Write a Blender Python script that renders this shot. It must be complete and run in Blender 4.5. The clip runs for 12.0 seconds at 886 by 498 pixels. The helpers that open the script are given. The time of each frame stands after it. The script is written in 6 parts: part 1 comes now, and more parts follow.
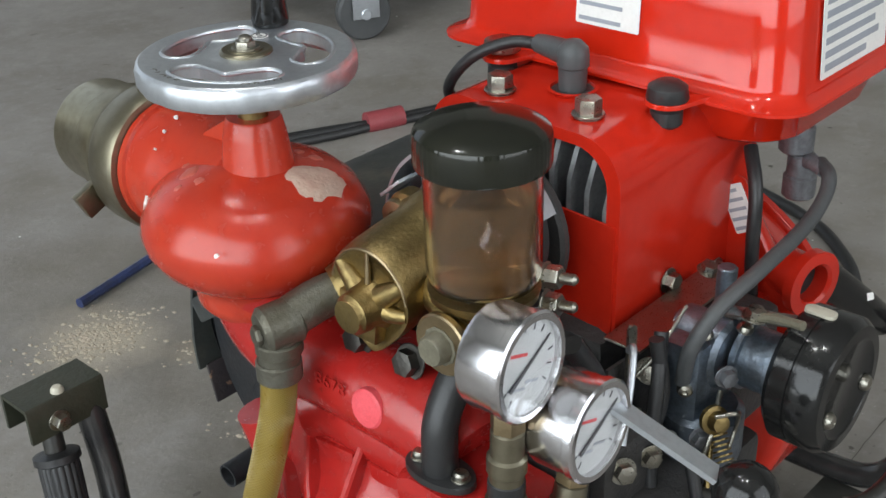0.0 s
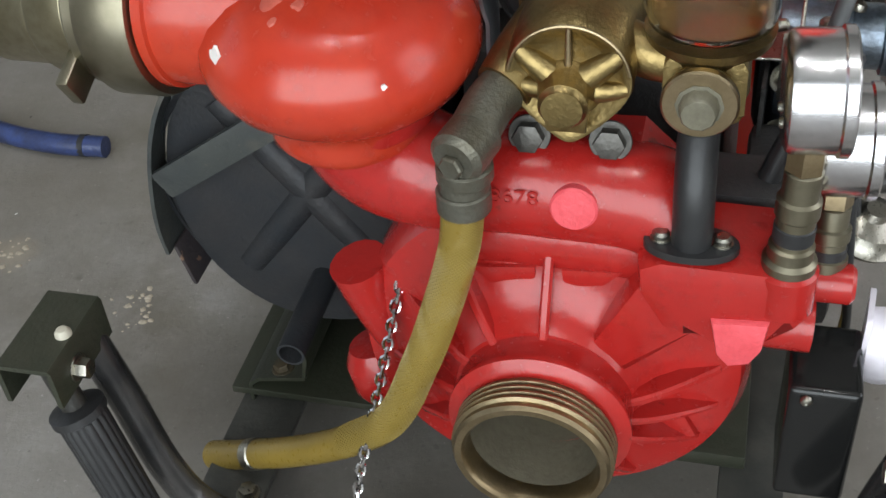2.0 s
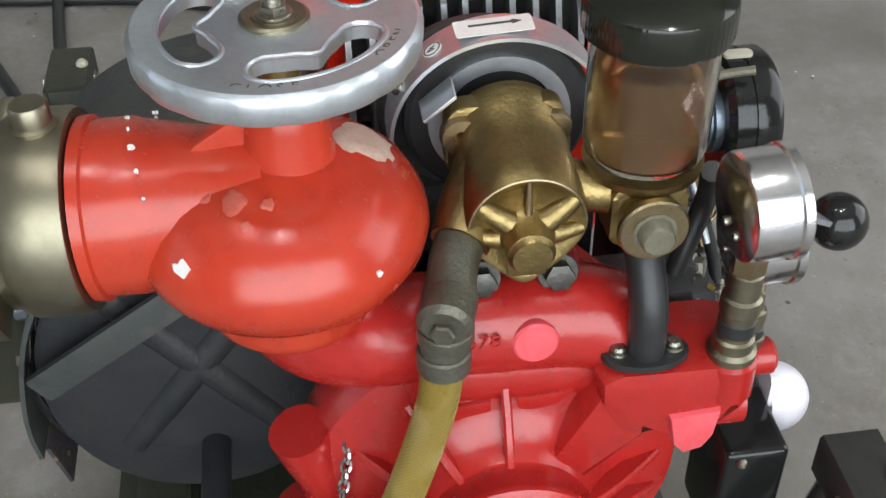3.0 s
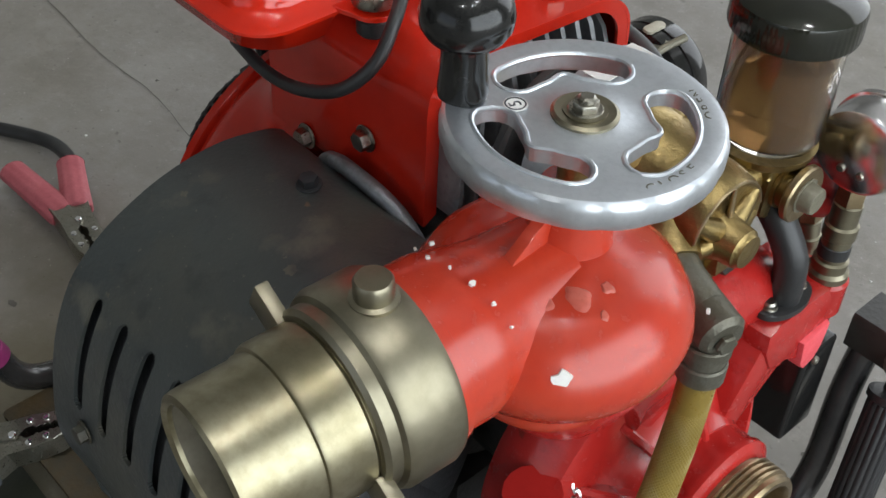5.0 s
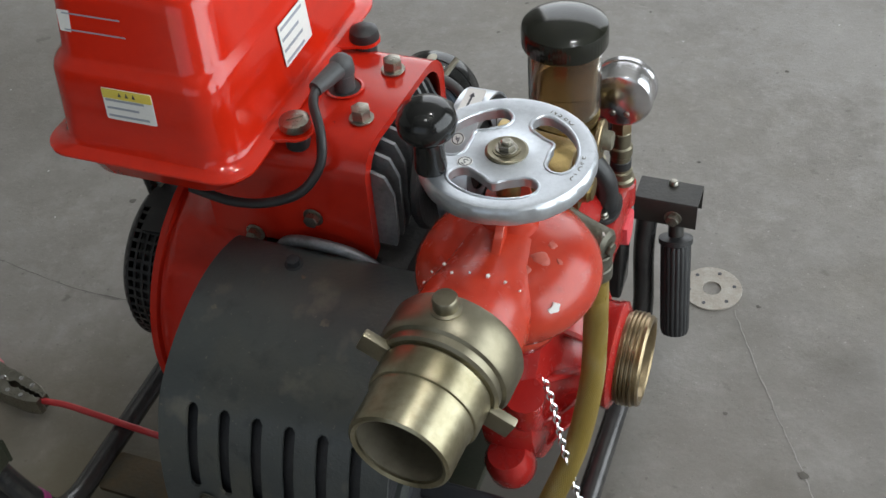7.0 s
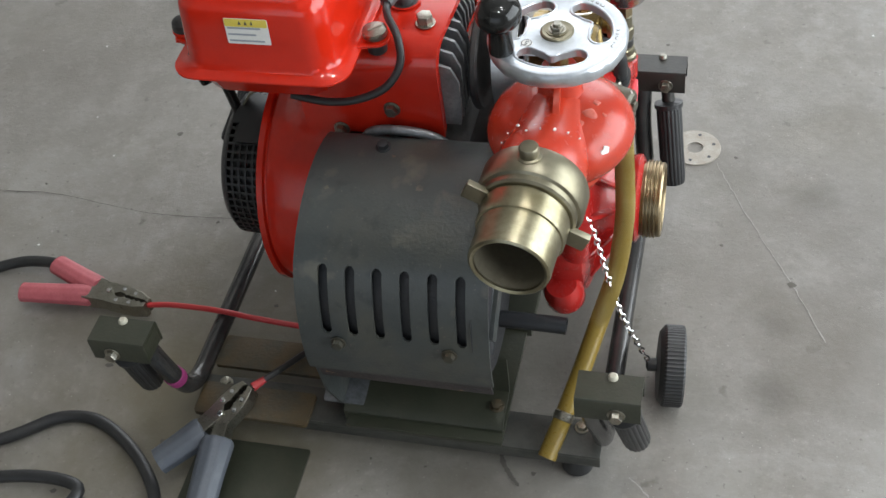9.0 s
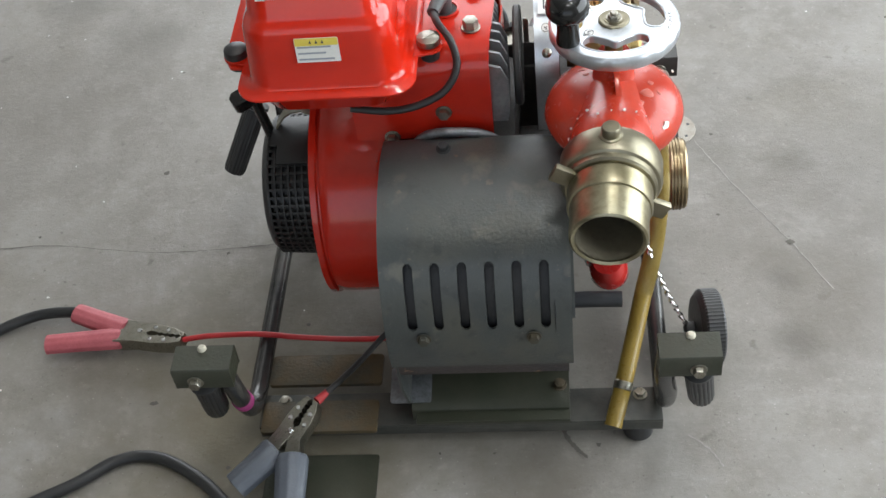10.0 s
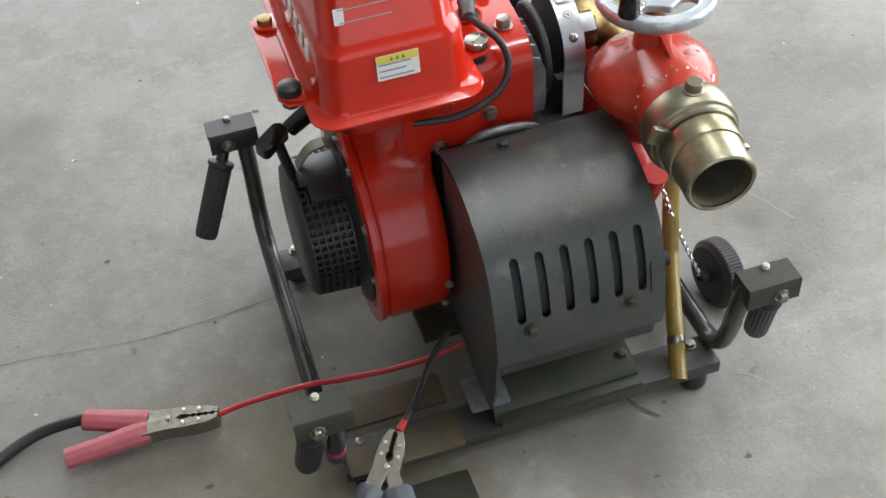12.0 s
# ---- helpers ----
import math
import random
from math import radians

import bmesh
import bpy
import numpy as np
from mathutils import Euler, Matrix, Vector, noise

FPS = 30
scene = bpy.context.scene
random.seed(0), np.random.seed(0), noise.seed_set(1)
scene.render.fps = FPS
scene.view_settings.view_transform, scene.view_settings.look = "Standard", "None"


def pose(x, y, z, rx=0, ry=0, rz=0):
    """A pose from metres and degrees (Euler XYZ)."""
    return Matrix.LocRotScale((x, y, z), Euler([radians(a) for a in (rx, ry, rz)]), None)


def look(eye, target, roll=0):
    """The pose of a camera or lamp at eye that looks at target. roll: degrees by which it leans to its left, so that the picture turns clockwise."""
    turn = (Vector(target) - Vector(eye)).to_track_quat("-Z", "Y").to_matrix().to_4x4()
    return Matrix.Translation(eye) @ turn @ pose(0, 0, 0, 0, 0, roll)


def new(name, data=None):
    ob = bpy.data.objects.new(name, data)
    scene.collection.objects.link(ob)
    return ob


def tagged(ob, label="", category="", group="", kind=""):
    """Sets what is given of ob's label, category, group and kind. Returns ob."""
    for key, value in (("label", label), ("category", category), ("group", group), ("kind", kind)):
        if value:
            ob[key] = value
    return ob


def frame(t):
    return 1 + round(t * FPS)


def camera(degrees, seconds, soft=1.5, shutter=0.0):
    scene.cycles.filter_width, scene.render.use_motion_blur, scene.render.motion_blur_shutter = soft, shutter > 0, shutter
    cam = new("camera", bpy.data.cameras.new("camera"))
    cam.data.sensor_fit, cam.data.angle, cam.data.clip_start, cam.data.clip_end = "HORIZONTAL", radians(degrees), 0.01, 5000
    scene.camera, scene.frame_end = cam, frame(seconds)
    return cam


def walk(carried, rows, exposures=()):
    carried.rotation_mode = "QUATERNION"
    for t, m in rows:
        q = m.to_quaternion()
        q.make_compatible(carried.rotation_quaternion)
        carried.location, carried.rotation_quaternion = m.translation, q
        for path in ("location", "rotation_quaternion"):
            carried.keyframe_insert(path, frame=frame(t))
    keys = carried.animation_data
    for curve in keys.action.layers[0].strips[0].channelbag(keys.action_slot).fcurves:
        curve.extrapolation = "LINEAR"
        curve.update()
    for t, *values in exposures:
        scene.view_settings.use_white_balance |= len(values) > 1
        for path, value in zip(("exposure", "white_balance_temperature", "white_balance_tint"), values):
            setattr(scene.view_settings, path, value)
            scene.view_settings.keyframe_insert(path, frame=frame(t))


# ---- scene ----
cam = camera(40.5, 12.0)
PATH = [
    (0, (0.813, 0.697, 0.682), (-0.477, -0.51, -0.256), -1.9),
    (0.5, (0.901, 0.58, 0.69), (-0.594, -0.316, -0.291), -0.3),
    (1, (0.938, 0.511, 0.693), (-0.597, -0.24, -0.346), -0.9),
    (1.5, (0.898, 0.437, 0.668), (-0.591, -0.136, -0.538), -4.3),
    (2, (0.891, 0.371, 0.657), (-0.569, -0.076, -0.635), -5.3),
    (2.5, (0.877, 0.29, 0.68), (-0.632, 0.145, -0.624), -2.4),
    (3, (0.862, 0.205, 0.713), (-0.658, 0.405, -0.572), -0.7),
    (3.2, (0.838, 0.172, 0.708), (-0.675, 0.431, -0.573), 0.2),
    (4.8, (0.698, -0.088, 0.744), (-0.426, 0.89, -0.59), 4.3),
    (5, (0.683, -0.129, 0.758), (-0.396, 0.912, -0.566), 3.0),
    (5.5, (0.633, -0.146, 0.794), (-0.282, 1.013, -0.554), -0.0),
    (6, (0.6, -0.175, 0.793), (-0.213, 1.032, -0.579), -0.2),
    (6.5, (0.614, -0.254, 0.836), (-0.055, 1.035, -0.539), -1.7),
    (6.7, (0.619, -0.314, 0.897), (0.005, 1.001, -0.479), -3.3),
    (8.3, (0.675, -0.578, 1.087), (0.106, 0.72, -0.325), -12.2),
    (8.5, (0.636, -0.607, 1.09), (0.17, 0.684, -0.365), -13.3),
    (9, (0.583, -0.618, 1.104), (0.125, 0.671, -0.355), -9.2),
    (9.5, (0.521, -0.643, 1.124), (0.114, 0.651, -0.346), -7.2),
    (10, (0.374, -0.713, 1.144), (0.174, 0.649, -0.307), -8.1),
    (10.5, (0.329, -0.722, 1.16), (0.118, 0.655, -0.276), -7.0),
    (11, (0.264, -0.729, 1.153), (0.122, 0.626, -0.311), -5.8),
    (11.5, (0.086, -0.759, 1.158), (0.254, 0.614, -0.286), -6.4),
    (12, (-0.049, -0.711, 1.14), (0.312, 0.654, -0.277), -4.6),
]
EXPO = [(0, -0.52), (1, -0.56), (2, -0.48), (3, -0.33), (5, -0.50), (6.5, -0.68), (8.5, -0.29), (9.5, 0.01), (10.5, 0.15), (12, 0.19)]
walk(cam, [(t, look(eye, target, roll)) for t, eye, target, roll in PATH], EXPO)

# ---- light: an open bay door, two ceiling lamps, sky outside ----
world = bpy.data.worlds.new("sky")
scene.world = world
world.use_nodes = True
wn = world.node_tree
sky = wn.nodes.new("ShaderNodeTexSky")
sky.sky_type, sky.sun_disc = "NISHITA", False
sky.sun_elevation, sky.sun_rotation = radians(48), radians(250)
wn.links.new(sky.outputs[0], wn.nodes["Background"].inputs[0])
wn.nodes["Background"].inputs[1].default_value = 0.10

sun = new("sun", bpy.data.lights.new("sun", "SUN"))
sun.data.energy, sun.data.angle, sun.data.color = 1.0, radians(12), (1.0, 0.96, 0.9)
sun.matrix_world = look((-3, 6, 9), (0, 0, 0))


def area(name, eye, target, sx, sy, power, colour):
    ob = new(name, bpy.data.lights.new(name, "AREA"))
    ob.data.shape, ob.data.size, ob.data.size_y, ob.data.energy, ob.data.color = "RECTANGLE", sx, sy, power, colour
    ob.matrix_world = look(eye, target)
    return ob


area("bay_door_daylight", (3.9, 0.6, 1.75), (0, 0.6, 1.2), 5.6, 3.2, 360, (0.90, 0.97, 1.0))
area("side_door_daylight", (0.2, 4.9, 2.05), (0.2, 0, 1.2), 4.2, 3.8, 180, (0.95, 0.98, 1.0))
# weak fill added from the -y side, where no door is known
area("added_rear_fill", (0.2, -4.9, 1.75), (0.2, 0, 1.2), 4.2, 3.2, 30, (0.95, 0.98, 1.0))
LAMPS = ((1.3, 0.1), (0.7, -0.9), (0.9, 0.9))
for lx, ly in LAMPS:
    ob = new("ceiling_lamp_light", bpy.data.lights.new("ceiling_lamp_light", "POINT"))
    ob.data.energy, ob.data.shadow_soft_size, ob.data.color = 42, 0.09, (0.95, 0.98, 1.0)
    ob.location = (lx, ly, 3.95)


# ---- materials ----
def material(name, base, rough=0.5, metal=0.0, other=None, amount=0.5, scale=30.0, bump=0.1, bump_scale=200.0,
             chips=None, chip_scale=60.0, chip_cut=0.68, coat=0.0, rough_var=0.12, spec=0.5):
    """A paint, metal or rubber with two scales of tone, fine relief and, where asked, chips of another colour."""
    m = bpy.data.materials.new(name)
    m.use_nodes = True
    n, l = m.node_tree.nodes, m.node_tree.links
    p = n["Principled BSDF"]
    tc = n.new("ShaderNodeTexCoord")

    def noise_tex(s, detail=6.0, rgh=0.6):
        t = n.new("ShaderNodeTexNoise")
        t.inputs["Scale"].default_value, t.inputs["Detail"].default_value, t.inputs["Roughness"].default_value = s, detail, rgh
        l.new(tc.outputs["Object"], t.inputs["Vector"])
        return t

    def mix(fac, a, b):
        x = n.new("ShaderNodeMix")
        x.data_type = "RGBA"
        l.new(fac, x.inputs[0])
        for sock, v in ((x.inputs[6], a), (x.inputs[7], b)):
            if isinstance(v, tuple):
                sock.default_value = (*v, 1)
            else:
                l.new(v, sock)
        return x.outputs[2]

    def ramp(src, lo, hi, top=1.0):
        r = n.new("ShaderNodeMapRange")
        r.inputs["From Min"].default_value, r.inputs["From Max"].default_value = lo, hi
        r.inputs["To Max"].default_value = top
        l.new(src, r.inputs["Value"])
        return r.outputs[0]

    other = other or tuple(c * 0.7 for c in base)
    big, fine = noise_tex(scale), noise_tex(scale * 7)
    col = mix(ramp(big.outputs[0], 0.35, 0.7, amount), base, other)
    col = mix(ramp(fine.outputs[0], 0.45, 0.75, amount * 0.5), col, tuple(c * 0.75 for c in other))
    if chips:
        c = noise_tex(chip_scale, 4.0, 0.55)
        cut = ramp(c.outputs[0], chip_cut, chip_cut + 0.02)
        col = mix(cut, col, chips)
    l.new(col, p.inputs["Base Color"])
    r = n.new("ShaderNodeMapRange")
    r.inputs["To Min"].default_value, r.inputs["To Max"].default_value = max(0.03, rough - rough_var), min(1, rough + rough_var)
    l.new(fine.outputs[0], r.inputs["Value"])
    l.new(r.outputs[0], p.inputs["Roughness"])
    p.inputs["Metallic"].default_value = metal
    p.inputs["Coat Weight"].default_value = coat
    p.inputs["Coat Roughness"].default_value = 0.12
    p.inputs["Specular IOR Level"].default_value = spec
    if bump:
        b = n.new("ShaderNodeBump")
        b.inputs["Strength"].default_value, b.inputs["Distance"].default_value = bump, 0.002
        l.new(noise_tex(bump_scale, 3.0).outputs[0], b.inputs["Height"])
        l.new(b.outputs[0], p.inputs["Normal"])
    return m


def clear(name, colour, ior=1.45, rough=0.03):
    m = bpy.data.materials.new(name)
    m.use_nodes = True
    p = m.node_tree.nodes["Principled BSDF"]
    p.inputs["Base Color"].default_value = (*colour, 1)
    p.inputs["Transmission Weight"].default_value, p.inputs["IOR"].default_value, p.inputs["Roughness"].default_value = 1.0, ior, rough
    return m


def sheet_patches(m):
    """Adds broad brown heat stains, dull rubbed bands and a sprinkle of dust to a dark sheet."""
    n, l = m.node_tree.nodes, m.node_tree.links
    p, tc = n["Principled BSDF"], n.new("ShaderNodeTexCoord")
    col = p.inputs["Base Color"].links[0].from_socket
    for s, detail, lo, hi, top, tone in ((14, 8, 0.52, 0.66, 0.6, (0.062, 0.060, 0.047)), (60, 6, 0.56, 0.70, 0.7, (0.020, 0.022, 0.024)), (30, 9, 0.60, 0.70, 0.65, (0.12, 0.112, 0.088)), (330, 3, 0.68, 0.74, 0.5, (0.15, 0.13, 0.105)),
                                         (40, 2, 0.76, 0.78, 0.8, (0.16, 0.095, 0.055))):
        t, r, x = n.new("ShaderNodeTexNoise"), n.new("ShaderNodeMapRange"), n.new("ShaderNodeMix")
        t.inputs["Scale"].default_value, t.inputs["Detail"].default_value = s, detail
        l.new(tc.outputs["Object"], t.inputs["Vector"])
        r.inputs[1].default_value, r.inputs[2].default_value, r.inputs[4].default_value = lo, hi, top
        l.new(t.outputs[0], r.inputs[0])
        x.data_type = "RGBA"
        l.new(r.outputs[0], x.inputs[0])
        l.new(col, x.inputs[6])
        x.inputs[7].default_value = (*tone, 1)
        col = x.outputs[2]
    l.new(col, p.inputs["Base Color"])


def floor_material():
    m = bpy.data.materials.new("worn_concrete")
    m.use_nodes = True
    n, l = m.node_tree.nodes, m.node_tree.links
    p, tc = n["Principled BSDF"], n.new("ShaderNodeTexCoord")

    def tex(s, d=8.0, r=0.6):
        t = n.new("ShaderNodeTexNoise")
        t.inputs["Scale"].default_value, t.inputs["Detail"].default_value, t.inputs["Roughness"].default_value = s, d, r
        l.new(tc.outputs["Object"], t.inputs["Vector"])
        return t.outputs[0]

    def step(src, lo, hi, top=1.0):
        r = n.new("ShaderNodeMapRange")
        r.inputs[1].default_value, r.inputs[2].default_value, r.inputs[4].default_value = lo, hi, top
        l.new(src, r.inputs[0])
        return r.outputs[0]

    def mix(fac, a, b):
        x = n.new("ShaderNodeMix")
        x.data_type = "RGBA"
        l.new(fac, x.inputs[0])
        for sock, v in ((x.inputs[6], a), (x.inputs[7], b)):
            if isinstance(v, tuple):
                sock.default_value = (v[0] * 0.84, v[1] * 0.83, v[2] * 0.83, 1)
            else:
                l.new(v, sock)
        return x.outputs[2]

    col = mix(step(tex(2.2), 0.3, 0.7), (0.235, 0.218, 0.195), (0.33, 0.315, 0.295))
    col = mix(step(tex(5, 10, 0.72), 0.45, 0.68, 0.8), col, (0.19, 0.172, 0.148))
    col = mix(step(tex(17, 10, 0.75), 0.48, 0.70, 0.7), col, (0.36, 0.345, 0.32))
    col = mix(step(tex(55, 6, 0.7), 0.55, 0.75, 0.6), col, (0.40, 0.38, 0.35))
    col = mix(step(tex(24, 3, 0.5), 0.70, 0.74, 0.7), col, (0.14, 0.125, 0.11))
    col = mix(step(tex(140, 3, 0.5), 0.66, 0.72, 0.7), col, (0.15, 0.14, 0.125))
    col = mix(step(tex(1.3, 6, 0.7), 0.50, 0.72, 0.55), col, (0.20, 0.175, 0.125))
    col = mix(step(tex(260, 2, 0.5), 0.70, 0.74, 0.8), col, (0.50, 0.48, 0.45))
    col = mix(step(tex(9, 5, 0.8), 0.64, 0.72, 0.6), col, (0.155, 0.14, 0.12))
    # old oil stains and broad darker patches, each with a ragged outline of its own
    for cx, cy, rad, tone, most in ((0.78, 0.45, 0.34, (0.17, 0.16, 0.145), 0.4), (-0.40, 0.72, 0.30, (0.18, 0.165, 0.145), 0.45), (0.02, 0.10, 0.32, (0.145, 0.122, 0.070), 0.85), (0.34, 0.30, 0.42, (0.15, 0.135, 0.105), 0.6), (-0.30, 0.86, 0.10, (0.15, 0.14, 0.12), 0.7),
                                    (-0.42, 0.98, 0.13, (0.15, 0.14, 0.125), 0.6), (0.645, 0.196, 0.035, (0.12, 0.11, 0.095), 0.75), (0.643, 0.287, 0.028, (0.12, 0.11, 0.095), 0.7), (0.68, 0.50, 0.045, (0.13, 0.12, 0.10), 0.7), (0.70, 0.26, 0.13, (0.17, 0.155, 0.13), 0.6), (0.35, -0.02, 0.12, (0.13, 0.115, 0.09), 0.55), (0.1, -0.3, 0.35, (0.17, 0.15, 0.12), 0.5), (0.268, -0.335, 0.10, (0.52, 0.46, 0.36), 0.95), (0.215, -0.23, 0.03, (0.36, 0.31, 0.24), 0.7)):
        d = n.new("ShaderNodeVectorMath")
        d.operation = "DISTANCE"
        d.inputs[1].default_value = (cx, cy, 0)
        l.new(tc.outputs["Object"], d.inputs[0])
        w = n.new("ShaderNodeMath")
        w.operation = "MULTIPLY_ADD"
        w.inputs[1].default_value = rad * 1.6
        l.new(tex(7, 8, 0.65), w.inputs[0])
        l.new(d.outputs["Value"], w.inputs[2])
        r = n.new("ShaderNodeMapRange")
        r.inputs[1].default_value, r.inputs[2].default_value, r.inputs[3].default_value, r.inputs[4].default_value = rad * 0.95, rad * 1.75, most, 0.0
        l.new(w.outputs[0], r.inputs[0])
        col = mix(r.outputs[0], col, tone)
    l.new(col, p.inputs["Base Color"])
    rr = n.new("ShaderNodeMapRange")
    rr.inputs[3].default_value, rr.inputs[4].default_value = 0.42, 0.72
    l.new(tex(12), rr.inputs[0])
    l.new(rr.outputs[0], p.inputs["Roughness"])
    b = n.new("ShaderNodeBump")
    b.inputs["Strength"].default_value, b.inputs["Distance"].default_value = 0.35, 0.002
    l.new(tex(120, 8, 0.7), b.inputs["Height"])
    l.new(b.outputs[0], p.inputs["Normal"])
    return m


RED_ENGINE = material("glossy_red_sheet_paint", (0.54, 0.022, 0.009), 0.17, 0, (0.46, 0.015, 0.007), 0.5, 14, 0.02, 150, coat=0.2, spec=0.45, rough_var=0.05,
                      chips=(0.30, 0.02, 0.015), chip_scale=90, chip_cut=0.74)
RED_TANK = material("bright_red_tank_paint", (0.57, 0.020, 0.006), 0.12, 0, (0.50, 0.014, 0.004), 0.4, 10, 0.015, 120, coat=0.3, spec=0.45, rough_var=0.05)
RED_VALVE = material("faded_red_valve_paint", (0.46, 0.042, 0.017), 0.26, 0, (0.40, 0.024, 0.011), 0.8, 16, 0.06, 160, spec=0.45, rough_var=0.06,
                     chips=(0.55, 0.34, 0.28), chip_scale=70, chip_cut=0.76, coat=0.15)
RED_PUMP = material("cast_red_pump_paint", (0.40, 0.019, 0.016), 0.25, 0, (0.32, 0.011, 0.009), 0.7, 18, 0.12, 260, coat=0.15, spec=0.5,
                    chips=(0.20, 0.016, 0.010), chip_scale=42, chip_cut=0.69)
PINK = material("scuffed_pink_red_paint", (0.75, 0.10, 0.12), 0.45, 0, (0.62, 0.05, 0.06), 0.6, 80, 0.3, 300)
PUTTY = material("bare_putty_patch", (0.55, 0.42, 0.34), 0.7, 0, (0.45, 0.27, 0.20), 0.7, 60, 0.4, 240)
BRASS = material("cast_bronze", (0.34, 0.25, 0.105), 0.38, 1.0, (0.16, 0.115, 0.05), 0.75, 40, 0.25, 320)
BRASS_EDGE = material("worn_bright_bronze", (0.37, 0.29, 0.18), 0.34, 1.0, (0.23, 0.17, 0.09), 0.6, 60, 0.12, 300)
COUPLING = material("dull_nickel_bronze", (0.31, 0.285, 0.215), 0.38, 1.0, (0.20, 0.175, 0.115), 0.8, 16, 0.05, 160, rough_var=0.06)
COUPLING_BRIGHT = material("polished_coupling_brass", (0.41, 0.375, 0.265), 0.33, 1.0, (0.21, 0.18, 0.105), 0.9, 22, 0.03, 160, rough_var=0.06)
BORE = material("dull_beige_bore_scale", (0.16, 0.14, 0.10), 0.6, 0.1, (0.10, 0.085, 0.055), 0.7, 30, 0.2, 200)
GAUGE_CHROME = material("satin_gauge_chrome", (0.72, 0.71, 0.73), 0.20, 1.0, (0.55, 0.54, 0.55), 0.5, 40, 0.04, 200, rough_var=0.07)
CREAM = material("cream_paint", (0.50, 0.47, 0.38), 0.5, 0, (0.40, 0.37, 0.29), 0.6, 60, 0.1, 200)
CHROME = material("chrome_plate", (0.80, 0.79, 0.80), 0.09, 1.0, (0.62, 0.60, 0.60), 0.4, 40, 0.02, 200, rough_var=0.05)
STEEL = material("zinc_steel", (0.36, 0.345, 0.30), 0.30, 1.0, (0.24, 0.22, 0.18), 0.6, 90, 0.15, 400)
ALU = material("cast_aluminium", (0.64, 0.67, 0.71), 0.38, 0.9, (0.50, 0.53, 0.57), 0.6, 40, 0.05, 380)
ALU_DARK = material("grimy_aluminium", (0.27, 0.28, 0.30), 0.45, 0.7, (0.10, 0.10, 0.105), 0.8, 50, 0.3, 300)
CARB = material("carburettor_alloy", (0.25, 0.30, 0.36), 0.33, 0.85, (0.09, 0.10, 0.115), 0.8, 60, 0.25, 300)
IRON = material("black_cast_iron", (0.030, 0.030, 0.032), 0.55, 0.2, (0.055, 0.05, 0.045), 0.7, 40, 0.4, 300)
SHEET = material("heat_dulled_black_sheet", (0.030, 0.036, 0.038), 0.40, 0.0, (0.054, 0.058, 0.053), 1.0, 9, 0.2, 300,
                 chips=(0.10, 0.085, 0.065), chip_scale=48, chip_cut=0.71, spec=0.7)
sheet_patches(SHEET)
MUFFLER = material("sooty_muffler_steel", (0.017, 0.020, 0.024), 0.5, 0.2, (0.036, 0.033, 0.033), 0.7, 24, 0.3, 240)
FRAME = material("worn_black_frame_paint", (0.016, 0.016, 0.015), 0.36, 0.1, (0.05, 0.047, 0.04), 0.6, 22, 0.15, 260,
                 chips=(0.20, 0.18, 0.16), chip_scale=42, chip_cut=0.70)
BAR_GREY = material("dusty_grey_bar_paint", (0.030, 0.031, 0.028), 0.5, 0.1, (0.085, 0.082, 0.07), 0.8, 24, 0.2, 260)
FIN = material("grey_cast_fins", (0.34, 0.35, 0.36), 0.42, 0.6, (0.12, 0.12, 0.125), 0.7, 40, 0.2, 300)
OLIVE = material("olive_drab_paint", (0.025, 0.029, 0.018), 0.40, 0.0, (0.048, 0.046, 0.032), 0.7, 26, 0.2, 260)
RUSTY = material("rust_stained_grey_plate", (0.038, 0.037, 0.028), 0.55, 0.1, (0.10, 0.060, 0.018), 0.8, 22, 0.3, 260)
RUBBER = material("black_rubber", (0.016, 0.016, 0.017), 0.42, 0, (0.03, 0.03, 0.03), 0.5, 50, 0.1, 300)
PLASTIC = material("glossy_black_plastic", (0.010, 0.010, 0.010), 0.13, 0, (0.016, 0.016, 0.015), 0.5, 60, 0.02, 200, spec=0.4)
CAP_TOP = material("black_jar_cap_plastic", (0.009, 0.010, 0.007), 0.12, 0, (0.020, 0.020, 0.012), 0.5, 60, 0.02, 200, spec=0.5, rough_var=0.04)
TAN = material("grimy_tan_steel", (0.20, 0.185, 0.135), 0.45, 0.2, (0.10, 0.09, 0.06), 0.8, 60, 0.2, 260)
DARK_STEEL = material("dark_greased_steel", (0.13, 0.125, 0.115), 0.40, 1.0, (0.06, 0.056, 0.05), 0.7, 80, 0.15, 400)
BRAID = material("pale_hose_braid", (0.28, 0.205, 0.052), 0.40, 0, (0.22, 0.15, 0.032), 0.5, 60, 0.0)
HOSE = material("braided_amber_hose", (0.22, 0.148, 0.025), 0.30, 0, (0.16, 0.105, 0.016), 0.5, 40, 0.12, 700)
PIPE_GREY = material("dark_grey_pipe_fitting", (0.14, 0.135, 0.11), 0.42, 0.6, (0.085, 0.075, 0.05), 0.8, 60, 0.3, 350)
GREY_HOSE = material("grey_rubber_fuel_hose", (0.055, 0.058, 0.06), 0.5, 0, (0.085, 0.085, 0.085), 0.5, 50, 0.1, 300)
RED_WIRE = material("red_wire", (0.52, 0.03, 0.035), 0.4, 0, (0.42, 0.02, 0.025), 0.5, 50, 0.05, 300)
RED_GRIP = material("dusty_red_grip", (0.48, 0.12, 0.14), 0.55, 0, (0.36, 0.07, 0.085), 0.7, 40, 0.15, 300)
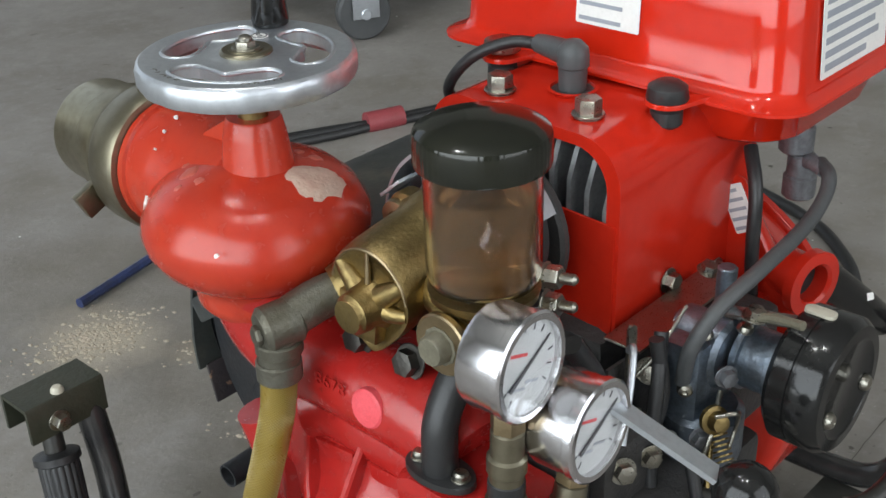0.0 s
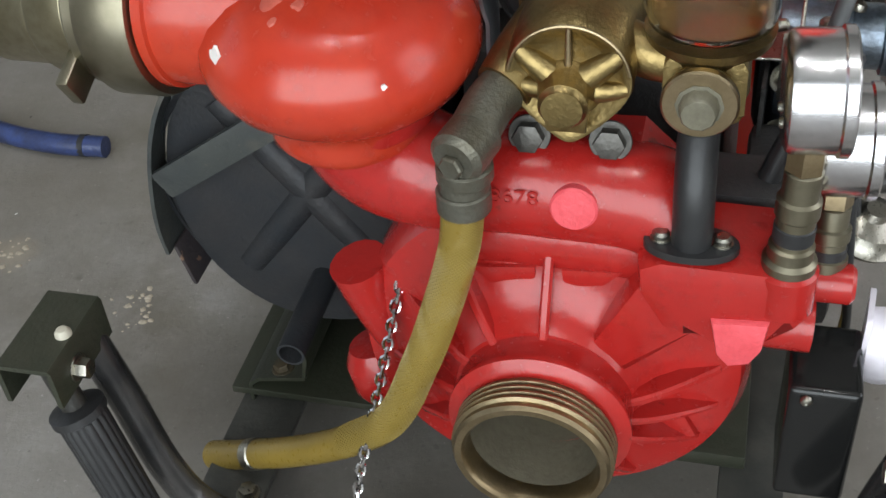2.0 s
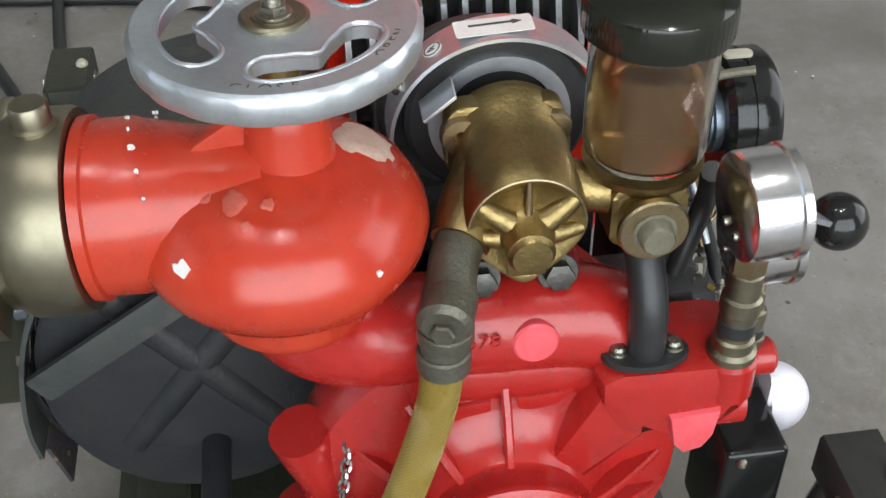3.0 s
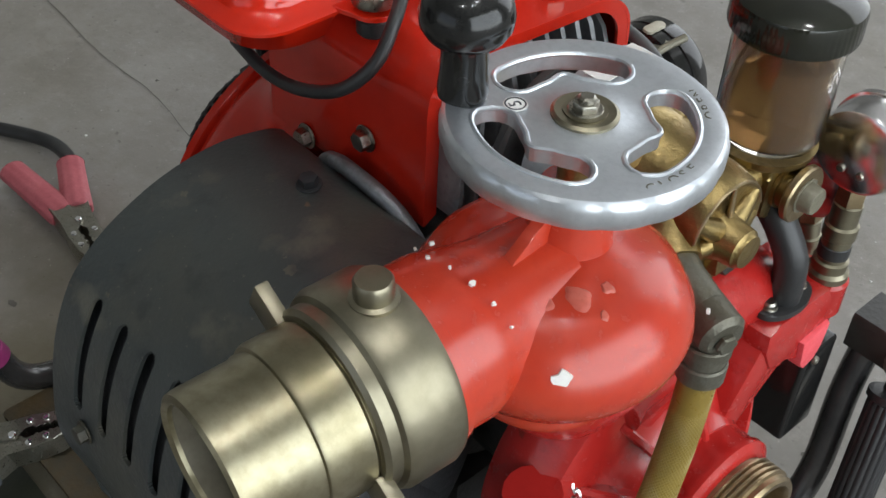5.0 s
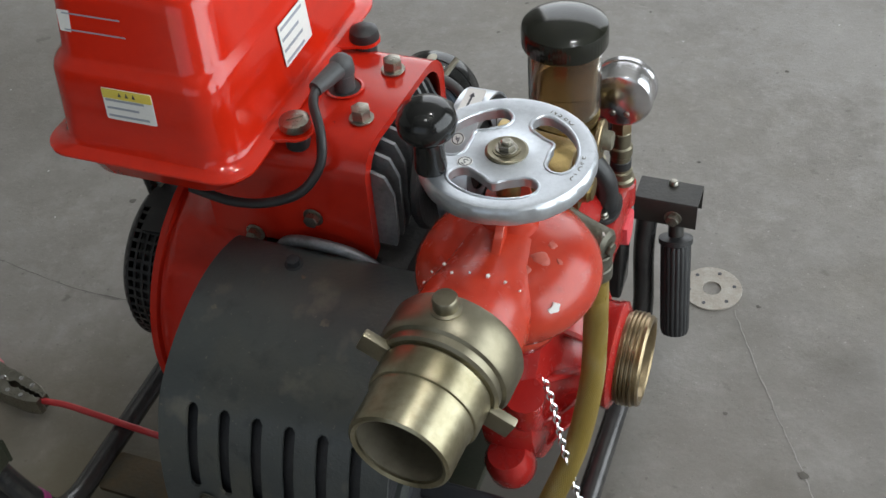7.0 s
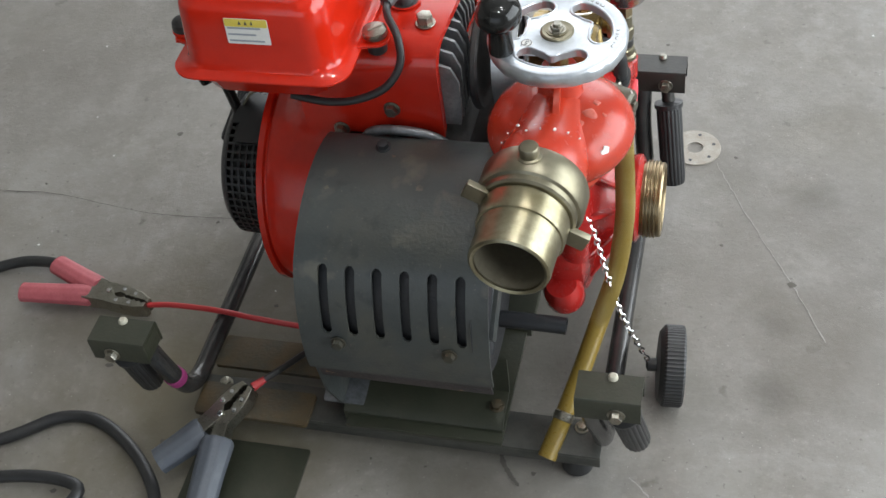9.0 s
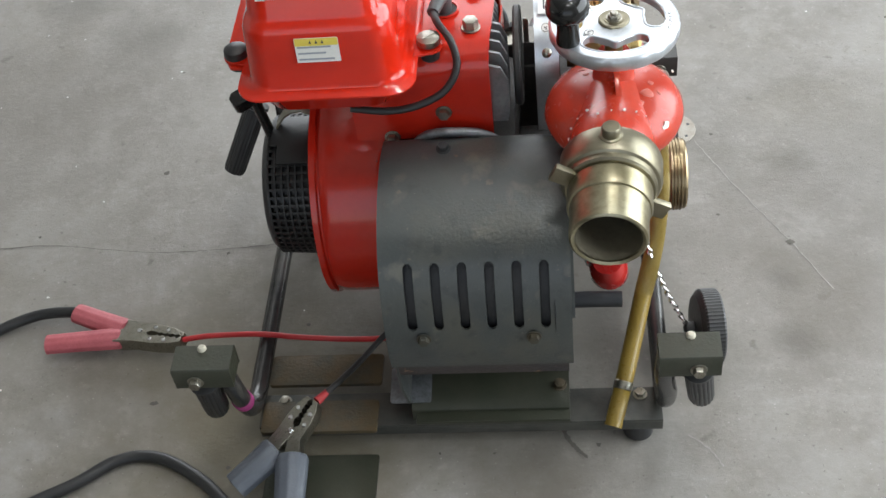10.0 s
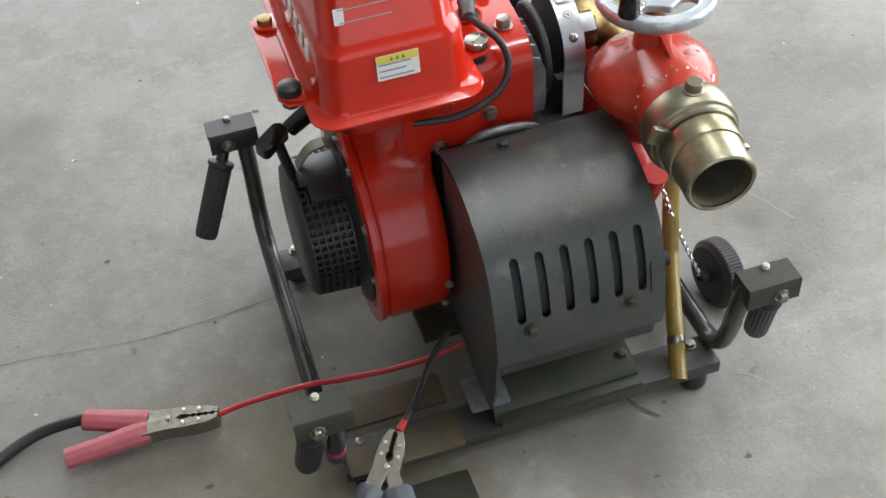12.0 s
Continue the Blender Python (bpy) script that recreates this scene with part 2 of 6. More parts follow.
BLUE_GRIP = material("blue_black_grip", (0.075, 0.085, 0.105), 0.5, 0, (0.12, 0.13, 0.15), 0.7, 40, 0.15, 300)
BLUE_TAPE = material("blue_tape", (0.035, 0.055, 0.16), 0.34, 0, (0.02, 0.022, 0.04), 0.9, 40, 0.3, 200)
TAPE_RED = material("faded_red_tape", (0.30, 0.05, 0.06), 0.5, 0, (0.2, 0.04, 0.04), 0.6, 50, 0.3, 200)
WHITE = material("white_plastic", (0.78, 0.74, 0.80), 0.35, 0, (0.70, 0.66, 0.72), 0.4, 30, 0.02, 200)
PAPER = material("white_sticker", (0.78, 0.77, 0.74), 0.4, 0, (0.70, 0.69, 0.66), 0.5, 60, 0.02, 200)
YELLOW = material("yellow_sticker", (0.75, 0.60, 0.10), 0.4, 0, None, 0.3, 60, 0.0)
INK = material("printing_ink", (0.05, 0.05, 0.06), 0.5, 0, None, 0.3, 60, 0.0)
INK_GREY = material("grey_print", (0.32, 0.34, 0.38), 0.5, 0, None, 0.3, 60, 0.0)
INK_RED = material("red_print", (0.60, 0.04, 0.05), 0.5, 0, None, 0.3, 60, 0.0)
PURPLE = material("magenta_band", (0.28, 0.03, 0.14), 0.5, 0, None, 0.3, 60, 0.0)
WALL_PAINT = material("pale_wall_paint", (0.44, 0.435, 0.41), 0.7, 0, (0.37, 0.365, 0.34), 0.5, 2, 0.1, 60)
GLASS = clear("clear_jar_plastic", (0.93, 0.88, 0.78))
OIL = clear("brown_oil", (0.17, 0.095, 0.042), 1.38, 0.08)
OIL.node_tree.nodes["Principled BSDF"].inputs["Transmission Weight"].default_value = 0.82
TUBE = material("worn_black_tube_paint", (0.040, 0.040, 0.042), 0.22, 0.6, (0.13, 0.125, 0.12), 0.8, 16, 0.08, 260)
DIAL_GLASS = clear("gauge_glass", (0.97, 0.98, 0.98))
CONCRETE = floor_material()


# ---- mesh helpers ----
def to(loc, way=(0, 0, 1), spin=0.0):
    """A pose whose own z axis runs along way."""
    q = Vector(way).normalized().to_track_quat("Z", "Y")
    return Matrix.Translation(loc) @ q.to_matrix().to_4x4() @ Matrix.Rotation(radians(spin), 4, "Z")


def lathe(bm, profile, m, seg=40, squash=None):
    """Turns (radius, height) pairs round the own z axis of m; squash scales the radius by angle."""
    rings = []
    for r, h in profile:
        if r < 1e-6:
            rings.append([bm.verts.new(m @ Vector((0, 0, h)))])
        else:
            rings.append([bm.verts.new(m @ Vector((r * (squash(a) if squash else 1) * math.cos(a), r * (squash(a) if squash else 1) * math.sin(a), h)))
                          for a in (2 * math.pi * i / seg for i in range(seg))])
    for a, b in zip(rings, rings[1:]):
        for i in range(seg):
            j = (i + 1) % seg
            if len(a) == 1 and len(b) > 1:
                bm.faces.new((a[0], b[i], b[j]))
            elif len(b) == 1 and len(a) > 1:
                bm.faces.new((a[i], a[j], b[0]))
            elif len(a) > 1:
                bm.faces.new((a[i], a[j], b[j], b[i]))
    return bm


def disc_of(r, h0, h1, b=0.0015):
    """The profile of a closed drum with eased rims."""
    return [(0, h0), (r - b, h0), (r, h0 + b), (r, h1 - b), (r - b, h1), (0, h1)]


def ring_of(r0, r1, h0, h1, b=0.001):
    return [(r0, h0), (r1 - b, h0), (r1, h0 + b), (r1, h1 - b), (r1 - b, h1), (r0, h1), (r0, h0)]


def block(bm, centre, size, bevel=0.002, m=None, seg=2):
    """A box with eased edges; m turns it about its centre."""
    t = bmesh.new()
    bmesh.ops.create_cube(t, size=1)
    bmesh.ops.scale(t, vec=size, verts=t.verts)
    if bevel:
        bmesh.ops.bevel(t, geom=t.edges[:], offset=bevel, segments=seg, profile=0.6, affect="EDGES")
    bmesh.ops.transform(t, matrix=Matrix.Translation(centre) @ (m or Matrix()), verts=t.verts)
    join(bm, t)
    return bm


def join(bm, t):
    me = bpy.data.meshes.new("tmp")
    t.to_mesh(me)
    t.free()
    bm.from_mesh(me)
    bpy.data.meshes.remove(me)


def spline(points, steps=8):
    """A smooth line through the points."""
    p = [Vector(q) for q in points]
    p = [2 * p[0] - p[1], *p, 2 * p[-1] - p[-2]]
    out = []
    for a, b, c, d in zip(p, p[1:], p[2:], p[3:]):
        for i in range(steps):
            t = i / steps
            out.append(0.5 * (2 * b + (c - a) * t + (2 * a - 5 * b + 4 * c - d) * t * t + (3 * b - a - 3 * c + d) * t ** 3))
    return out + [p[-2]]


def tube(bm, points, radius, seg=14, smooth=8, hollow=0.0):
    """A round bar or hose along the points; radius may be a function of 0..1."""
    line = spline(points, smooth) if smooth else [Vector(p) for p in points]
    rad = radius if callable(radius) else (lambda s: radius)
    rings, side = [], None
    for i, c in enumerate(line):
        way = (line[min(i + 1, len(line) - 1)] - line[max(i - 1, 0)]).normalized()
        side = (side - way * side.dot(way)).normalized() if side else way.orthogonal().normalized()
        up = way.cross(side)
        r = rad(i / (len(line) - 1))
        rings.append([bm.verts.new(c + r * (math.cos(a) * side + math.sin(a) * up)) for a in (2 * math.pi * k / seg for k in range(seg))])
    for a, b in zip(rings, rings[1:]):
        for k in range(seg):
            bm.faces.new((a[k], a[(k + 1) % seg], b[(k + 1) % seg], b[k]))
    if not hollow:
        bm.faces.new(rings[0][::-1])
        bm.faces.new(rings[-1])
    else:
        for ring, flip in ((rings[0], -1), (rings[-1], 1)):
            mid = sum((v.co for v in ring), Vector()) / seg
            inner = [bm.verts.new(mid + (v.co - mid) * hollow) for v in ring]
            way = (line[-1] - line[-2]).normalized() * 0.012 if flip > 0 else (line[0] - line[1]).normalized() * 0.012
            deep = [bm.verts.new(v.co - way) for v in inner]
            for k in range(seg):
                j = (k + 1) % seg
                bm.faces.new((ring[k], ring[j], inner[j], inner[k]))
                bm.faces.new((inner[k], inner[j], deep[j], deep[k]))
            bm.faces.new(deep)
    return bm


def slab(bm, outline, m, h0, h1, bevel=0.0):
    """A flat piece cut along a closed outline in m's own xy plane, from h0 to h1."""
    t = bmesh.new()
    low = [t.verts.new((x, y, h0)) for x, y in outline]
    top = [t.verts.new((x, y, h1)) for x, y in outline]
    t.faces.new(low[::-1])
    cap = t.faces.new(top)
    for i in range(len(outline)):
        j = (i + 1) % len(outline)
        t.faces.new((low[i], low[j], top[j], top[i]))
    if bevel:
        bmesh.ops.bevel(t, geom=list(cap.edges), offset=bevel, segments=2, profile=0.6, affect="EDGES")
    bmesh.ops.transform(t, matrix=m, verts=t.verts)
    join(bm, t)
    return bm


def rounded(w, h, r, n=6, cx=0.0, cy=0.0):
    """The outline of a rounded rectangle."""
    out = []
    for sx, sy, a0 in ((1, 1, 0), (-1, 1, 90), (-1, -1, 180), (1, -1, 270)):
        for i in range(n + 1):
            a = radians(a0 + 90 * i / n)
            out.append((cx + sx * (w / 2 - r) + r * math.cos(a), cy + sy * (h / 2 - r) + r * math.sin(a)))
    return out


def band(bm, profile, thick, m, h0, h1):
    """Sheet metal bent along an open line in m's own xy plane."""
    p = [Vector((x, y)) for x, y in profile]
    off = []
    for i, c in enumerate(p):
        d = (p[min(i + 1, len(p) - 1)] - p[max(i - 1, 0)]).normalized()
        off.append(c + Vector((-d.y, d.x)) * thick)
    return slab_strip(bm, p, off, m, h0, h1)


def slab_strip(bm, a, b, m, h0, h1):
    rows = [[bm.verts.new(m @ Vector((q.x, q.y, h))) for q in side] for h in (h0, h1) for side in (a, b)]
    a0, b0, a1, b1 = rows
    for i in range(len(a0) - 1):
        bm.faces.new((a0[i], a0[i + 1], a1[i + 1], a1[i]))
        bm.faces.new((b0[i + 1], b0[i], b1[i], b1[i + 1]))
        bm.faces.new((a0[i + 1], a0[i], b0[i], b0[i + 1]))
        bm.faces.new((a1[i], a1[i + 1], b1[i + 1], b1[i]))
    for i, f in ((0, 1), (len(a0) - 1, -1)):
        bm.faces.new((a0[i], a1[i], b1[i], b0[i])[::f])
    return bm


def hexagon(bm, m, r, h, washer=1.35):
    """A hexagon bolt head on its washer."""
    if washer:
        lathe(bm, disc_of(r * washer, 0, r * 0.18, r * 0.05), m, 20)
    t = [(r * math.cos(radians(60 * i)), r * math.sin(radians(60 * i))) for i in range(6)]
    slab(bm, t, m, r * 0.15, h, r * 0.14)
    return bm


def shell(name, bm, mat, sharp=38):
    bmesh.ops.recalc_face_normals(bm, faces=bm.faces[:])
    me = bpy.data.meshes.new(name)
    bm.to_mesh(me)
    bm.free()
    me.materials.append(mat)
    for f in me.polygons:
        f.use_smooth = True
    me.set_sharp_from_angle(angle=radians(sharp))
    return me


def part(name, bm, mat, parent, label="", sharp=38):
    """One mesh under a thing or under one of its parts."""
    ob = new(name, shell(name, bm, mat, sharp))
    ob.parent = parent
    ob.matrix_parent_inverse = ROOTS.get(parent.name, Matrix())
    if label:
        ob["label"] = label
    return ob


ROOTS = {}


def thing(name, at, label, category, group=""):
    ob = new(name)
    ob.location = at
    ob.empty_display_size = 0.05
    ROOTS[ob.name] = Matrix.Translation(at).inverted()
    return tagged(ob, label, category, group)


def bolt(parent, loc, way, r=0.0055, h=0.006, mat=None, name="bolt", label=""):
    return part(name, hexagon(bmesh.new(), to(loc, way), r, h), mat or STEEL, parent, label)


def screw(parent, loc, way, r=0.004, mat=None):
    bm = bmesh.new()
    lathe(bm, [(0, 0), (r, 0), (r, r * 0.4), (r * 0.75, r * 0.8), (r * 0.3, r * 0.95), (0, r * 0.7)], to(loc, way), 16)
    return part("screw", bm, mat or STEEL, parent)


def lettering(name, text, size, m, mat, parent, depth=0.0003, label=""):
    """Letters in the built-in font as a mesh."""
    c = bpy.data.curves.new("letters", "FONT")
    c.body, c.size, c.extrude, c.align_x, c.align_y = text, size, depth, "CENTER", "CENTER"
    tmp = new("letters", c)
    dg = bpy.context.evaluated_depsgraph_get()
    dg.update()
    me = bpy.data.meshes.new_from_object(tmp.evaluated_get(dg))
    bpy.data.objects.remove(tmp)
    me.transform(m)
    me.materials.clear()
    me.materials.append(mat)
    ob = new(name, me)
    ob.parent = parent
    ob.matrix_parent_inverse = ROOTS.get(parent.name, Matrix())
    if label:
        ob["label"] = label
    return ob


# ---- the place ----
def flat(name, x0, y0, x1, y1, z, mat, label, category):
    bm = bmesh.new()
    block(bm, ((x0 + x1) / 2, (y0 + y1) / 2, z - 0.1), (x1 - x0, y1 - y0, 0.2), 0)
    return tagged(new(name, shell(name, bm, mat)), label, category, kind="structure")


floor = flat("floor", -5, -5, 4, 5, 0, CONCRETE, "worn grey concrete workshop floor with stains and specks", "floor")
flat("ground", -400, -400, 400, 400, -0.02, CONCRETE, "grey concrete yard outside the workshop", "ground")
flat("ceiling", -5, -5, 4, 5, 4.4, WALL_PAINT, "plain pale workshop ceiling", "ceiling")


def wall(name, pieces):
    bm = bmesh.new()
    for c, s in pieces:
        block(bm, c, s, 0)
    tagged(new(name, shell(name, bm, WALL_PAINT)), "plain pale painted workshop wall", "wall", kind="structure")


wall("wall_west", [((-5.1, 0, 2.1), (0.2, 10.4, 4.2))])
wall("wall_east", [((4.1, -3.8, 2.1), (0.2, 2.8, 4.2)), ((4.1, 4.3, 2.1), (0.2, 1.8, 4.2)), ((4.1, 0.5, 3.85), (0.2, 5.8, 0.7))])
wall("wall_north", [((-3.45, 5.1, 2.1), (3.1, 0.2, 4.2)), ((3.15, 5.1, 2.1), (1.7, 0.2, 4.2)), ((0.2, 5.1, 4.1), (4.2, 0.2, 0.2))])
# the gap in this wall is assumed, to match the added rear fill
wall("wall_south", [((-3.45, -5.1, 2.1), (3.1, 0.2, 4.2)), ((3.15, -5.1, 2.1), (1.7, 0.2, 4.2)), ((0.2, -5.1, 3.85), (4.2, 0.2, 0.7))])


def glow(name, colour, strength):
    m = bpy.data.materials.new(name)
    m.use_nodes = True
    p = m.node_tree.nodes["Principled BSDF"]
    p.inputs["Base Color"].default_value = (*colour, 1)
    p.inputs["Emission Color"].default_value = (*colour, 1)
    p.inputs["Emission Strength"].default_value = strength
    return m


LAMP = glow("lamp_glass", (1.0, 0.95, 0.84), 30)
for lx, ly in LAMPS:
    lamp = thing("ceiling_lamp", (lx, ly, 4.18), "round enamelled ceiling lamp, switched on", "lamp", "ceiling lamps")
    part("shade", lathe(bmesh.new(), [(0.04, 0.02), (0.06, 0), (0.16, -0.12), (0.165, -0.12), (0.065, 0.01), (0.04, 0.03)], to((lx, ly, 4.18))), ALU, lamp)
    part("bulb", lathe(bmesh.new(), [(0, -0.11), (0.05, -0.10), (0.07, -0.06), (0.05, -0.02), (0, 0.0)], to((lx, ly, 4.18))), LAMP, lamp, "glowing bulb")


# ---- the portable fire pump ----
pump = thing("fire_pump", (0.25, 0.28, 0), "portable red engine-driven fire pump on a black tube carrying frame", "fire pump")
YA, ZA = 0.29, 0.187          # the crankshaft's line runs along x at this y, z
X = (1, 0, 0)


# carrying frame
def side_tube(x, out):
    top = x + (0.002 if out < 0 else -0.006)
    pts = [(top, 0.024, 0.205), (top, 0.038, 0.145), (x, 0.054, 0.095), (x, 0.069, 0.062), (x, 0.095, 0.047), (x, 0.14, 0.045), (x, 0.29, 0.045),
           (x, 0.385, 0.045), (x, 0.425, 0.055), (x, 0.448, 0.09), (top, 0.465, 0.15), (top, 0.478, 0.205)]
    return part("side_tube", tube(bmesh.new(), pts, 0.0105, 16), TUBE, pump, "black painted bent steel side tube, worn bright")


side_tube(0.018, -1)
side_tube(0.478, 1)
for y, z, w in ((0.078, 0.038, 0.045), (0.405, 0.036, 0.04)):
    bm = bmesh.new()
    block(bm, (0.25, y, z), (0.452, w, 0.005), 0.001)
    block(bm, (0.25, y - w / 2 + 0.002, z - 0.0085), (0.452, 0.004, 0.014), 0.001)
    bar = part("cross_bar", bm, BAR_GREY, pump, "black angle-iron cross bar of the frame")
    for x in (0.05, 0.453):
        bolt(bar, (x, y + 0.012, z + 0.003), (0, 0, 1), 0.006, 0.006)
for x, y in ((0.05, 0.07), (0.45, 0.07), (0.05, 0.41), (0.45, 0.41)):
    part("rubber_foot", lathe(bmesh.new(), [(0, 0), (0.014, 0), (0.017, 0.004), (0.016, 0.02), (0.012, 0.026), (0, 0.026)], to((x, y, 0.0)), 24), RUBBER, pump, "round black rubber foot")
for y, w, z, lab in ((0.134, 0.043, 0.040, "rust-stained grey mounting plate"), (0.066, 0.042, 0.043, "rust-stained grey mounting plate")):
    bm = bmesh.new()
    slab(bm, rounded(0.132, w, 0.004), to((0.094, y, z)), -0.002, 0.003, 0.0008)
    part("mounting_plate", bm, RUSTY, pump, lab)
bm = bmesh.new()
block(bm, (0.27, 0.30, 0.05), (0.22, 0.20, 0.012), 0.002)
block(bm, (0.29, 0.125, 0.050), (0.17, 0.15, 0.006), 0.001)
part("engine_bed", bm, OLIVE, pump, "olive painted steel engine bed")
bm = bmesh.new()
band(bm, [(0.064, 0.030), (0.066, 0.056), (0.072, 0.061), (0.106, 0.067), (0.11, 0.085), (0.11, 0.12)], 0.003, Matrix(((0, 0, 1, 0), (1, 0, 0, 0), (0, 1, 0, 0), (0, 0, 0, 1))), 0.200, 0.374)
muffler_base = part("muffler_bracket", bm, OLIVE, pump, "olive bent sheet bracket under the muffler")
bolt(muffler_base, (0.364, 0.087, 0.066), (0, -0.15, 1), 0.006, 0.006, RUSTY)
bm = bmesh.new()
slab(bm, rounded(0.046, 0.044, 0.003), to((0.199, 0.091, 0.0655), (0, -0.17, 1)), 0, 0.0025, 0.0006)
part("bracket_tab", bm, ALU_DARK, pump, "bare grey steel tab")


YZ = Matrix(((0, 0, 1, 0), (1, 0, 0, 0), (0, 1, 0, 0), (0, 0, 0, 1)))       # own x, y, z become world y, z, x


# carrying handles
def handle(x, y, out, back, grip_end):
    """A U-shaped bracket on the top of a side tube with a ribbed folding grip."""
    bm = bmesh.new()
    cx, cy = x, y
    band(bm, [(cy - 0.017, 0.188), (cy - 0.017, 0.2135), (cy - 0.0155, 0.2158), (cy + 0.0155, 0.2158), (cy + 0.017, 0.2135), (cy + 0.017, 0.188)], -0.003, YZ, cx - 0.030, cx + 0.030)
    h = part("handle_bracket", bm, OLIVE if y < 0.2 else FRAME, pump, "worn U-shaped steel handle bracket")
    part("bracket_end", block(bmesh.new(), (cx - out * 0.0285, cy, 0.201), (0.003, 0.0275, 0.0225), 0.0008), OLIVE if y < 0.2 else FRAME, h)
    top = Vector((cx + out * 0.008, cy, 0.196))
    end = Vector(grip_end)
    way = (end - top).normalized()
    length = (end - top).length
    flute = lambda a: 1 - 0.07 * (0.5 + 0.5 * math.cos(18 * a)) ** 2
    m = to(top, way)
    bm = lathe(bmesh.new(), [(0, 0.028), (0.0105, 0.028), (0.0165, 0.030), (0.0165, 0.035), (0.0132, 0.037)], m, 72)
    lathe(bm, [(0.0142, 0.036), (0.0148, 0.04), (0.0142, length - 0.006), (0.013, length - 0.001), (0.011, length), (0, length)], m, 72, flute)
    part("grip", bm, RUBBER, h, "black ribbed rubber grip")
    part("grip_stem", lathe(bmesh.new(), disc_of(0.0075, -0.006, 0.032), m, 18), FRAME, h)
    part("pivot_bolt", hexagon(bmesh.new(), to((cx + out * 0.008, cy + back * 0.017, 0.198), (0, back, 0)), 0.0062, 0.007), STEEL, h, "zinc pivot bolt")
    part("pivot_nut", hexagon(bmesh.new(), to((cx + out * 0.008, cy - back * 0.017, 0.198), (0, -back, 0)), 0.006, 0.008), STEEL, h)
    part("bracket_screw", lathe(bmesh.new(), [(0, 0), (0.0048, 0), (0.0046, 0.002), (0.003, 0.004), (0, 0.0045)], to((cx + out * 0.002, cy + 0.012 * -back * 0.9, 0.216)), 18), CREAM if y < 0.2 else STEEL, h)
    return h


hfl = handle(0.008, 0.020, -1, -1, (-0.014, 0.055, 0.082))
handle(0.492, 0.020, 1, -1, (0.514, 0.055, 0.084))
handle(0.008, 0.480, -1, -1, (-0.056, 0.432, 0.088))
handle(0.490, 0.480, 1, -1, (0.514, 0.432, 0.074))
part("tape_band", lathe(bmesh.new(), ring_of(0.0090, 0.0116, 0, 0.014), to((0.0182, 0.0560, 0.090), (0, -0.38, 1)), 20), PURPLE, hfl, "magenta tape band")

# muffler and its cover
bm = bmesh.new()
outline = []
for i in range(56):
    a = 2 * math.pi * i / 56
    c, s = math.cos(a), math.sin(a)
    k = (abs(c) ** 2.1 + abs(s) ** 2.1) ** (-1 / 2.1)
    outline.append((0.1255 + 0.085 * k * c, 0.221 + 0.099 * k * s))
slab(bm, outline, YZ, 0.205, 0.366, 0.004)
lathe(bm, [(0.088, 0), (0.092, 0.002), (0.088, 0.004)], YZ @ to((0.124, 0.225, 0.362)), 48)
muffler = part("muffler", bm, MUFFLER, pump, "sooty dark steel muffler can with a pressed cross")
for sgn in (1, -1):
    bm = bmesh.new()
    tube(bm, [(0.358, 0.13 - 0.048, 0.225 - sgn * 0.062), (0.3595, 0.13, 0.225), (0.358, 0.13 + 0.048, 0.225 + sgn * 0.062)], 0.0115, 14)
    part("pressed_rib", bm, MUFFLER, muffler)
part("exhaust_pipe", tube(bmesh.new(), [(0.355, 0.131, 0.158), (0.40, 0.131, 0.158), (0.434, 0.131, 0.157)], 0.0088, 20, 4, 0.82), MUFFLER, muffler, "short grey exhaust pipe")
bm = bmesh.new()
slab(bm, rounded(0.019, 0.138, 0.002), YZ @ Matrix.Translation((0.101, 0.272, 0)) @ Matrix.Rotation(radians(-56), 4, "Z"), 0.379, 0.383, 0.0008)
part("muffler_strap", bm, SHEET, muffler, "flat black strap across the muffler end")

COVER = [(0.203, 0.333), (0.192, 0.338), (0.165, 0.343), (0.14, 0.342), (0.115, 0.336), (0.09, 0.325), (0.072, 0.313), (0.058, 0.299), (0.0488, 0.283),
         (0.0415, 0.265), (0.0365, 0.247), (0.033, 0.229), (0.0305, 0.21), (0.030, 0.193), (0.032, 0.176)]


def cover_mesh():
    """A bent sheet with six upright slots cut through its front."""
    line = spline([(0, y, z) for y, z in COVER], 14)
    slots = [0.2235 + 0.0262 * i for i in range(6)]
    xs = sorted([0.195, 0.380] + [s + d for s in slots for d in (-0.0048, -0.0044, -0.0036, -0.0024, 0, 0.0024, 0.0036, 0.0044, 0.0048)])
    bm = bmesh.new()

    def cut(x, z):
        for s in slots:
            d = abs(x - s)
            if d < 0.005:
                reach = 0.0048 - math.sqrt(max(0, 0.0048 ** 2 - d * d))
                return 0.232 + reach < z < 0.301 - reach
        return False

    grid = [[bm.verts.new((x, p.y, p.z)) for p in line] for x in xs]
    faces = []
    for i in range(len(xs) - 1):
        for j in range(len(line) - 1):
            if not cut((xs[i] + xs[i + 1]) / 2, (line[j].z + line[j + 1].z) / 2):
                faces.append(bm.faces.new((grid[i][j], grid[i + 1][j], grid[i + 1][j + 1], grid[i][j + 1])))
    bmesh.ops.recalc_face_normals(bm, faces=bm.faces[:])
    bmesh.ops.solidify(bm, geom=bm.faces[:], thickness=0.0026)
    return bm


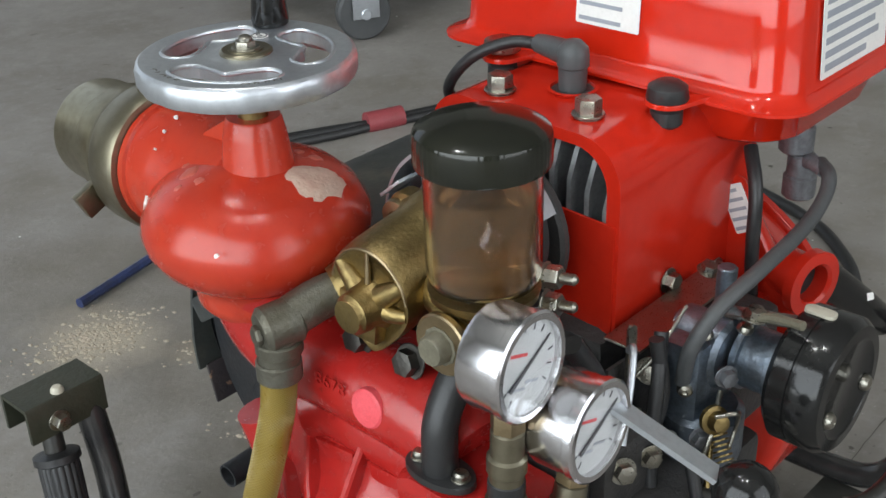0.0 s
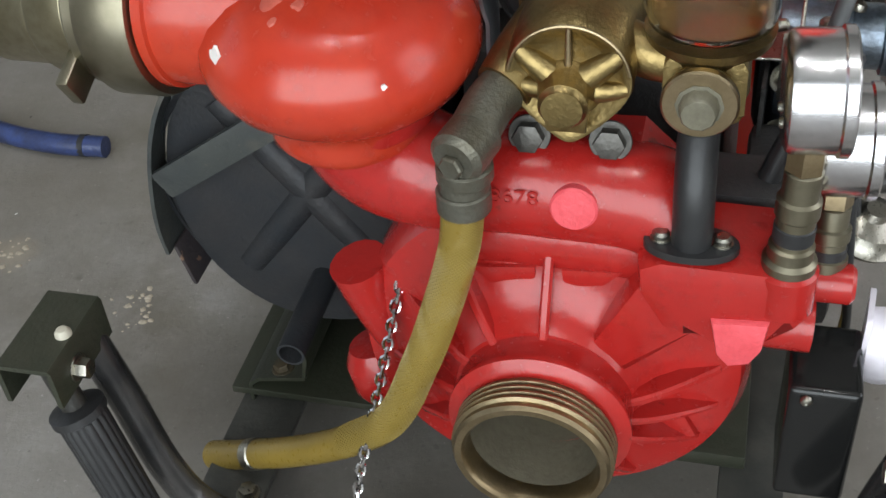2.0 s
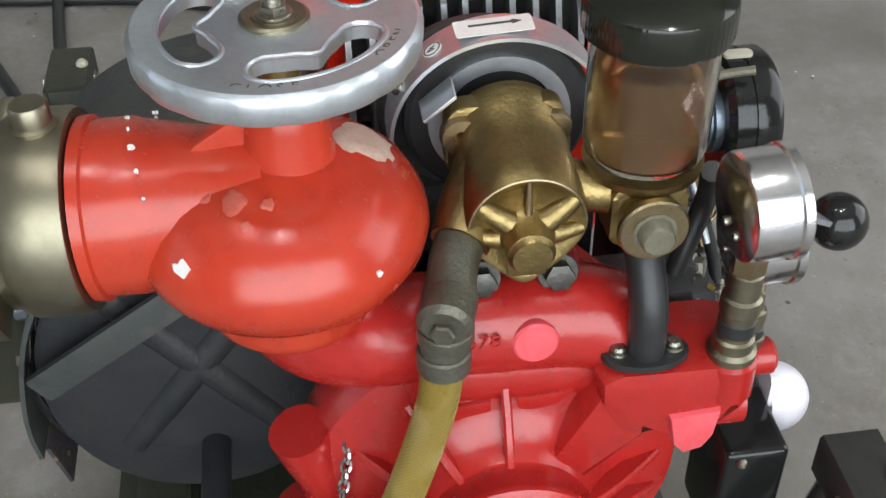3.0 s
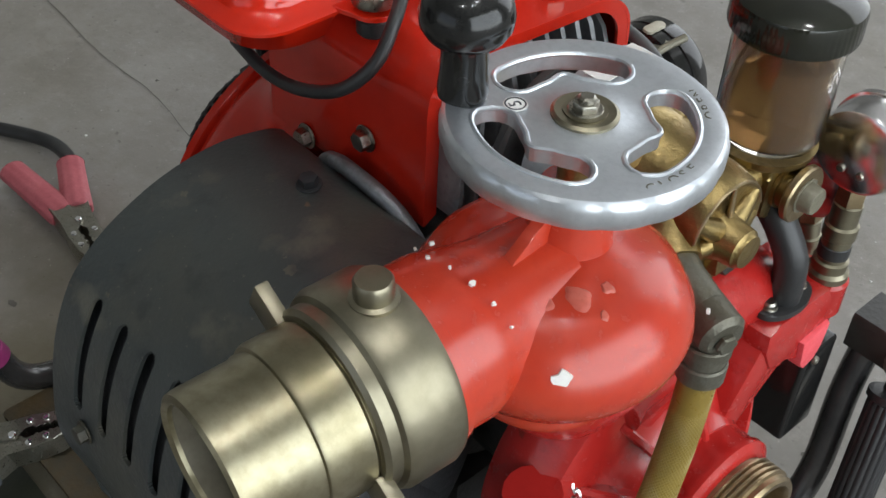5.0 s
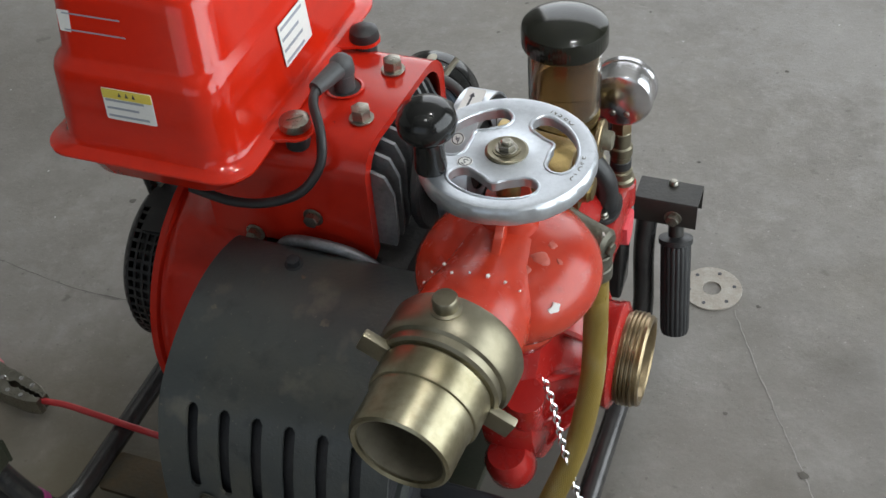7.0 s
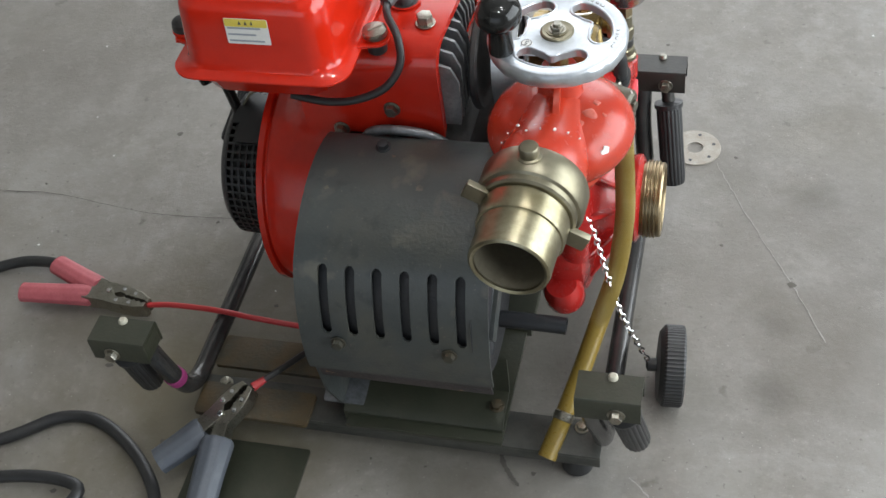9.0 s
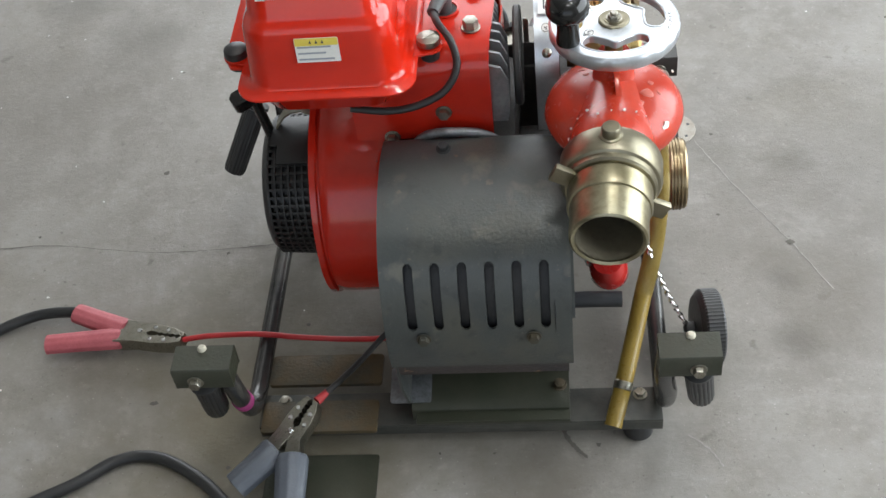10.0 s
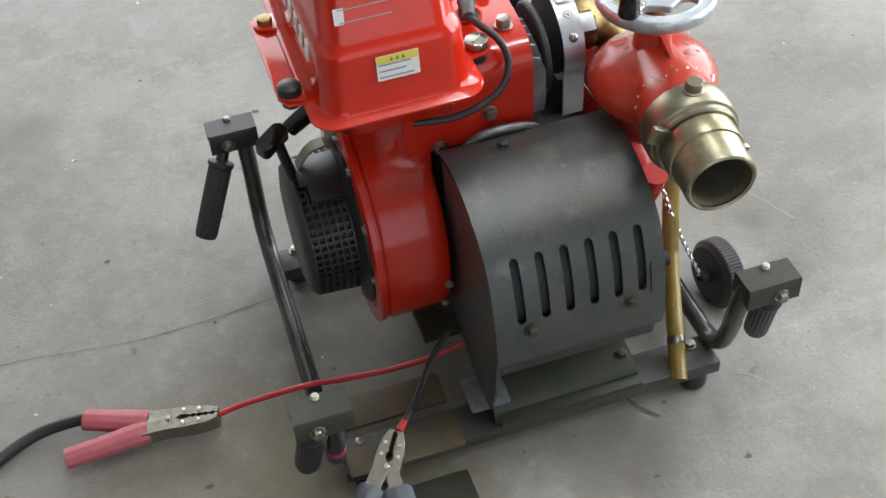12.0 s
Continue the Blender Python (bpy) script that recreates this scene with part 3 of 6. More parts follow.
cover = part("muffler_cover", cover_mesh(), SHEET, pump, "curved black sheet heat shield with six upright slots")
for loc, way in (((0.258, 0.176, 0.343), (0, -0.1, 1)), ((0.233, 0.0310, 0.2215), (0, -1, 0.05)), ((0.342, 0.0310, 0.2215), (0, -1, 0.05))):
    bolt(cover, loc, way, 0.0056, 0.006, MUFFLER if loc[1] > 0.1 else RUSTY)
LIP = material("rust_flecked_purple_black_lip", (0.030, 0.026, 0.030), 0.5, 0.0, (0.060, 0.045, 0.042), 0.8, 30, 0.3, 260, chips=(0.20, 0.12, 0.08), chip_scale=55, chip_cut=0.64)
part("cover_lip", block(bmesh.new(), (0.2875, 0.0405, 0.1640), (0.176, 0.0026, 0.032), 0.0008, Matrix.Rotation(radians(14), 4, "X")), LIP, cover, "rust-flecked lower lip of the heat shield")
for x, way in ((0.1965, -1),):
    bm = bmesh.new()
    slab(bm, [(0.19, 0.33), (0.12, 0.333), (0.066, 0.30), (0.04, 0.25), (0.037, 0.185), (0.045, 0.12), (0.068, 0.063), (0.120, 0.068), (0.160, 0.085), (0.20, 0.10)], YZ, x, x + 0.003)
    part("cover_end", bm, SHEET, cover, "black end plate of the heat shield")
bm = bmesh.new()
tube(bm, [(0.215, 0.212, 0.300), (0.235, 0.207, 0.332), (0.265, 0.204, 0.340), (0.30, 0.206, 0.332), (0.325, 0.21, 0.305)], 0.005, 10)
slab(bm, [(-0.028, -0.03), (0.028, -0.03), (0.02, 0.012), (0, 0.022), (-0.02, 0.012)], to((0.262, 0.212, 0.315), (0, -1, 0)), 0, 0.008, 0.002)
part("exhaust_flange", bm, ALU_DARK, pump, "grimy alloy exhaust flange")

# engine
bm = bmesh.new()
lathe(bm, disc_of(0.085, 0.195, 0.33, 0.006), to((0, YA, ZA), X), 40)
block(bm, (0.265, 0.292, 0.235), (0.13, 0.15, 0.15), 0.012)
block(bm, (0.265, 0.292, 0.075), (0.15, 0.13, 0.07), 0.008)
lathe(bm, disc_of(0.062, 0.32, 0.405, 0.004), to((0, YA, ZA), X), 40)
engine = part("engine_block", bm, IRON, pump, "grimy dark engine block and crankcase")
for i in range(11):
    y = 0.2285 + 0.0125 * i
    e = abs(i - 5) / 5
    top = 0.422 - 0.016 * e ** 3
    bm = bmesh.new()
    tip = 0.3245 if i < 5 else 0.3130
    prof = [(0.262, 0.332), (tip - 0.0025, 0.332), (tip, 0.345), (tip, top - 0.022), (tip - 0.0065, top - 0.006), (0.300, top), (0.262, top)]
    slab(bm, prof, Matrix(((1, 0, 0, 0), (0, 0, -1, y), (0, 1, 0, 0), (0, 0, 0, 1))), -0.0016, 0.0016)
    part("cooling_fin", bm, FIN, engine)
for i in range(7):
    bm = bmesh.new()
    slab(bm, rounded(0.064 - 0.002 * i, 0.140 - 0.004 * i, 0.018, cx=0.292, cy=0.291), to((0, 0, 0.327 - 0.0085 * i)), -0.0014, 0.0014)
    part("cooling_fin", bm, FIN, engine)
bm = bmesh.new()
block(bm, (0.278, 0.292, 0.375), (0.03, 0.125, 0.09), 0.004)
part("cylinder_head", bm, IRON, engine)

# red cooling shroud: an open-ended hood with an arched mouth over the fins
bm = bmesh.new()
arch = [(0.2195, 0.326)] + [(0.2195, 0.396)] + [(0.2195 + 0.026 * (1 - math.cos(a)), 0.398 + 0.026 * math.sin(a)) for a in (radians(90 * k / 8) for k in range(1, 9))]
mouth = arch + [(0.583 - y, z) for y, z in reversed(arch)]
mouth[-1] = (0.3635, 0.265)
mouth[0] = (0.2195, 0.322)
band(bm, mouth, 0.002, YZ, 0.165, 0.307)
lip = [Vector((0.2915 + (y - 0.2915) * 0.90, 0.372 + (z - 0.372) * 0.90)) for y, z in mouth]
slab_strip(bm, [Vector(p) for p in mouth], lip, YZ, 0.3050, 0.3068)
block(bm, (0.3075, 0.3300, 0.3220), (0.0018, 0.0665, 0.1120), 0.0)
for v in bm.verts:
    if v.co.x > 0.3:
        v.co.x += 0.009 * max(0, min(1, (v.co.y - 0.2195) / 0.144))
shroud = part("engine_shroud", bm, RED_ENGINE, pump, "glossy red sheet-metal cooling shroud")
bm = bmesh.new()
o = rounded(0.052, 0.108, 0.008, cx=0.276, cy=0.293)
slab(bm, o, to((0, 0, 0.4245)), 0, 0.0022, 0.0006)
part("shroud_top_plate", bm, RED_ENGINE, shroud, "red strap plate over the cylinder head")
part("plug_collar", lathe(bmesh.new(), [(0.0135, 0.0), (0.0155, 0.0022), (0.0135, 0.0026), (0.012, 0.0)], to((0.262, 0.292, 0.4260)), 28), RED_ENGINE, shroud)
part("plug_hole", lathe(bmesh.new(), [(0, 0), (0.013, 0), (0.013, 0.0004), (0, 0.0004)], to((0.262, 0.292, 0.4269)), 28), IRON, shroud)
for y in (0.259, 0.324):
    bm = hexagon(bmesh.new(), to((0.290, y, 0.4272)), 0.0078, 0.0105, 1.25)
    lathe(bm, disc_of(0.0082, -0.010, 0.0005), to((0.290, y, 0.4272)), 20)
    part("head_bolt", bm, STEEL, shroud, "tall zinc hexagon head bolt")
for loc in ((0.202, 0.2165, 0.326), (0.258, 0.2165, 0.356)):
    bolt(shroud, loc, (0, -1, 0), 0.0062, 0.007)
for loc in ((0.262, 0.366, 0.322), (0.205, 0.366, 0.305)):
    bolt(shroud, loc, (0, 1, 0), 0.006, 0.007)

# spark plug boot and its lead
bm = bmesh.new()
lathe(bm, [(0, 0), (0.0085, 0), (0.0088, 0.014), (0.0098, 0.015), (0.0098, 0.021), (0.009, 0.026), (0.005, 0.030), (0, 0.031)], to((0.262, 0.292, 0.4272)), 24)
tube(bm, [(0.262, 0.292, 0.448), (0.258, 0.275, 0.448), (0.254, 0.260, 0.447)], lambda s: 0.0082 - 0.0022 * s, 16)
plug = part("plug_boot", bm, GREY_HOSE, pump, "dark grey rubber spark plug boot")
part("ignition_lead", tube(bmesh.new(), [(0.254, 0.262, 0.447), (0.260, 0.243, 0.446), (0.273, 0.224, 0.437), (0.277, 0.208, 0.419), (0.264, 0.195, 0.401), (0.236, 0.189, 0.389), (0.205, 0.188, 0.385), (0.17, 0.192, 0.387)], 0.0038, 12), RUBBER, plug, "black ignition lead")

# blower housing and recoil starter
def scroll(r):
    """The side outline of the fan housing: a round drum that runs up straight to the tank."""
    def reach(a):
        c, s = math.cos(a), math.sin(a)
        if s <= 0:
            return r
        if c < 0:
            return max(r, min(0.0705 / -c, 0.168 / s))
        return r + (max(r, min(0.01157 / (0.066 * c + 0.038 * s), 0.168 / s)) - r) * min(1, s / 0.4)

    return [(r, reach(2 * math.pi * i / 96)) for i in range(96)]


def fan_drum(bm, rings):
    """Lofts rings of (x, radius, share of the square duct) into the drum; the duct grows out of the round rim."""
    rows = []
    for x, r, f in rings:
        row = []
        for i, (low, high) in enumerate(scroll(r)):
            a, q = 2 * math.pi * i / 96, low + (high - low) * f
            row.append(bm.verts.new((x, YA + q * math.cos(a), 0.2 + q * math.sin(a))))
        rows.append(row)
    for u, v in zip(rows, rows[1:]):
        for i in range(96):
            bm.faces.new((u[i], u[(i + 1) % 96], v[(i + 1) % 96], v[i]))
    bm.faces.new(rows[0])
    bm.faces.new(rows[-1])
    bmesh.ops.recalc_face_normals(bm, faces=bm.faces[:])
    return bm


bm = bmesh.new()
fan_drum(bm, [(0.1085, 0.1285, 0), (0.1093, 0.1302, 0), (0.1155, 0.1302, 0), (0.1163, 0.1292, 0), (0.1166, 0.1255, 0), (0.1186, 0.1255, 0), (0.1196, 0.1272, 0), (0.123, 0.1285, 0),
              (0.130, 0.129, 0.02), (0.140, 0.129, 0.10), (0.150, 0.129, 0.26), (0.160, 0.129, 0.48), (0.170, 0.129, 0.72), (0.180, 0.129, 0.92), (0.186, 0.128, 0.98), (0.190, 0.125, 0.97), (0.192, 0.120, 0.95)])
blower = part("blower_housing", bm, RED_ENGINE, pump, "glossy red scroll-shaped fan housing")
for i in range(10):
    a = radians(79 + 35 * i)
    part("flange_screw", hexagon(bmesh.new(), to((0.1085, YA + 0.1065 * math.cos(a), 0.2 + 0.1065 * math.sin(a)), (-1, 0, 0)), 0.0046, 0.004), TAN, blower, "dull zinc flange screw")
spot = to((0.165, YA + 0.1302 * math.cos(radians(33)), 0.2 + 0.1302 * math.sin(radians(33))), (0, math.cos(radians(33)), math.sin(radians(33))), 20)
plate = part("warning_sticker", slab(bmesh.new(), rounded(0.022, 0.016, 0.001), spot, -0.001, 0.0004), PAPER, blower, "small white printed sticker")
for k in (-1, 1):
    part("printed_bar", slab(bmesh.new(), rounded(0.016, 0.003, 0.0005, cy=0.004 * k), spot, 0.0005, 0.0007), INK, plate)
for a in (190, 215, 240):
    a = radians(a)
    screw(blower, (0.186, YA + 0.1285 * math.cos(a), 0.2 + 0.1285 * math.sin(a)), (0, math.cos(a), math.sin(a)), 0.0052, TAN)
bm = bmesh.new()
lathe(bm, [(0, 0.047), (0.055, 0.047), (0.070, 0.050), (0.0735, 0.054), (0.076, 0.058)], to((0, YA, 0.196), X) @ Matrix.Diagonal((1.05, 1.05, 1, 1)) @ Matrix.Translation((0, 0, -0.006)), 56)
lathe(bm, [(0.0785, 0.106), (0.083, 0.108), (0.097, 0.112), (0.097, 0.1165), (0.03, 0.1165)], to((0, YA, 0.196), X) @ Matrix.Diagonal((1.05, 1.05, 1, 1)) @ Matrix.Translation((0, 0, -0.006)), 56)
lathe(bm, disc_of(0.071, 0.060, 0.113, 0.001), to((0, YA, 0.196), X) @ Matrix.Diagonal((1.05, 1.05, 1, 1)) @ Matrix.Translation((0, 0, -0.006)), 48)
recoil = part("recoil_starter", bm, RUBBER, pump, "black recoil starter with a mesh guard")
RS = to((0, YA, 0.196), X) @ Matrix.Diagonal((1.05, 1.05, 1, 1)) @ Matrix.Translation((0, 0, -0.006))
bm = bmesh.new()
n = 56
for i in range(n):
    a = 2 * math.pi * i / n
    c = Vector((math.cos(a), math.sin(a), 0))
    s = Vector((-math.sin(a), math.cos(a), 0)) * 0.0014
    quad = [0.076 * c - s + Vector((0, 0, 0.056)), 0.076 * c + s + Vector((0, 0, 0.056)), 0.0785 * c + s + Vector((0, 0, 0.108)), 0.0785 * c - s + Vector((0, 0, 0.108))]
    low = [bm.verts.new(RS @ q) for q in quad]
    inn = [bm.verts.new(RS @ (q - 0.002 * c)) for q in quad]
    bm.faces.new(low)
    for k in range(4):
        bm.faces.new((low[k], low[(k + 1) % 4], inn[(k + 1) % 4], inn[k]))
for k in range(7):
    h = 0.058 + 0.0078 * k
    r = 0.076 + 0.0025 * (h - 0.056) / 0.052
    lathe(bm, ring_of(r - 0.002, r + 0.0003, h - 0.0013, h + 0.0013, 0.0003), RS, 56)
part("mesh_guard", bm, RUBBER, recoil, "black square-mesh guard")
bm = bmesh.new()
slab(bm, rounded(0.038, 0.018, 0.005), to((0.038, 0.288, 0.331), (0, -0.35, 1), 35), -0.008, 0.008, 0.004)
tube(bm, [(0.044, 0.289, 0.327), (0.048, 0.290, 0.30), (0.054, 0.288, 0.268)], 0.006, 12)
part("starter_handle", bm, PLASTIC, recoil, "black T-shaped starter handle")
bm = bmesh.new()
XZ = Matrix(((1, 0, 0, 0), (0, 0, 1, 0), (0, 1, 0, 0), (0, 0, 0, 1)))
band(bm, [(0.056, 0.270), (0.062, 0.283), (0.072, 0.297), (0.080, 0.303), (0.092, 0.305), (0.101, 0.300), (0.106, 0.288)], 0.002, XZ, 0.288, 0.304)
part("starter_bracket", bm, TAN, recoil, "grimy tan bent steel strap")
bm = bmesh.new()
for k in range(3):
    a = radians(84 + 15 * k)
    block(bm, (0.080 + 0.008 * (k == 2), YA + 0.0845 * math.cos(a), 0.196 + 0.0845 * math.sin(a)), (0.050, 0.024, 0.003), 0.0008, Matrix.Rotation(a - math.pi / 2, 4, "X"))
part("guard_patch", bm, RUBBER, recoil, "dull black cover over the top of the guard")

# fuel tank: seamed flange, domed top, shallow pan below
TX, TY = 0.158, 0.290


def loft(bm, rings, cap0=True, cap1=True):
    rows = [[bm.verts.new(p) for p in ring] for ring in rings]
    for a, b in zip(rows, rows[1:]):
        for i in range(len(a)):
            j = (i + 1) % len(a)
            bm.faces.new((a[i], a[j], b[j], b[i]))
    if cap0:
        bm.faces.new(rows[0][::-1])
    if cap1:
        bm.faces.new(rows[-1])
    return bm


def tank_ring(w, d, r, z, dx=0.0, dy=0.0):
    return [Vector((TX + dx + x, TY + dy + y, z)) for x, y in rounded(w, d, r, 8)]


TANK = [(0.098, 0.200, 0.030, 0.396), (0.118, 0.218, 0.034, 0.398), (0.132, 0.232, 0.030, 0.404), (0.142, 0.242, 0.026, 0.423),
        (0.166, 0.260, 0.026, 0.4275), (0.173, 0.267, 0.026, 0.4290), (0.173, 0.267, 0.026, 0.4308), (0.167, 0.261, 0.025, 0.4325),
        (0.152, 0.249, 0.024, 0.4345), (0.147, 0.245, 0.024, 0.440), (0.144, 0.242, 0.024, 0.470), (0.141, 0.238, 0.024, 0.494), (0.138, 0.234, 0.024, 0.499),
        (0.133, 0.226, 0.024, 0.5035), (0.129, 0.220, 0.024, 0.508), (0.124, 0.208, 0.024, 0.548), (0.117, 0.198, 0.024, 0.559), (0.100, 0.178, 0.020, 0.565), (0.05, 0.12, 0.02, 0.568)]
bm = loft(bmesh.new(), [tank_ring(w, d, rr, z, -0.004) for w, d, rr, z in TANK])
tank = part("fuel_tank", bm, RED_TANK, pump, "glossy bright red pressed-steel fuel tank", 50)
for x, y, mat, kind in ((0.2505, 0.228, STEEL, "slotted"), (0.254, 0.353, RUBBER, "rubber"), (0.059, 0.228, RUBBER, "rubber"), (0.061, 0.352, BRASS, "bolt")):
    s = 1 if x > TX else -1
    bm = bmesh.new()
    slab(bm, [(0.013 * math.cos(radians(a)), 0.013 * math.sin(radians(a))) for a in range(-90, 91, 15)] + [(-0.03, 0.022), (-0.03, -0.022)],
         Matrix.Translation((x, y, 0.4300)) @ Matrix.Diagonal((s, 1, 1, 1)), 0, 0.0028, 0.0006)
    ear = part("mounting_ear", bm, RED_TANK, pump, "red tank mounting ear")
    bm = lathe(bmesh.new(), disc_of(0.0095, -0.012, -0.0002, 0.002), to((x, y, 0.4285)), 24)
    part("rubber_bush", bm, RUBBER, ear)
    if kind == "slotted":
        bm = lathe(bmesh.new(), [(0.0, 0.003), (0.0115, 0.003), (0.012, 0.0045), (0.0115, 0.0095), (0.009, 0.0105), (0, 0.0108)], to((x, y, 0.4325)), 28)
        block(bm, (x, y, 0.4436), (0.014, 0.0022, 0.0006), 0, Matrix.Rotation(0.7, 4, "Z"))
    elif kind == "rubber":
        bm = lathe(bmesh.new(), [(0, 0.003), (0.0115, 0.003), (0.0125, 0.005), (0.0115, 0.012), (0.007, 0.015), (0, 0.0155)], to((x, y, 0.4285)), 28)
    else:
        bm = hexagon(bmesh.new(), to((x, y, 0.4312)), 0.008, 0.008)
    part("mounting_cap", bm, mat, ear)
bm = slab(bmesh.new(), [(0.085, 0.208), (0.085, 0.380), (0.056, 0.374), (0.046, 0.362), (0.0465, 0.226), (0.054, 0.212)], Matrix(), 0.4262, 0.4290, 0.0006)
part("side_flange", bm, RED_TANK, tank, "red mounting flange along the tank side")
for k in range(5):
    bm = slab(bmesh.new(), [(-0.009, -0.011), (0.004, -0.011), (0.009, 0.011), (-0.004, 0.011)], Matrix.Translation((0.0815, 0.225 + 0.024 * k, 0.478)) @ Matrix.Rotation(radians(4), 4, "Y") @ Matrix(((0, 0, -1, 0), (-1, 0, 0, 0), (0, 1, 0, 0), (0, 0, 0, 1))), -0.001, 0.0004)
    part("white_stripe", bm, PAPER, tank)
part("support_pad", block(bmesh.new(), (0.158, 0.29, 0.385), (0.07, 0.12, 0.03), 0.004), RED_ENGINE, tank)


def sticker(name, m, w, h, parent, label, lines, head=None, mat=None):
    """A thin printed sticker: plain bars for its small print."""
    st = part(name, slab(bmesh.new(), rounded(w, h, 0.0012), m, 0, 0.0004), mat or PAPER, parent, label)
    if head:
        part("colour_band", slab(bmesh.new(), rounded(w * 0.98, h * 0.30, 0.001, cy=h * 0.34), m, 0.0004, 0.0007), head, st)
        for k in (-1, 0, 1):
            part("print_mark", slab(bmesh.new(), [(k * w * 0.14 - 0.0014, h * 0.28), (k * w * 0.14 + 0.0014, h * 0.28), (k * w * 0.14, h * 0.42)], m, 0.0007, 0.0009), INK, st)
    random.seed(len(label))
    for i in range(lines):
        y = h * ((0.13 if head else 0.38) - (0.5 if head else 0.78) * i / max(1, lines - 1))
        ww = w * random.uniform(0.6, 0.9)
        part("print_line", slab(bmesh.new(), [(-w * 0.45, y - h * 0.035), (-w * 0.45 + ww, y - h * 0.035), (-w * 0.45 + ww, y + h * 0.035), (-w * 0.45, y + h * 0.035)], m, 0.0004, 0.0006), INK_GREY, st)
    return st


FRONT = Matrix(((1, 0, 0, 0), (0, 0, -1, 0), (0, 1, 0, 0), (0, 0, 0, 1)))     # sticker faces -y
SIDE = Matrix(((0, 0, 1, 0), (1, 0, 0, 0), (0, 1, 0, 0), (0, 0, 0, 1)))       # faces +x
BACK = Matrix(((-1, 0, 0, 0), (0, 0, 1, 0), (0, 1, 0, 0), (0, 0, 0, 1)))      # faces +y
sticker("warning_sticker", Matrix.Translation((0.155, 0.1685, 0.4785)) @ Matrix.Rotation(radians(-4.5), 4, "X") @ FRONT, 0.041, 0.026, pump, "white caution sticker with a yellow heading band", 3, YELLOW)
sticker("top_sticker", Matrix.Translation((0.143, 0.1843, 0.533)) @ Matrix.Rotation(radians(-8.5), 4, "X") @ FRONT, 0.078, 0.016, pump, "white sticker with red printing", 2)
sticker("side_sticker", Matrix.Translation((0.2270, 0.2915, 0.474)) @ Matrix.Rotation(radians(-3), 4, "Y") @ SIDE, 0.046, 0.036, pump, "white printed sticker with a yellow corner", 4)
sticker("data_sticker", Matrix.Translation((0.150, 0.4125, 0.469)) @ Matrix.Rotation(radians(4), 4, "X") @ BACK, 0.084, 0.060, pump, "large white printed data sticker", 7)
bm = bmesh.new()
lathe(bm, disc_of(0.011, -0.006, 0.012), to((0.150, 0.385, 0.380)), 20)
lathe(bm, disc_of(0.009, -0.02, -0.004), to((0.150, 0.390, 0.378)), 20)
lathe(bm, disc_of(0.0105, -0.034, -0.018), to((0.150, 0.390, 0.378)), 20)
tube(bm, [(0.15, 0.39, 0.368), (0.156, 0.40, 0.372), (0.160, 0.41, 0.371)], 0.005, 12)
cock = part("fuel_cock", bm, ALU_DARK, pump, "grey alloy fuel cock under the tank")
part("fuel_hose", tube(bmesh.new(), [(0.156, 0.405, 0.373), (0.166, 0.416, 0.371), (0.180, 0.421, 0.363), (0.210, 0.424, 0.355), (0.265, 0.427, 0.352), (0.302, 0.423, 0.342), (0.316, 0.416, 0.320), (0.312, 0.410, 0.294)], 0.0046, 14), GREY_HOSE, cock, "dark grey rubber fuel hose")
part("breather_hose", tube(bmesh.new(), [(0.185, 0.372, 0.385), (0.200, 0.386, 0.365), (0.205, 0.39, 0.33), (0.200, 0.39, 0.29)], 0.0045, 12), RUBBER, pump, "thin black breather hose")
sticker("blower_sticker", Matrix.Translation((0.1934, 0.3725, 0.346)) @ Matrix.Rotation(radians(28), 4, "X") @ SIDE, 0.016, 0.032, pump, "white printed sticker", 5)
bm = lathe(bmesh.new(), [(0.010, 0.0), (0.016, 0.004), (0.016, 0.022), (0.022, 0.024), (0.022, 0.031), (0.0145, 0.032), (0.0125, 0.030), (0.0125, 0.012), (0, 0.012)], to((0.176, 0.394, 0.305), (0.25, 1, 0)), 28)
cup = part("filler_cup", bm, RED_ENGINE, pump, "red flanged filler cup")
part("rubber_plug", lathe(bmesh.new(), [(0, 0.020), (0.0125, 0.020), (0.0125, 0.012), (0, 0.012)], to((0.176, 0.394, 0.305), (0.25, 1, 0)), 24), RUBBER, cup)
part("cup_bracket", slab(bmesh.new(), rounded(0.05, 0.04, 0.004), to((0.192, 0.380, 0.272), (0.25, 1, 0.0)), 0, 0.018, 0.003), RED_ENGINE, cup)
sticker("small_sticker", to((0.197, 0.3985, 0.278), (0.25, 1, 0)) , 0.010, 0.012, pump, "tiny white sticker", 2)
bm = tube(bmesh.new(), [(0.150, 0.408, 0.292), (0.128, 0.416, 0.274), (0.100, 0.424, 0.250), (0.074, 0.428, 0.229)], lambda s: 0.015 - 0.004 * s, 18)
duct = part("rubber_flap", bm, PLASTIC, pump, "glossy black moulded breather spout")
part("white_mark", slab(bmesh.new(), rounded(0.012, 0.005, 0.001), to((0.116, 0.431, 0.268), (0.5, 1, 0.5)), 0, 0.0006), PAPER, duct)

# ---- water pump: cast casing with ribs, suction mouth ----
CX = to((0, YA, ZA), X)
bm = bmesh.new()


def volute(a):
    return 1.0 + 0.05 * math.sin(a - 0.6)


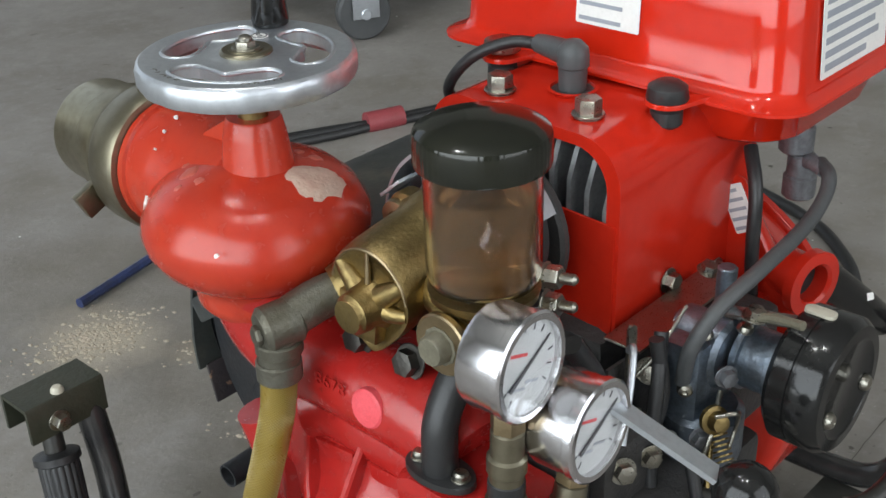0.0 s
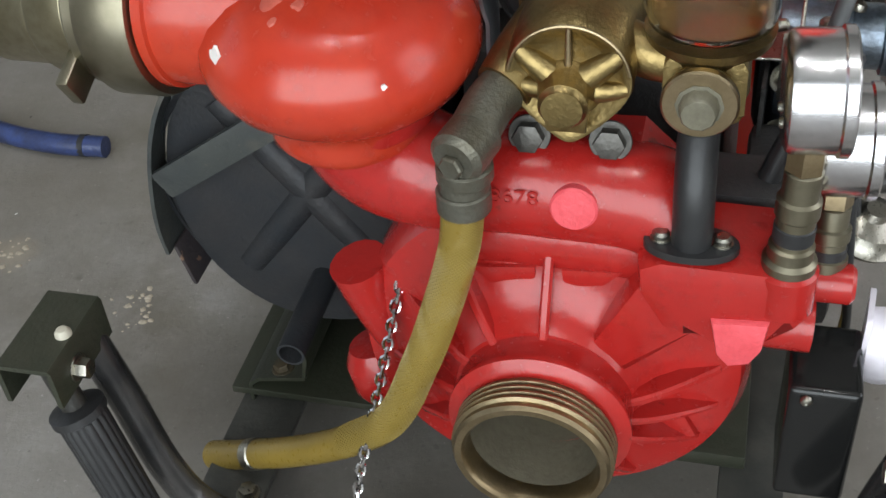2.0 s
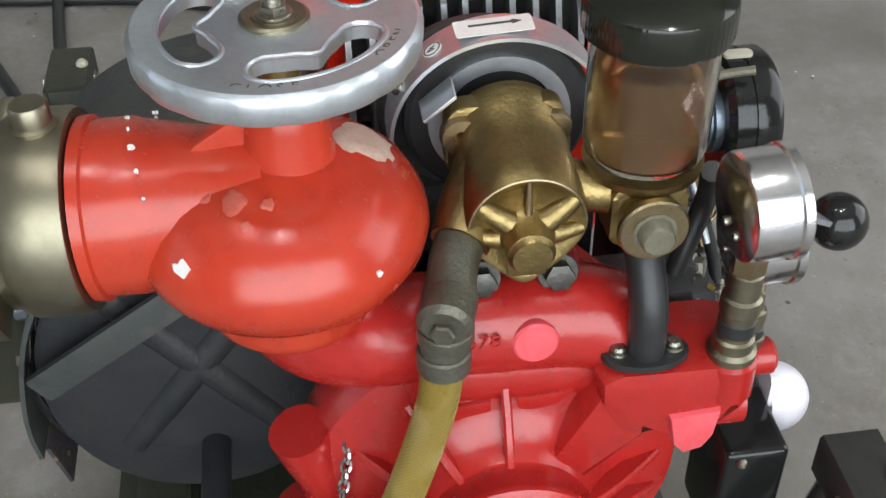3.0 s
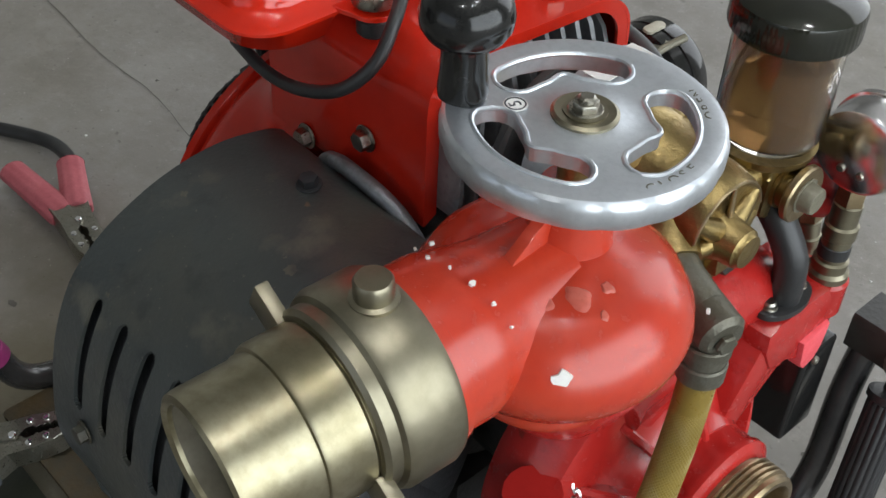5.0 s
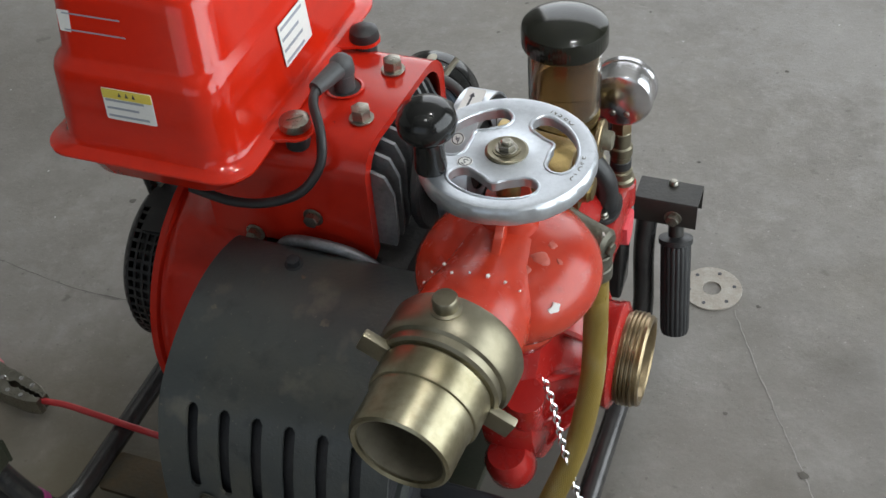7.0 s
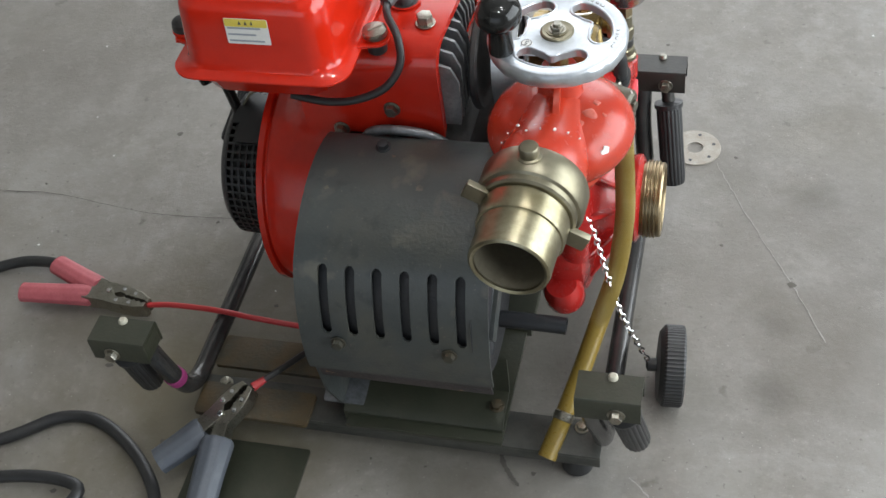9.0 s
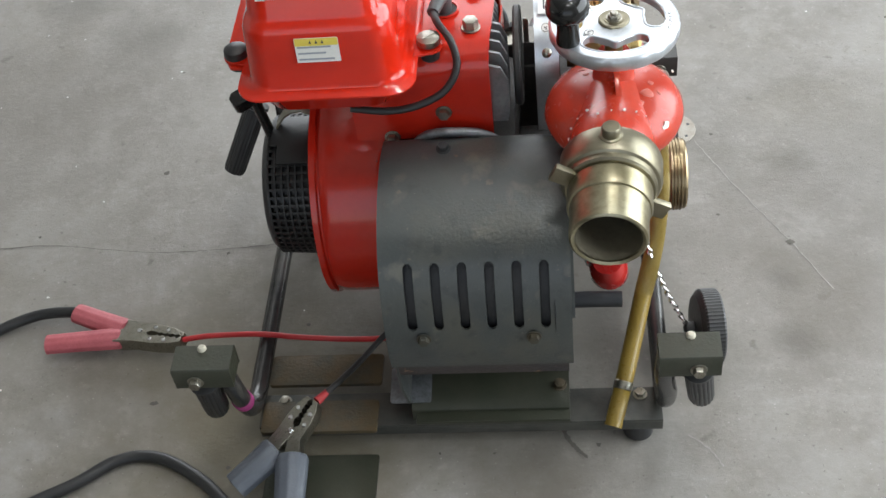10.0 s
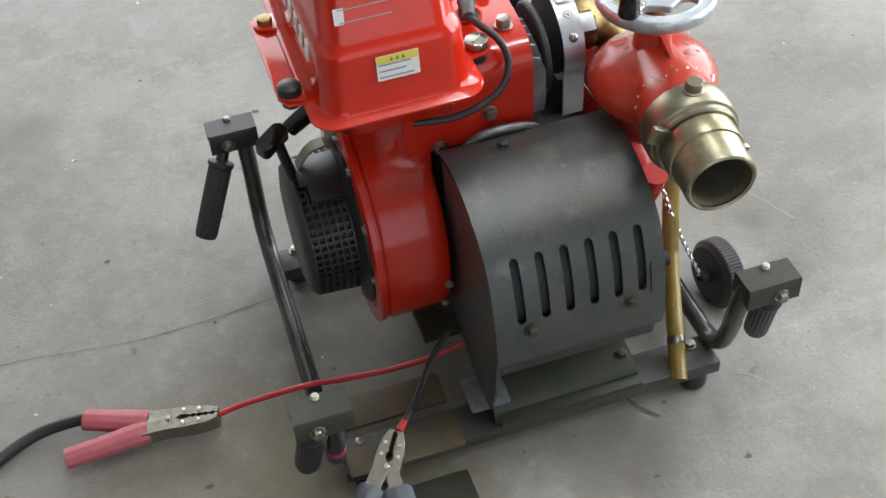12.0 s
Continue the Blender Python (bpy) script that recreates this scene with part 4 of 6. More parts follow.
lathe(bm, [(0.0, 0.395), (0.088, 0.395), (0.102, 0.399), (0.106, 0.408), (0.106, 0.432), (0.101, 0.442), (0.090, 0.446), (0.070, 0.449), (0.058, 0.455), (0.050, 0.462), (0.046, 0.470), (0.034, 0.470)], CX, 72, volute)
casing = part("pump_casing", bm, RED_PUMP, pump, "cast red centrifugal pump casing with ribs")
bm = bmesh.new()
lathe(bm, [(0.0335, 0.466), (0.046, 0.466), (0.046, 0.482), (0.0475, 0.484), (0.0475, 0.488), (0.044, 0.490), (0.041, 0.492), (0.0335, 0.492), (0.0335, 0.466)], CX, 64)
part("suction_neck", bm, RED_PUMP, casing)
thread = [(0.0335, 0.4915), (0.039, 0.4915)]
for k in range(4):
    h = 0.4945 + 0.0036 * k
    thread += [(0.0395, h), (0.0415, h + 0.0009), (0.0415, h + 0.0021), (0.0395, h + 0.003)]
thread += [(0.0400, 0.5115), (0.0385, 0.5135), (0.0352, 0.5135), (0.0335, 0.511), (0.0332, 0.500)]
mouth_ring = part("suction_thread", lathe(bmesh.new(), thread, CX, 64), BRASS_EDGE, pump, "worn bronze threaded suction mouth")
part("throat", lathe(bmesh.new(), [(0.0334, 0.501), (0.0325, 0.49), (0.0325, 0.430), (0.0, 0.428)], CX, 48), BORE, mouth_ring, "dark throat of the pump")
bm = lathe(bmesh.new(), [(0, 0.470), (0.006, 0.468), (0.009, 0.455), (0.009, 0.441)], CX, 24)
for k in range(5):
    a = radians(72 * k + 20)
    bm2 = bmesh.new()
    tube(bm2, [(0.447, YA + 0.008 * math.cos(a), ZA + 0.008 * math.sin(a)), (0.449, YA + 0.02 * math.cos(a + 0.4), ZA + 0.02 * math.sin(a + 0.4)), (0.446, YA + 0.031 * math.cos(a + 1.0), ZA + 0.031 * math.sin(a + 1.0))], 0.003, 8)
    join(bm, bm2)
part("impeller", bm, BRASS, mouth_ring, "bronze impeller eye inside the mouth")


def rib(a, r0, r1, w, x0, x1, deep=0.05):
    """A radial cast rib on the casing's face at angle a (0 is +y)."""
    bm = bmesh.new()
    m = CX @ Matrix.Rotation(radians(a), 4, "Z")
    n = 6
    rows = []
    for i in range(n + 1):
        r = r0 + (r1 - r0) * i / n
        h = x0 + (x1 - x0) * (i / n) ** 1.3
        rows.append([bm.verts.new(m @ Vector(p)) for p in ((r, -w, 0.43), (r, -w, h - 0.0015), (r, -w + 0.0012, h), (r, w - 0.0012, h), (r, w, h - 0.0015), (r, w, 0.43))])
    for p, q in zip(rows, rows[1:]):
        for i in range(5):
            bm.faces.new((p[i], p[i + 1], q[i + 1], q[i]))
    bm.faces.new(rows[0])
    bm.faces.new(rows[-1][::-1])
    return part("casting_rib", bm, RED_PUMP, casing)


# own x of CX points along world -z or y: find the turn that puts 0 degrees on +y
yaxis = CX.to_3x3().inverted() @ Vector((0, 1, 0))
zaxis = CX.to_3x3().inverted() @ Vector((0, 0, 1))
A0 = math.degrees(math.atan2(yaxis.y, yaxis.x))
SPIN = 1 if (yaxis.x * zaxis.y - yaxis.y * zaxis.x) > 0 else -1
for a, w in ((90, 0.0026), (124, 0.0026), (152, 0.0028), (182, 0.003), (212, 0.003), (250, 0.003), (9, 0.0026), (-9, 0.0022), (-27, 0.0026), (-60, 0.003)):
    rib(A0 + SPIN * a, 0.044, 0.089, w, 0.473, 0.4475)
def pocket_highlight_pad(outline, x0, x1):
    """A low soft-edged slab between two ribs, raised to imitate a cast pocket's highlights."""
    part("pocket_highlight_pad", slab(bmesh.new(), outline, YZ, x0, x1, 0.0018), RED_PUMP, casing)


pocket_highlight_pad([(0.250, 0.258), (0.283, 0.262), (0.2835, 0.250), (0.262, 0.246)], 0.43, 0.4515)
pocket_highlight_pad([(0.296, 0.262), (0.327, 0.264), (0.317, 0.254), (0.297, 0.250)], 0.43, 0.4515)
pocket_highlight_pad([(0.338, 0.1765), (0.356, 0.1790), (0.369, 0.152), (0.362, 0.150), (0.345, 0.164)], 0.43, 0.4515)
# broad web up to the outlet block
bm = bmesh.new()
web = [(0.3075, 0.218), (0.3225, 0.203), (0.366, 0.249), (0.376, 0.262), (0.380, 0.282), (0.345, 0.286), (0.340, 0.280)]
slab(bm, web, YZ, 0.425, 0.4670, 0.005)
web_part = part("casting_web", bm, RED_PUMP, casing)
bm = bmesh.new()
slab(bm, [(0.335, 0.268), (0.347, 0.247), (0.358, 0.243), (0.372, 0.250), (0.395, 0.256), (0.409, 0.254), (0.415, 0.264), (0.412, 0.284), (0.400, 0.288), (0.345, 0.2895), (0.334, 0.284)], YZ, 0.420, 0.4705, 0.0085)
lathe(bm, disc_of(0.014, -0.02, 0.006, 0.002), to((0.459, 0.402, 0.281)), 28)
tube(bm, [(0.435, 0.33, 0.243), (0.445, 0.375, 0.24), (0.445, 0.418, 0.238)], 0.014, 16)
lathe(bm, disc_of(0.010, 0, 0.03, 0.002), to((0.44, 0.405, 0.262), (0, 1, 0)), 20)
part("outlet_block", bm, RED_PUMP, casing)
bm = slab(bmesh.new(), [(0.370, 0.259), (0.397, 0.261), (0.395, 0.243), (0.390, 0.234), (0.380, 0.231), (0.374, 0.238)], YZ, 0.455, 0.4745, 0.0035)
part("front_lug", bm, PINK, casing, "red lug scuffed to pink")
bm = bmesh.new()
slab(bm, rounded(0.038, 0.042, 0.013, cx=0.4375, cy=0.1850), to((0, 0, 0)), 0.226, 0.2475, 0.004)
lug = part("casing_foot_lug", bm, RED_PUMP, casing, "cast red lug")
part("lug_arm", tube(bmesh.new(), [(0.437, 0.184, 0.240), (0.434, 0.190, 0.215), (0.433, 0.205, 0.18), (0.436, 0.228, 0.14)], lambda s: 0.0165 - 0.003 * s, 16), RED_PUMP, casing)
bm = lathe(bmesh.new(), [(0, 0), (0.016, 0.002), (0.021, 0.012), (0.021, 0.03), (0.016, 0.04), (0, 0.042)], to((0.425, 0.19, 0.125), (-0.1, -0.25, 1)), 28)
part("drain_boss", bm, RED_PUMP, casing)

# rising outlet pipe, joined to the valve
bm = bmesh.new()
tube(bm, [(0.427, 0.195, 0.345), (0.427, 0.196, 0.325), (0.428, 0.208, 0.308), (0.429, 0.235, 0.299), (0.430, 0.28, 0.299), (0.430, 0.33, 0.296), (0.432, 0.355, 0.286)], lambda s: 0.0395 - 0.0125 * min(1, s * 1.7), 32, 8)
tube(bm, [(0.434, 0.238, 0.268), (0.43, 0.255, 0.272), (0.43, 0.29, 0.272), (0.43, 0.34, 0.27)], 0.022, 20)
slab(bm, [(0.262, 0.32), (0.33, 0.322), (0.352, 0.300), (0.34, 0.27), (0.25, 0.27)], YZ, 0.40, 0.436, 0.003)
riser = part("outlet_pipe", bm, RED_PUMP, pump, "cast red outlet pipe rising to the valve")
bm = lathe(bmesh.new(), disc_of(0.0115, -0.02, 0.0018, 0.0012), to((0.4555, 0.303, 0.305), (1, 0, 0.12)), 32)
part("inspection_boss", bm, PINK, riser, "round boss rubbed to pink")
for i, y in enumerate((0.279, 0.317)):
    bolt(riser, (0.4345, y, 0.3305), (1, 0, 0.25), 0.0076, 0.008, DARK_STEEL)
for loc in ((0.458, 0.198, 0.337), (0.455, 0.181, 0.341), (0.446, 0.169, 0.342)):
    part("flange_stud", lathe(bmesh.new(), disc_of(0.0045, -0.008, 0.004), to(loc, (1, -0.2, 0.1)), 16), STEEL, riser)
lettering("casting_number", "8678", 0.012, Matrix(((0, 0, 1, 0.4562), (1, 0, 0, 0.2745), (0, 1, 0, 0.3085), (0, 0, 0, 1))), RED_PUMP, riser, 0.0003)

# ---- discharge valve ----
VX, VY = 0.427, 0.195
bm = lathe(bmesh.new(), [(0.0, 0.412), (0.020, 0.411), (0.036, 0.407), (0.050, 0.400), (0.060, 0.391), (0.066, 0.380), (0.0672, 0.372), (0.0655, 0.364), (0.060, 0.355), (0.052, 0.348), (0.044, 0.3425), (0.0415, 0.338),
                         (0.0405, 0.334), (0.0405, 0.330), (0.0400, 0.326), (0.037, 0.322)], to((VX, VY - 0.0065, 0)), 64)
OUT = Vector((-0.075, -1, -0.045)).normalized()
VM = to((VX, VY, 0.387), OUT)
lathe(bm, [(0.0, 0.0), (0.032, 0.01), (0.034, 0.04), (0.0365, 0.052), (0.0385, 0.062), (0.040, 0.068), (0.040, 0.084), (0.042, 0.085), (0.042, 0.090), (0.036, 0.091)], VM, 48)
valve = part("discharge_valve", bm, RED_VALVE, pump, "faded red globe-shaped discharge valve body", 45)
bm = lathe(bmesh.new(), [(0.026, 0.397), (0.0225, 0.402), (0.0205, 0.410), (0.0180, 0.428), (0.0160, 0.437), (0.0150, 0.4385), (0.0, 0.4385)], to((VX, VY, 0)), 36)
slab(bm, [(0.0, 0.400), (0.055, 0.400), (0.052, 0.408), (0.040, 0.420), (0.022, 0.431), (0.0, 0.434)],
     Matrix(((0.075, 0, 0.997, VX), (-0.997, 0, 0.075, VY), (0, 1, 0, 0), (0, 0, 0, 1))), -0.003, 0.003, 0.001)
part("valve_bonnet", bm, RED_VALVE, valve)


SCUFF = material("rubbed_red_paint", (0.50, 0.11, 0.075), 0.4, 0, (0.42, 0.05, 0.03), 0.8, 60, 0.2, 240)


def patch(cx, cy, r, seed, mat, label, stretch=1.0):
    """An irregular bare patch lying on the bulb's crown."""
    rnd = random.Random(seed)
    prof = [(0.020, 0.4112), (0.036, 0.4072), (0.050, 0.4002), (0.060, 0.3912), (0.066, 0.3802), (0.0672, 0.372)]

    def height(x, y):
        d = math.hypot(x, y)
        for (r0, z0), (r1, z1) in zip(prof, prof[1:]):
            if d <= r1:
                return z0 + (z1 - z0) * max(0, (d - r0)) / (r1 - r0)
        return 0.37
    bm = bmesh.new()
    n, rows = 22, []
    lobes = [rnd.uniform(0.6, 1.25) for _ in range(n)]
    lobes = [(lobes[i - 1] + 2 * lobes[i] + lobes[(i + 1) % n]) / 4 for i in range(n)]
    for k in range(1, 5):
        rows.append([])
        for i in range(n):
            a = 2 * math.pi * i / n
            rr = r * lobes[i] * k / 4
            x, y = cx + rr * math.cos(a) * stretch, cy + rr * math.sin(a)
            rows[-1].append(bm.verts.new((VX + x, VY - 0.0065 + y, height(x, y) + (0.0005 if k < 4 else -0.0002))))
    bm.faces.new(rows[0])
    for p, q in zip(rows, rows[1:]):
        for i in range(n):
            bm.faces.new((p[i], p[(i + 1) % n], q[(i + 1) % n], q[i]))
    return part("paint_loss", bm, mat, valve, label)


patch(-0.012, 0.041, 0.0145, 3, PUTTY, "bare putty-coloured patch where paint has gone", 1.3)
for i, (x, y, r) in enumerate(((0.030, -0.018, 0.0055), (0.034, -0.004, 0.003), (0.022, -0.030, 0.004), (-0.03, 0.022, 0.004), (-0.026, 0.012, 0.003), (0.042, -0.014, 0.002))):
    patch(x, y, r, 10 + i, SCUFF, "", 1.2)


def fleck(loc, way, r, seed, mat):
    rnd = random.Random(seed)
    o = [(r * rnd.uniform(0.6, 1.2) * math.cos(2 * math.pi * i / 11), r * rnd.uniform(0.6, 1.2) * math.sin(2 * math.pi * i / 11)) for i in range(11)]
    return part("paint_chip", slab(bmesh.new(), o, to(loc, way), -0.001, 0.0005), mat, valve, "")


fleck((0.4735, 0.1465, 0.3865), (1, -1, 0.35), 0.0048, 1, PAPER)
fleck((0.4865, 0.228, 0.3855), (1, 0.5, 0.3), 0.0014, 2, PAPER)
for i in range(9):
    a, h = radians(40 + 17 * i), 0.058 + 0.0025 * (i % 5)
    loc = VM @ Vector((0.0405 * math.cos(a), 0.0405 * math.sin(a), h))
    fleck(loc, VM.to_3x3() @ Vector((math.cos(a), math.sin(a), 0)), 0.0007 + 0.0004 * (i % 3), 20 + i, PAPER)

# coupling on the outlet
CV = VM @ Matrix.Translation((0, 0, 0.010))
bm = lathe(bmesh.new(), [(0.036, 0.0805), (0.0455, 0.0815), (0.047, 0.085), (0.047, 0.106), (0.045, 0.110), (0.0425, 0.1115), (0.0425, 0.117), (0.0405, 0.119), (0.0375, 0.119), (0.036, 0.112)], CV, 56)
collar = part("coupling_collar", bm, COUPLING, pump, "dull nickel-bronze coupling collar", 30)
bm = lathe(bmesh.new(), [(0.0300, 0.090), (0.0375, 0.118), (0.0375, 0.1195), (0.0385, 0.121), (0.0385, 0.140), (0.0375, 0.142), (0.0360, 0.1425), (0.0360, 0.146), (0.0352, 0.148), (0.0352, 0.1735), (0.0345, 0.1765), (0.0325, 0.178), (0.0300, 0.1765), (0.0295, 0.172)], CV, 56)
tail = part("coupling_tail", bm, COUPLING_BRIGHT, pump, "polished brass hose tail, open end", 30)
part("bore_lining", lathe(bmesh.new(), [(0.0297, 0.1745), (0.0290, 0.168), (0.0290, 0.100), (0.026, 0.098), (0.026, 0.085), (0, 0.085)], CV, 56), BORE, tail, "dull beige scale inside the bore")
upv = CV.to_3x3().inverted() @ Vector((0, 0, 1))
UPA = math.atan2(upv.y, upv.x)
bm = lathe(bmesh.new(), [(0.0105, -0.004), (0.0105, 0.002), (0.0085, 0.003), (0.0085, 0.0105), (0.0075, 0.012), (0, 0.0125)], to(CV @ Vector((0.0455 * math.cos(UPA), 0.0455 * math.sin(UPA), 0.094)), CV.to_3x3() @ Vector((math.cos(UPA), math.sin(UPA), 0))), 24)
part("collar_stud", bm, COUPLING, collar, "round brass stud")
for k, da in enumerate((64, 64 + 180)):
    a = UPA + radians(da)
    c = CV @ Vector((0.047 * math.cos(a), 0.047 * math.sin(a), 0.119))
    m = CV.to_3x3() @ Matrix.Rotation(a, 3, "Z")
    part("release_lug", block(bmesh.new(), c, (0.020, 0.018, 0.007), 0.0015, m.to_4x4()), COUPLING, collar, "flat brass release lug")

# handwheel
WZ = 0.4675
bm = bmesh.new()
R = 0.0625


def bean(r, w, half, n=18):
    """The outline of a curved window: an arc of half-width w at radius r, with round ends."""
    out = [((r + w) * math.cos(half * t), (r + w) * math.sin(half * t)) for t in (-1 + 2 * i / n for i in range(n + 1))]
    e = (r * math.cos(half), r * math.sin(half))
    out += [(e[0] + w * math.cos(half + a), e[1] + w * math.sin(half + a)) for a in (math.pi * i / 8 for i in range(1, 8))]
    bulge = lambda t: 0.0042 * math.exp(-((t / 0.30) ** 2))
    out += [((r - w + bulge(-t)) * math.cos(-half * t), (r - w + bulge(-t)) * math.sin(-half * t)) for t in (-1 + 2 * i / n for i in range(n + 1))]
    e = (r * math.cos(-half), r * math.sin(-half))
    out += [(e[0] + w * math.cos(-half + math.pi + a), e[1] + w * math.sin(-half + math.pi + a)) for a in (math.pi * i / 8 for i in range(1, 8))]
    return out


def wheel_mesh():
    """A dished cast wheel with a thick rim; three windows are cut right through it."""
    body = bmesh.new()
    flat_rim = lambda a: 1 - 0.010 * (0.5 + 0.5 * math.cos(18 * a)) ** 3
    lathe(body, [(0, 0.0078), (0.013, 0.0078), (0.017, 0.0066), (0.026, 0.0062), (0.044, 0.0066), (0.055, 0.0078), (0.0575, 0.0076), (0.0592, 0.0062)], Matrix(), 108)
    lathe(body, [(0.0592, 0.0062), (0.0602, 0.0035), (0.0600, -0.003), (0.0588, -0.0058), (0.055, -0.0066), (0.0525, -0.0052), (0.0510, -0.0012), (0.018, -0.0012), (0.014, -0.006), (0, -0.006)], Matrix(), 108, flat_rim)
    bmesh.ops.remove_doubles(body, verts=body.verts[:], dist=0.0004)
    ob = new("wheel_blank", shell("wheel_blank", body, ALU))
    cutters = []
    for a in (30, 150, 270):
        cm = bmesh.new()
        slab(cm, bean(0.0375, 0.0098, radians(34)), Matrix.Rotation(radians(a), 4, "Z"), -0.03, 0.03)
        c = new("cutter", shell("cutter", cm, ALU))
        mod = ob.modifiers.new("window", "BOOLEAN")
        mod.object, mod.operation, mod.solver = c, "DIFFERENCE", "EXACT"
        cutters.append(c)
    dg = bpy.context.evaluated_depsgraph_get()
    dg.update()
    me = bpy.data.meshes.new_from_object(ob.evaluated_get(dg))
    bm = bmesh.new()
    bm.from_mesh(me)
    for o in (ob, *cutters):
        bpy.data.objects.remove(o)
    bpy.data.meshes.remove(me)
    return bm


def window_lips():
    for a in (30, 150, 270):
        bm = bmesh.new()
        rim = [Matrix.Rotation(radians(a), 3, "Z") @ Vector((x, y, 0.0058 + 0.0006 * (math.hypot(x, y) > 0.044))) for x, y in bean(0.0375, 0.0100, radians(34))]
        tube(bm, [WM @ p for p in rim + rim[:1]], 0.0014, 8, 0)
        part("window_lip", bm, ALU, wheel)


WM = Matrix.Translation((VX, VY, WZ))
wb = wheel_mesh()
bmesh.ops.transform(wb, matrix=WM, verts=wb.verts)
wheel = part("handwheel", wb, ALU, pump, "cast aluminium handwheel with three curved windows", 32)
window_lips()
bm = lathe(bmesh.new(), [(0.0145, 0.0065), (0.0145, 0.0085), (0.013, 0.0095), (0.0095, 0.0092), (0.0095, 0.0098), (0.0, 0.0098)], to((VX, VY, WZ)), 32)
part("hub_washer", bm, COUPLING, wheel, "brass hub washer")
bm = hexagon(bmesh.new(), to((VX, VY, WZ + 0.0095)), 0.0058, 0.0045, 1.3)
lathe(bm, [(0.0038, 0.004), (0.0038, 0.0062), (0.0028, 0.0070), (0, 0.0070)], to((VX, VY, WZ + 0.0095)), 16)
part("hub_nut", bm, STEEL, wheel, "zinc nut on the spindle")
part("spindle", lathe(bmesh.new(), disc_of(0.0085, 0.434, 0.464), to((VX, VY, 0)), 20), BRASS, wheel, "brass valve spindle")
KX, KY = 0.3845, 0.1655
bm = lathe(bmesh.new(), [(0, 0.001), (0.0105, 0.001), (0.0110, 0.004), (0.0100, 0.014), (0.0100, 0.024), (0.0112, 0.0275), (0.0165, 0.030), (0.0192, 0.0345), (0.0198, 0.040), (0.0182, 0.0465), (0.0130, 0.0515), (0.006, 0.0535), (0, 0.054)], to((KX, KY, WZ + 0.0065)), 40)
part("spinner_knob", bm, PLASTIC, wheel, "glossy black mushroom-shaped spinner knob")


def badge(text, x, y, z, turn, parent, tilt=None):
    m = tilt or (Matrix.Translation((x, y, z)) @ Matrix.Rotation(radians(turn), 4, "Z"))
    part("number_badge", lathe(bmesh.new(), [(0, 0), (0.0052, 0), (0.0052, 0.0004), (0, 0.0004)], m, 28), PAPER, parent, "round white badge with number " + text)
    bm = lathe(bmesh.new(), ring_of(0.0040, 0.0047, 0.0004, 0.0006, 0.0001), m, 28)
    part("badge_ring", bm, INK, parent)
    lettering("badge_number", text, 0.0078, m @ Matrix.Translation((0, 0, 0.0005)), INK, parent, 0.0001)


badge("5", 0.4035, 0.178, WZ + 0.0067, 160, wheel)


def arc_text(text, r, a0, step, size):
    for i, ch in enumerate(text):
        if ch != " ":
            a = radians(a0 + step * i)
            m = Matrix.Translation((VX + r * math.cos(a), VY + r * math.sin(a), WZ + 0.0074)) @ Matrix.Rotation(a - math.pi / 2, 4, "Z") @ Matrix.Rotation(math.pi, 4, "Z")
            lettering("raised_letter", ch, size, m, PIPE_GREY, wheel, 0.0001)


arc_text("CLOSE", 0.0525, -18, 6.2, 0.0068)
arc_text("-", 0.0525, 27, 7.4, 0.0085)
arc_text("OPEN", 0.0525, 50, 6.2, 0.0068)

# ---- vacuum priming pump in bronze ----
PY, PZ = 0.2990, 0.378
PM = to((0, PY, PZ), X)


def primer_ring(x, zc, r, taper, n=56):
    """A round section whose lower half narrows towards the foot by taper."""
    out = []
    for i in range(n):
        a = 2 * math.pi * i / n
        c, d = math.cos(a), max(0.0, -math.sin(a))
        out.append(Vector((x, PY + r * c * (1 - taper * d * d), zc + r * math.sin(a) * (1 + 0.35 * taper * d))))
    return out


bm = loft(bmesh.new(), [primer_ring(0.384, 0.379, 0.0300, 0), primer_ring(0.397, 0.378, 0.0300, 0), primer_ring(0.402, 0.377, 0.0275, 0), primer_ring(0.418, 0.374, 0.0282, 0.15),
                        primer_ring(0.434, 0.3705, 0.0290, 0.4), primer_ring(0.4425, 0.3685, 0.0288, 0.5), primer_ring(0.4450, 0.368, 0.0280, 0.5), primer_ring(0.4452, 0.368, 0.0258, 0.5),
                        primer_ring(0.4438, 0.368, 0.0238, 0.5), primer_ring(0.4426, 0.368, 0.018, 0.5), primer_ring(0.4440, 0.368, 0.006, 0.3)])
slab(bm, rounded(0.058, 0.040, 0.010, cx=PY - 0.002, cy=0.384), YZ, 0.386, 0.397, 0.002)
tube(bm, [(0.412, 0.288, 0.374), (0.426, 0.276, 0.364), (0.440, 0.268, 0.358)], lambda q: 0.020 - 0.006 * q, 18)
tube(bm, [(0.418, 0.315, 0.376), (0.424, 0.332, 0.372), (0.426, 0.35, 0.370)], 0.0115, 16)
primer = part("priming_pump", bm, BRASS, pump, "cast bronze vacuum priming pump", 50)
for y in (0.2755, 0.3185):
    bm = lathe(bmesh.new(), [(0.0026, 0.394), (0.0100, 0.394), (0.0105, 0.397), (0.0095, 0.4005), (0.0040, 0.4010), (0.0026, 0.399)], to((0, y, 0.3895), X), 24)
    part("flange_ear", bm, BRASS_EDGE, primer)
part("cover_rim", tube(bmesh.new(), [p + Vector((0.0001, 0, 0)) for p in primer_ring(0.4448, 0.368, 0.0272, 0.5, 40)[1:20]], 0.0010, 8, 2), BRASS_EDGE, primer, "rim worn bright")
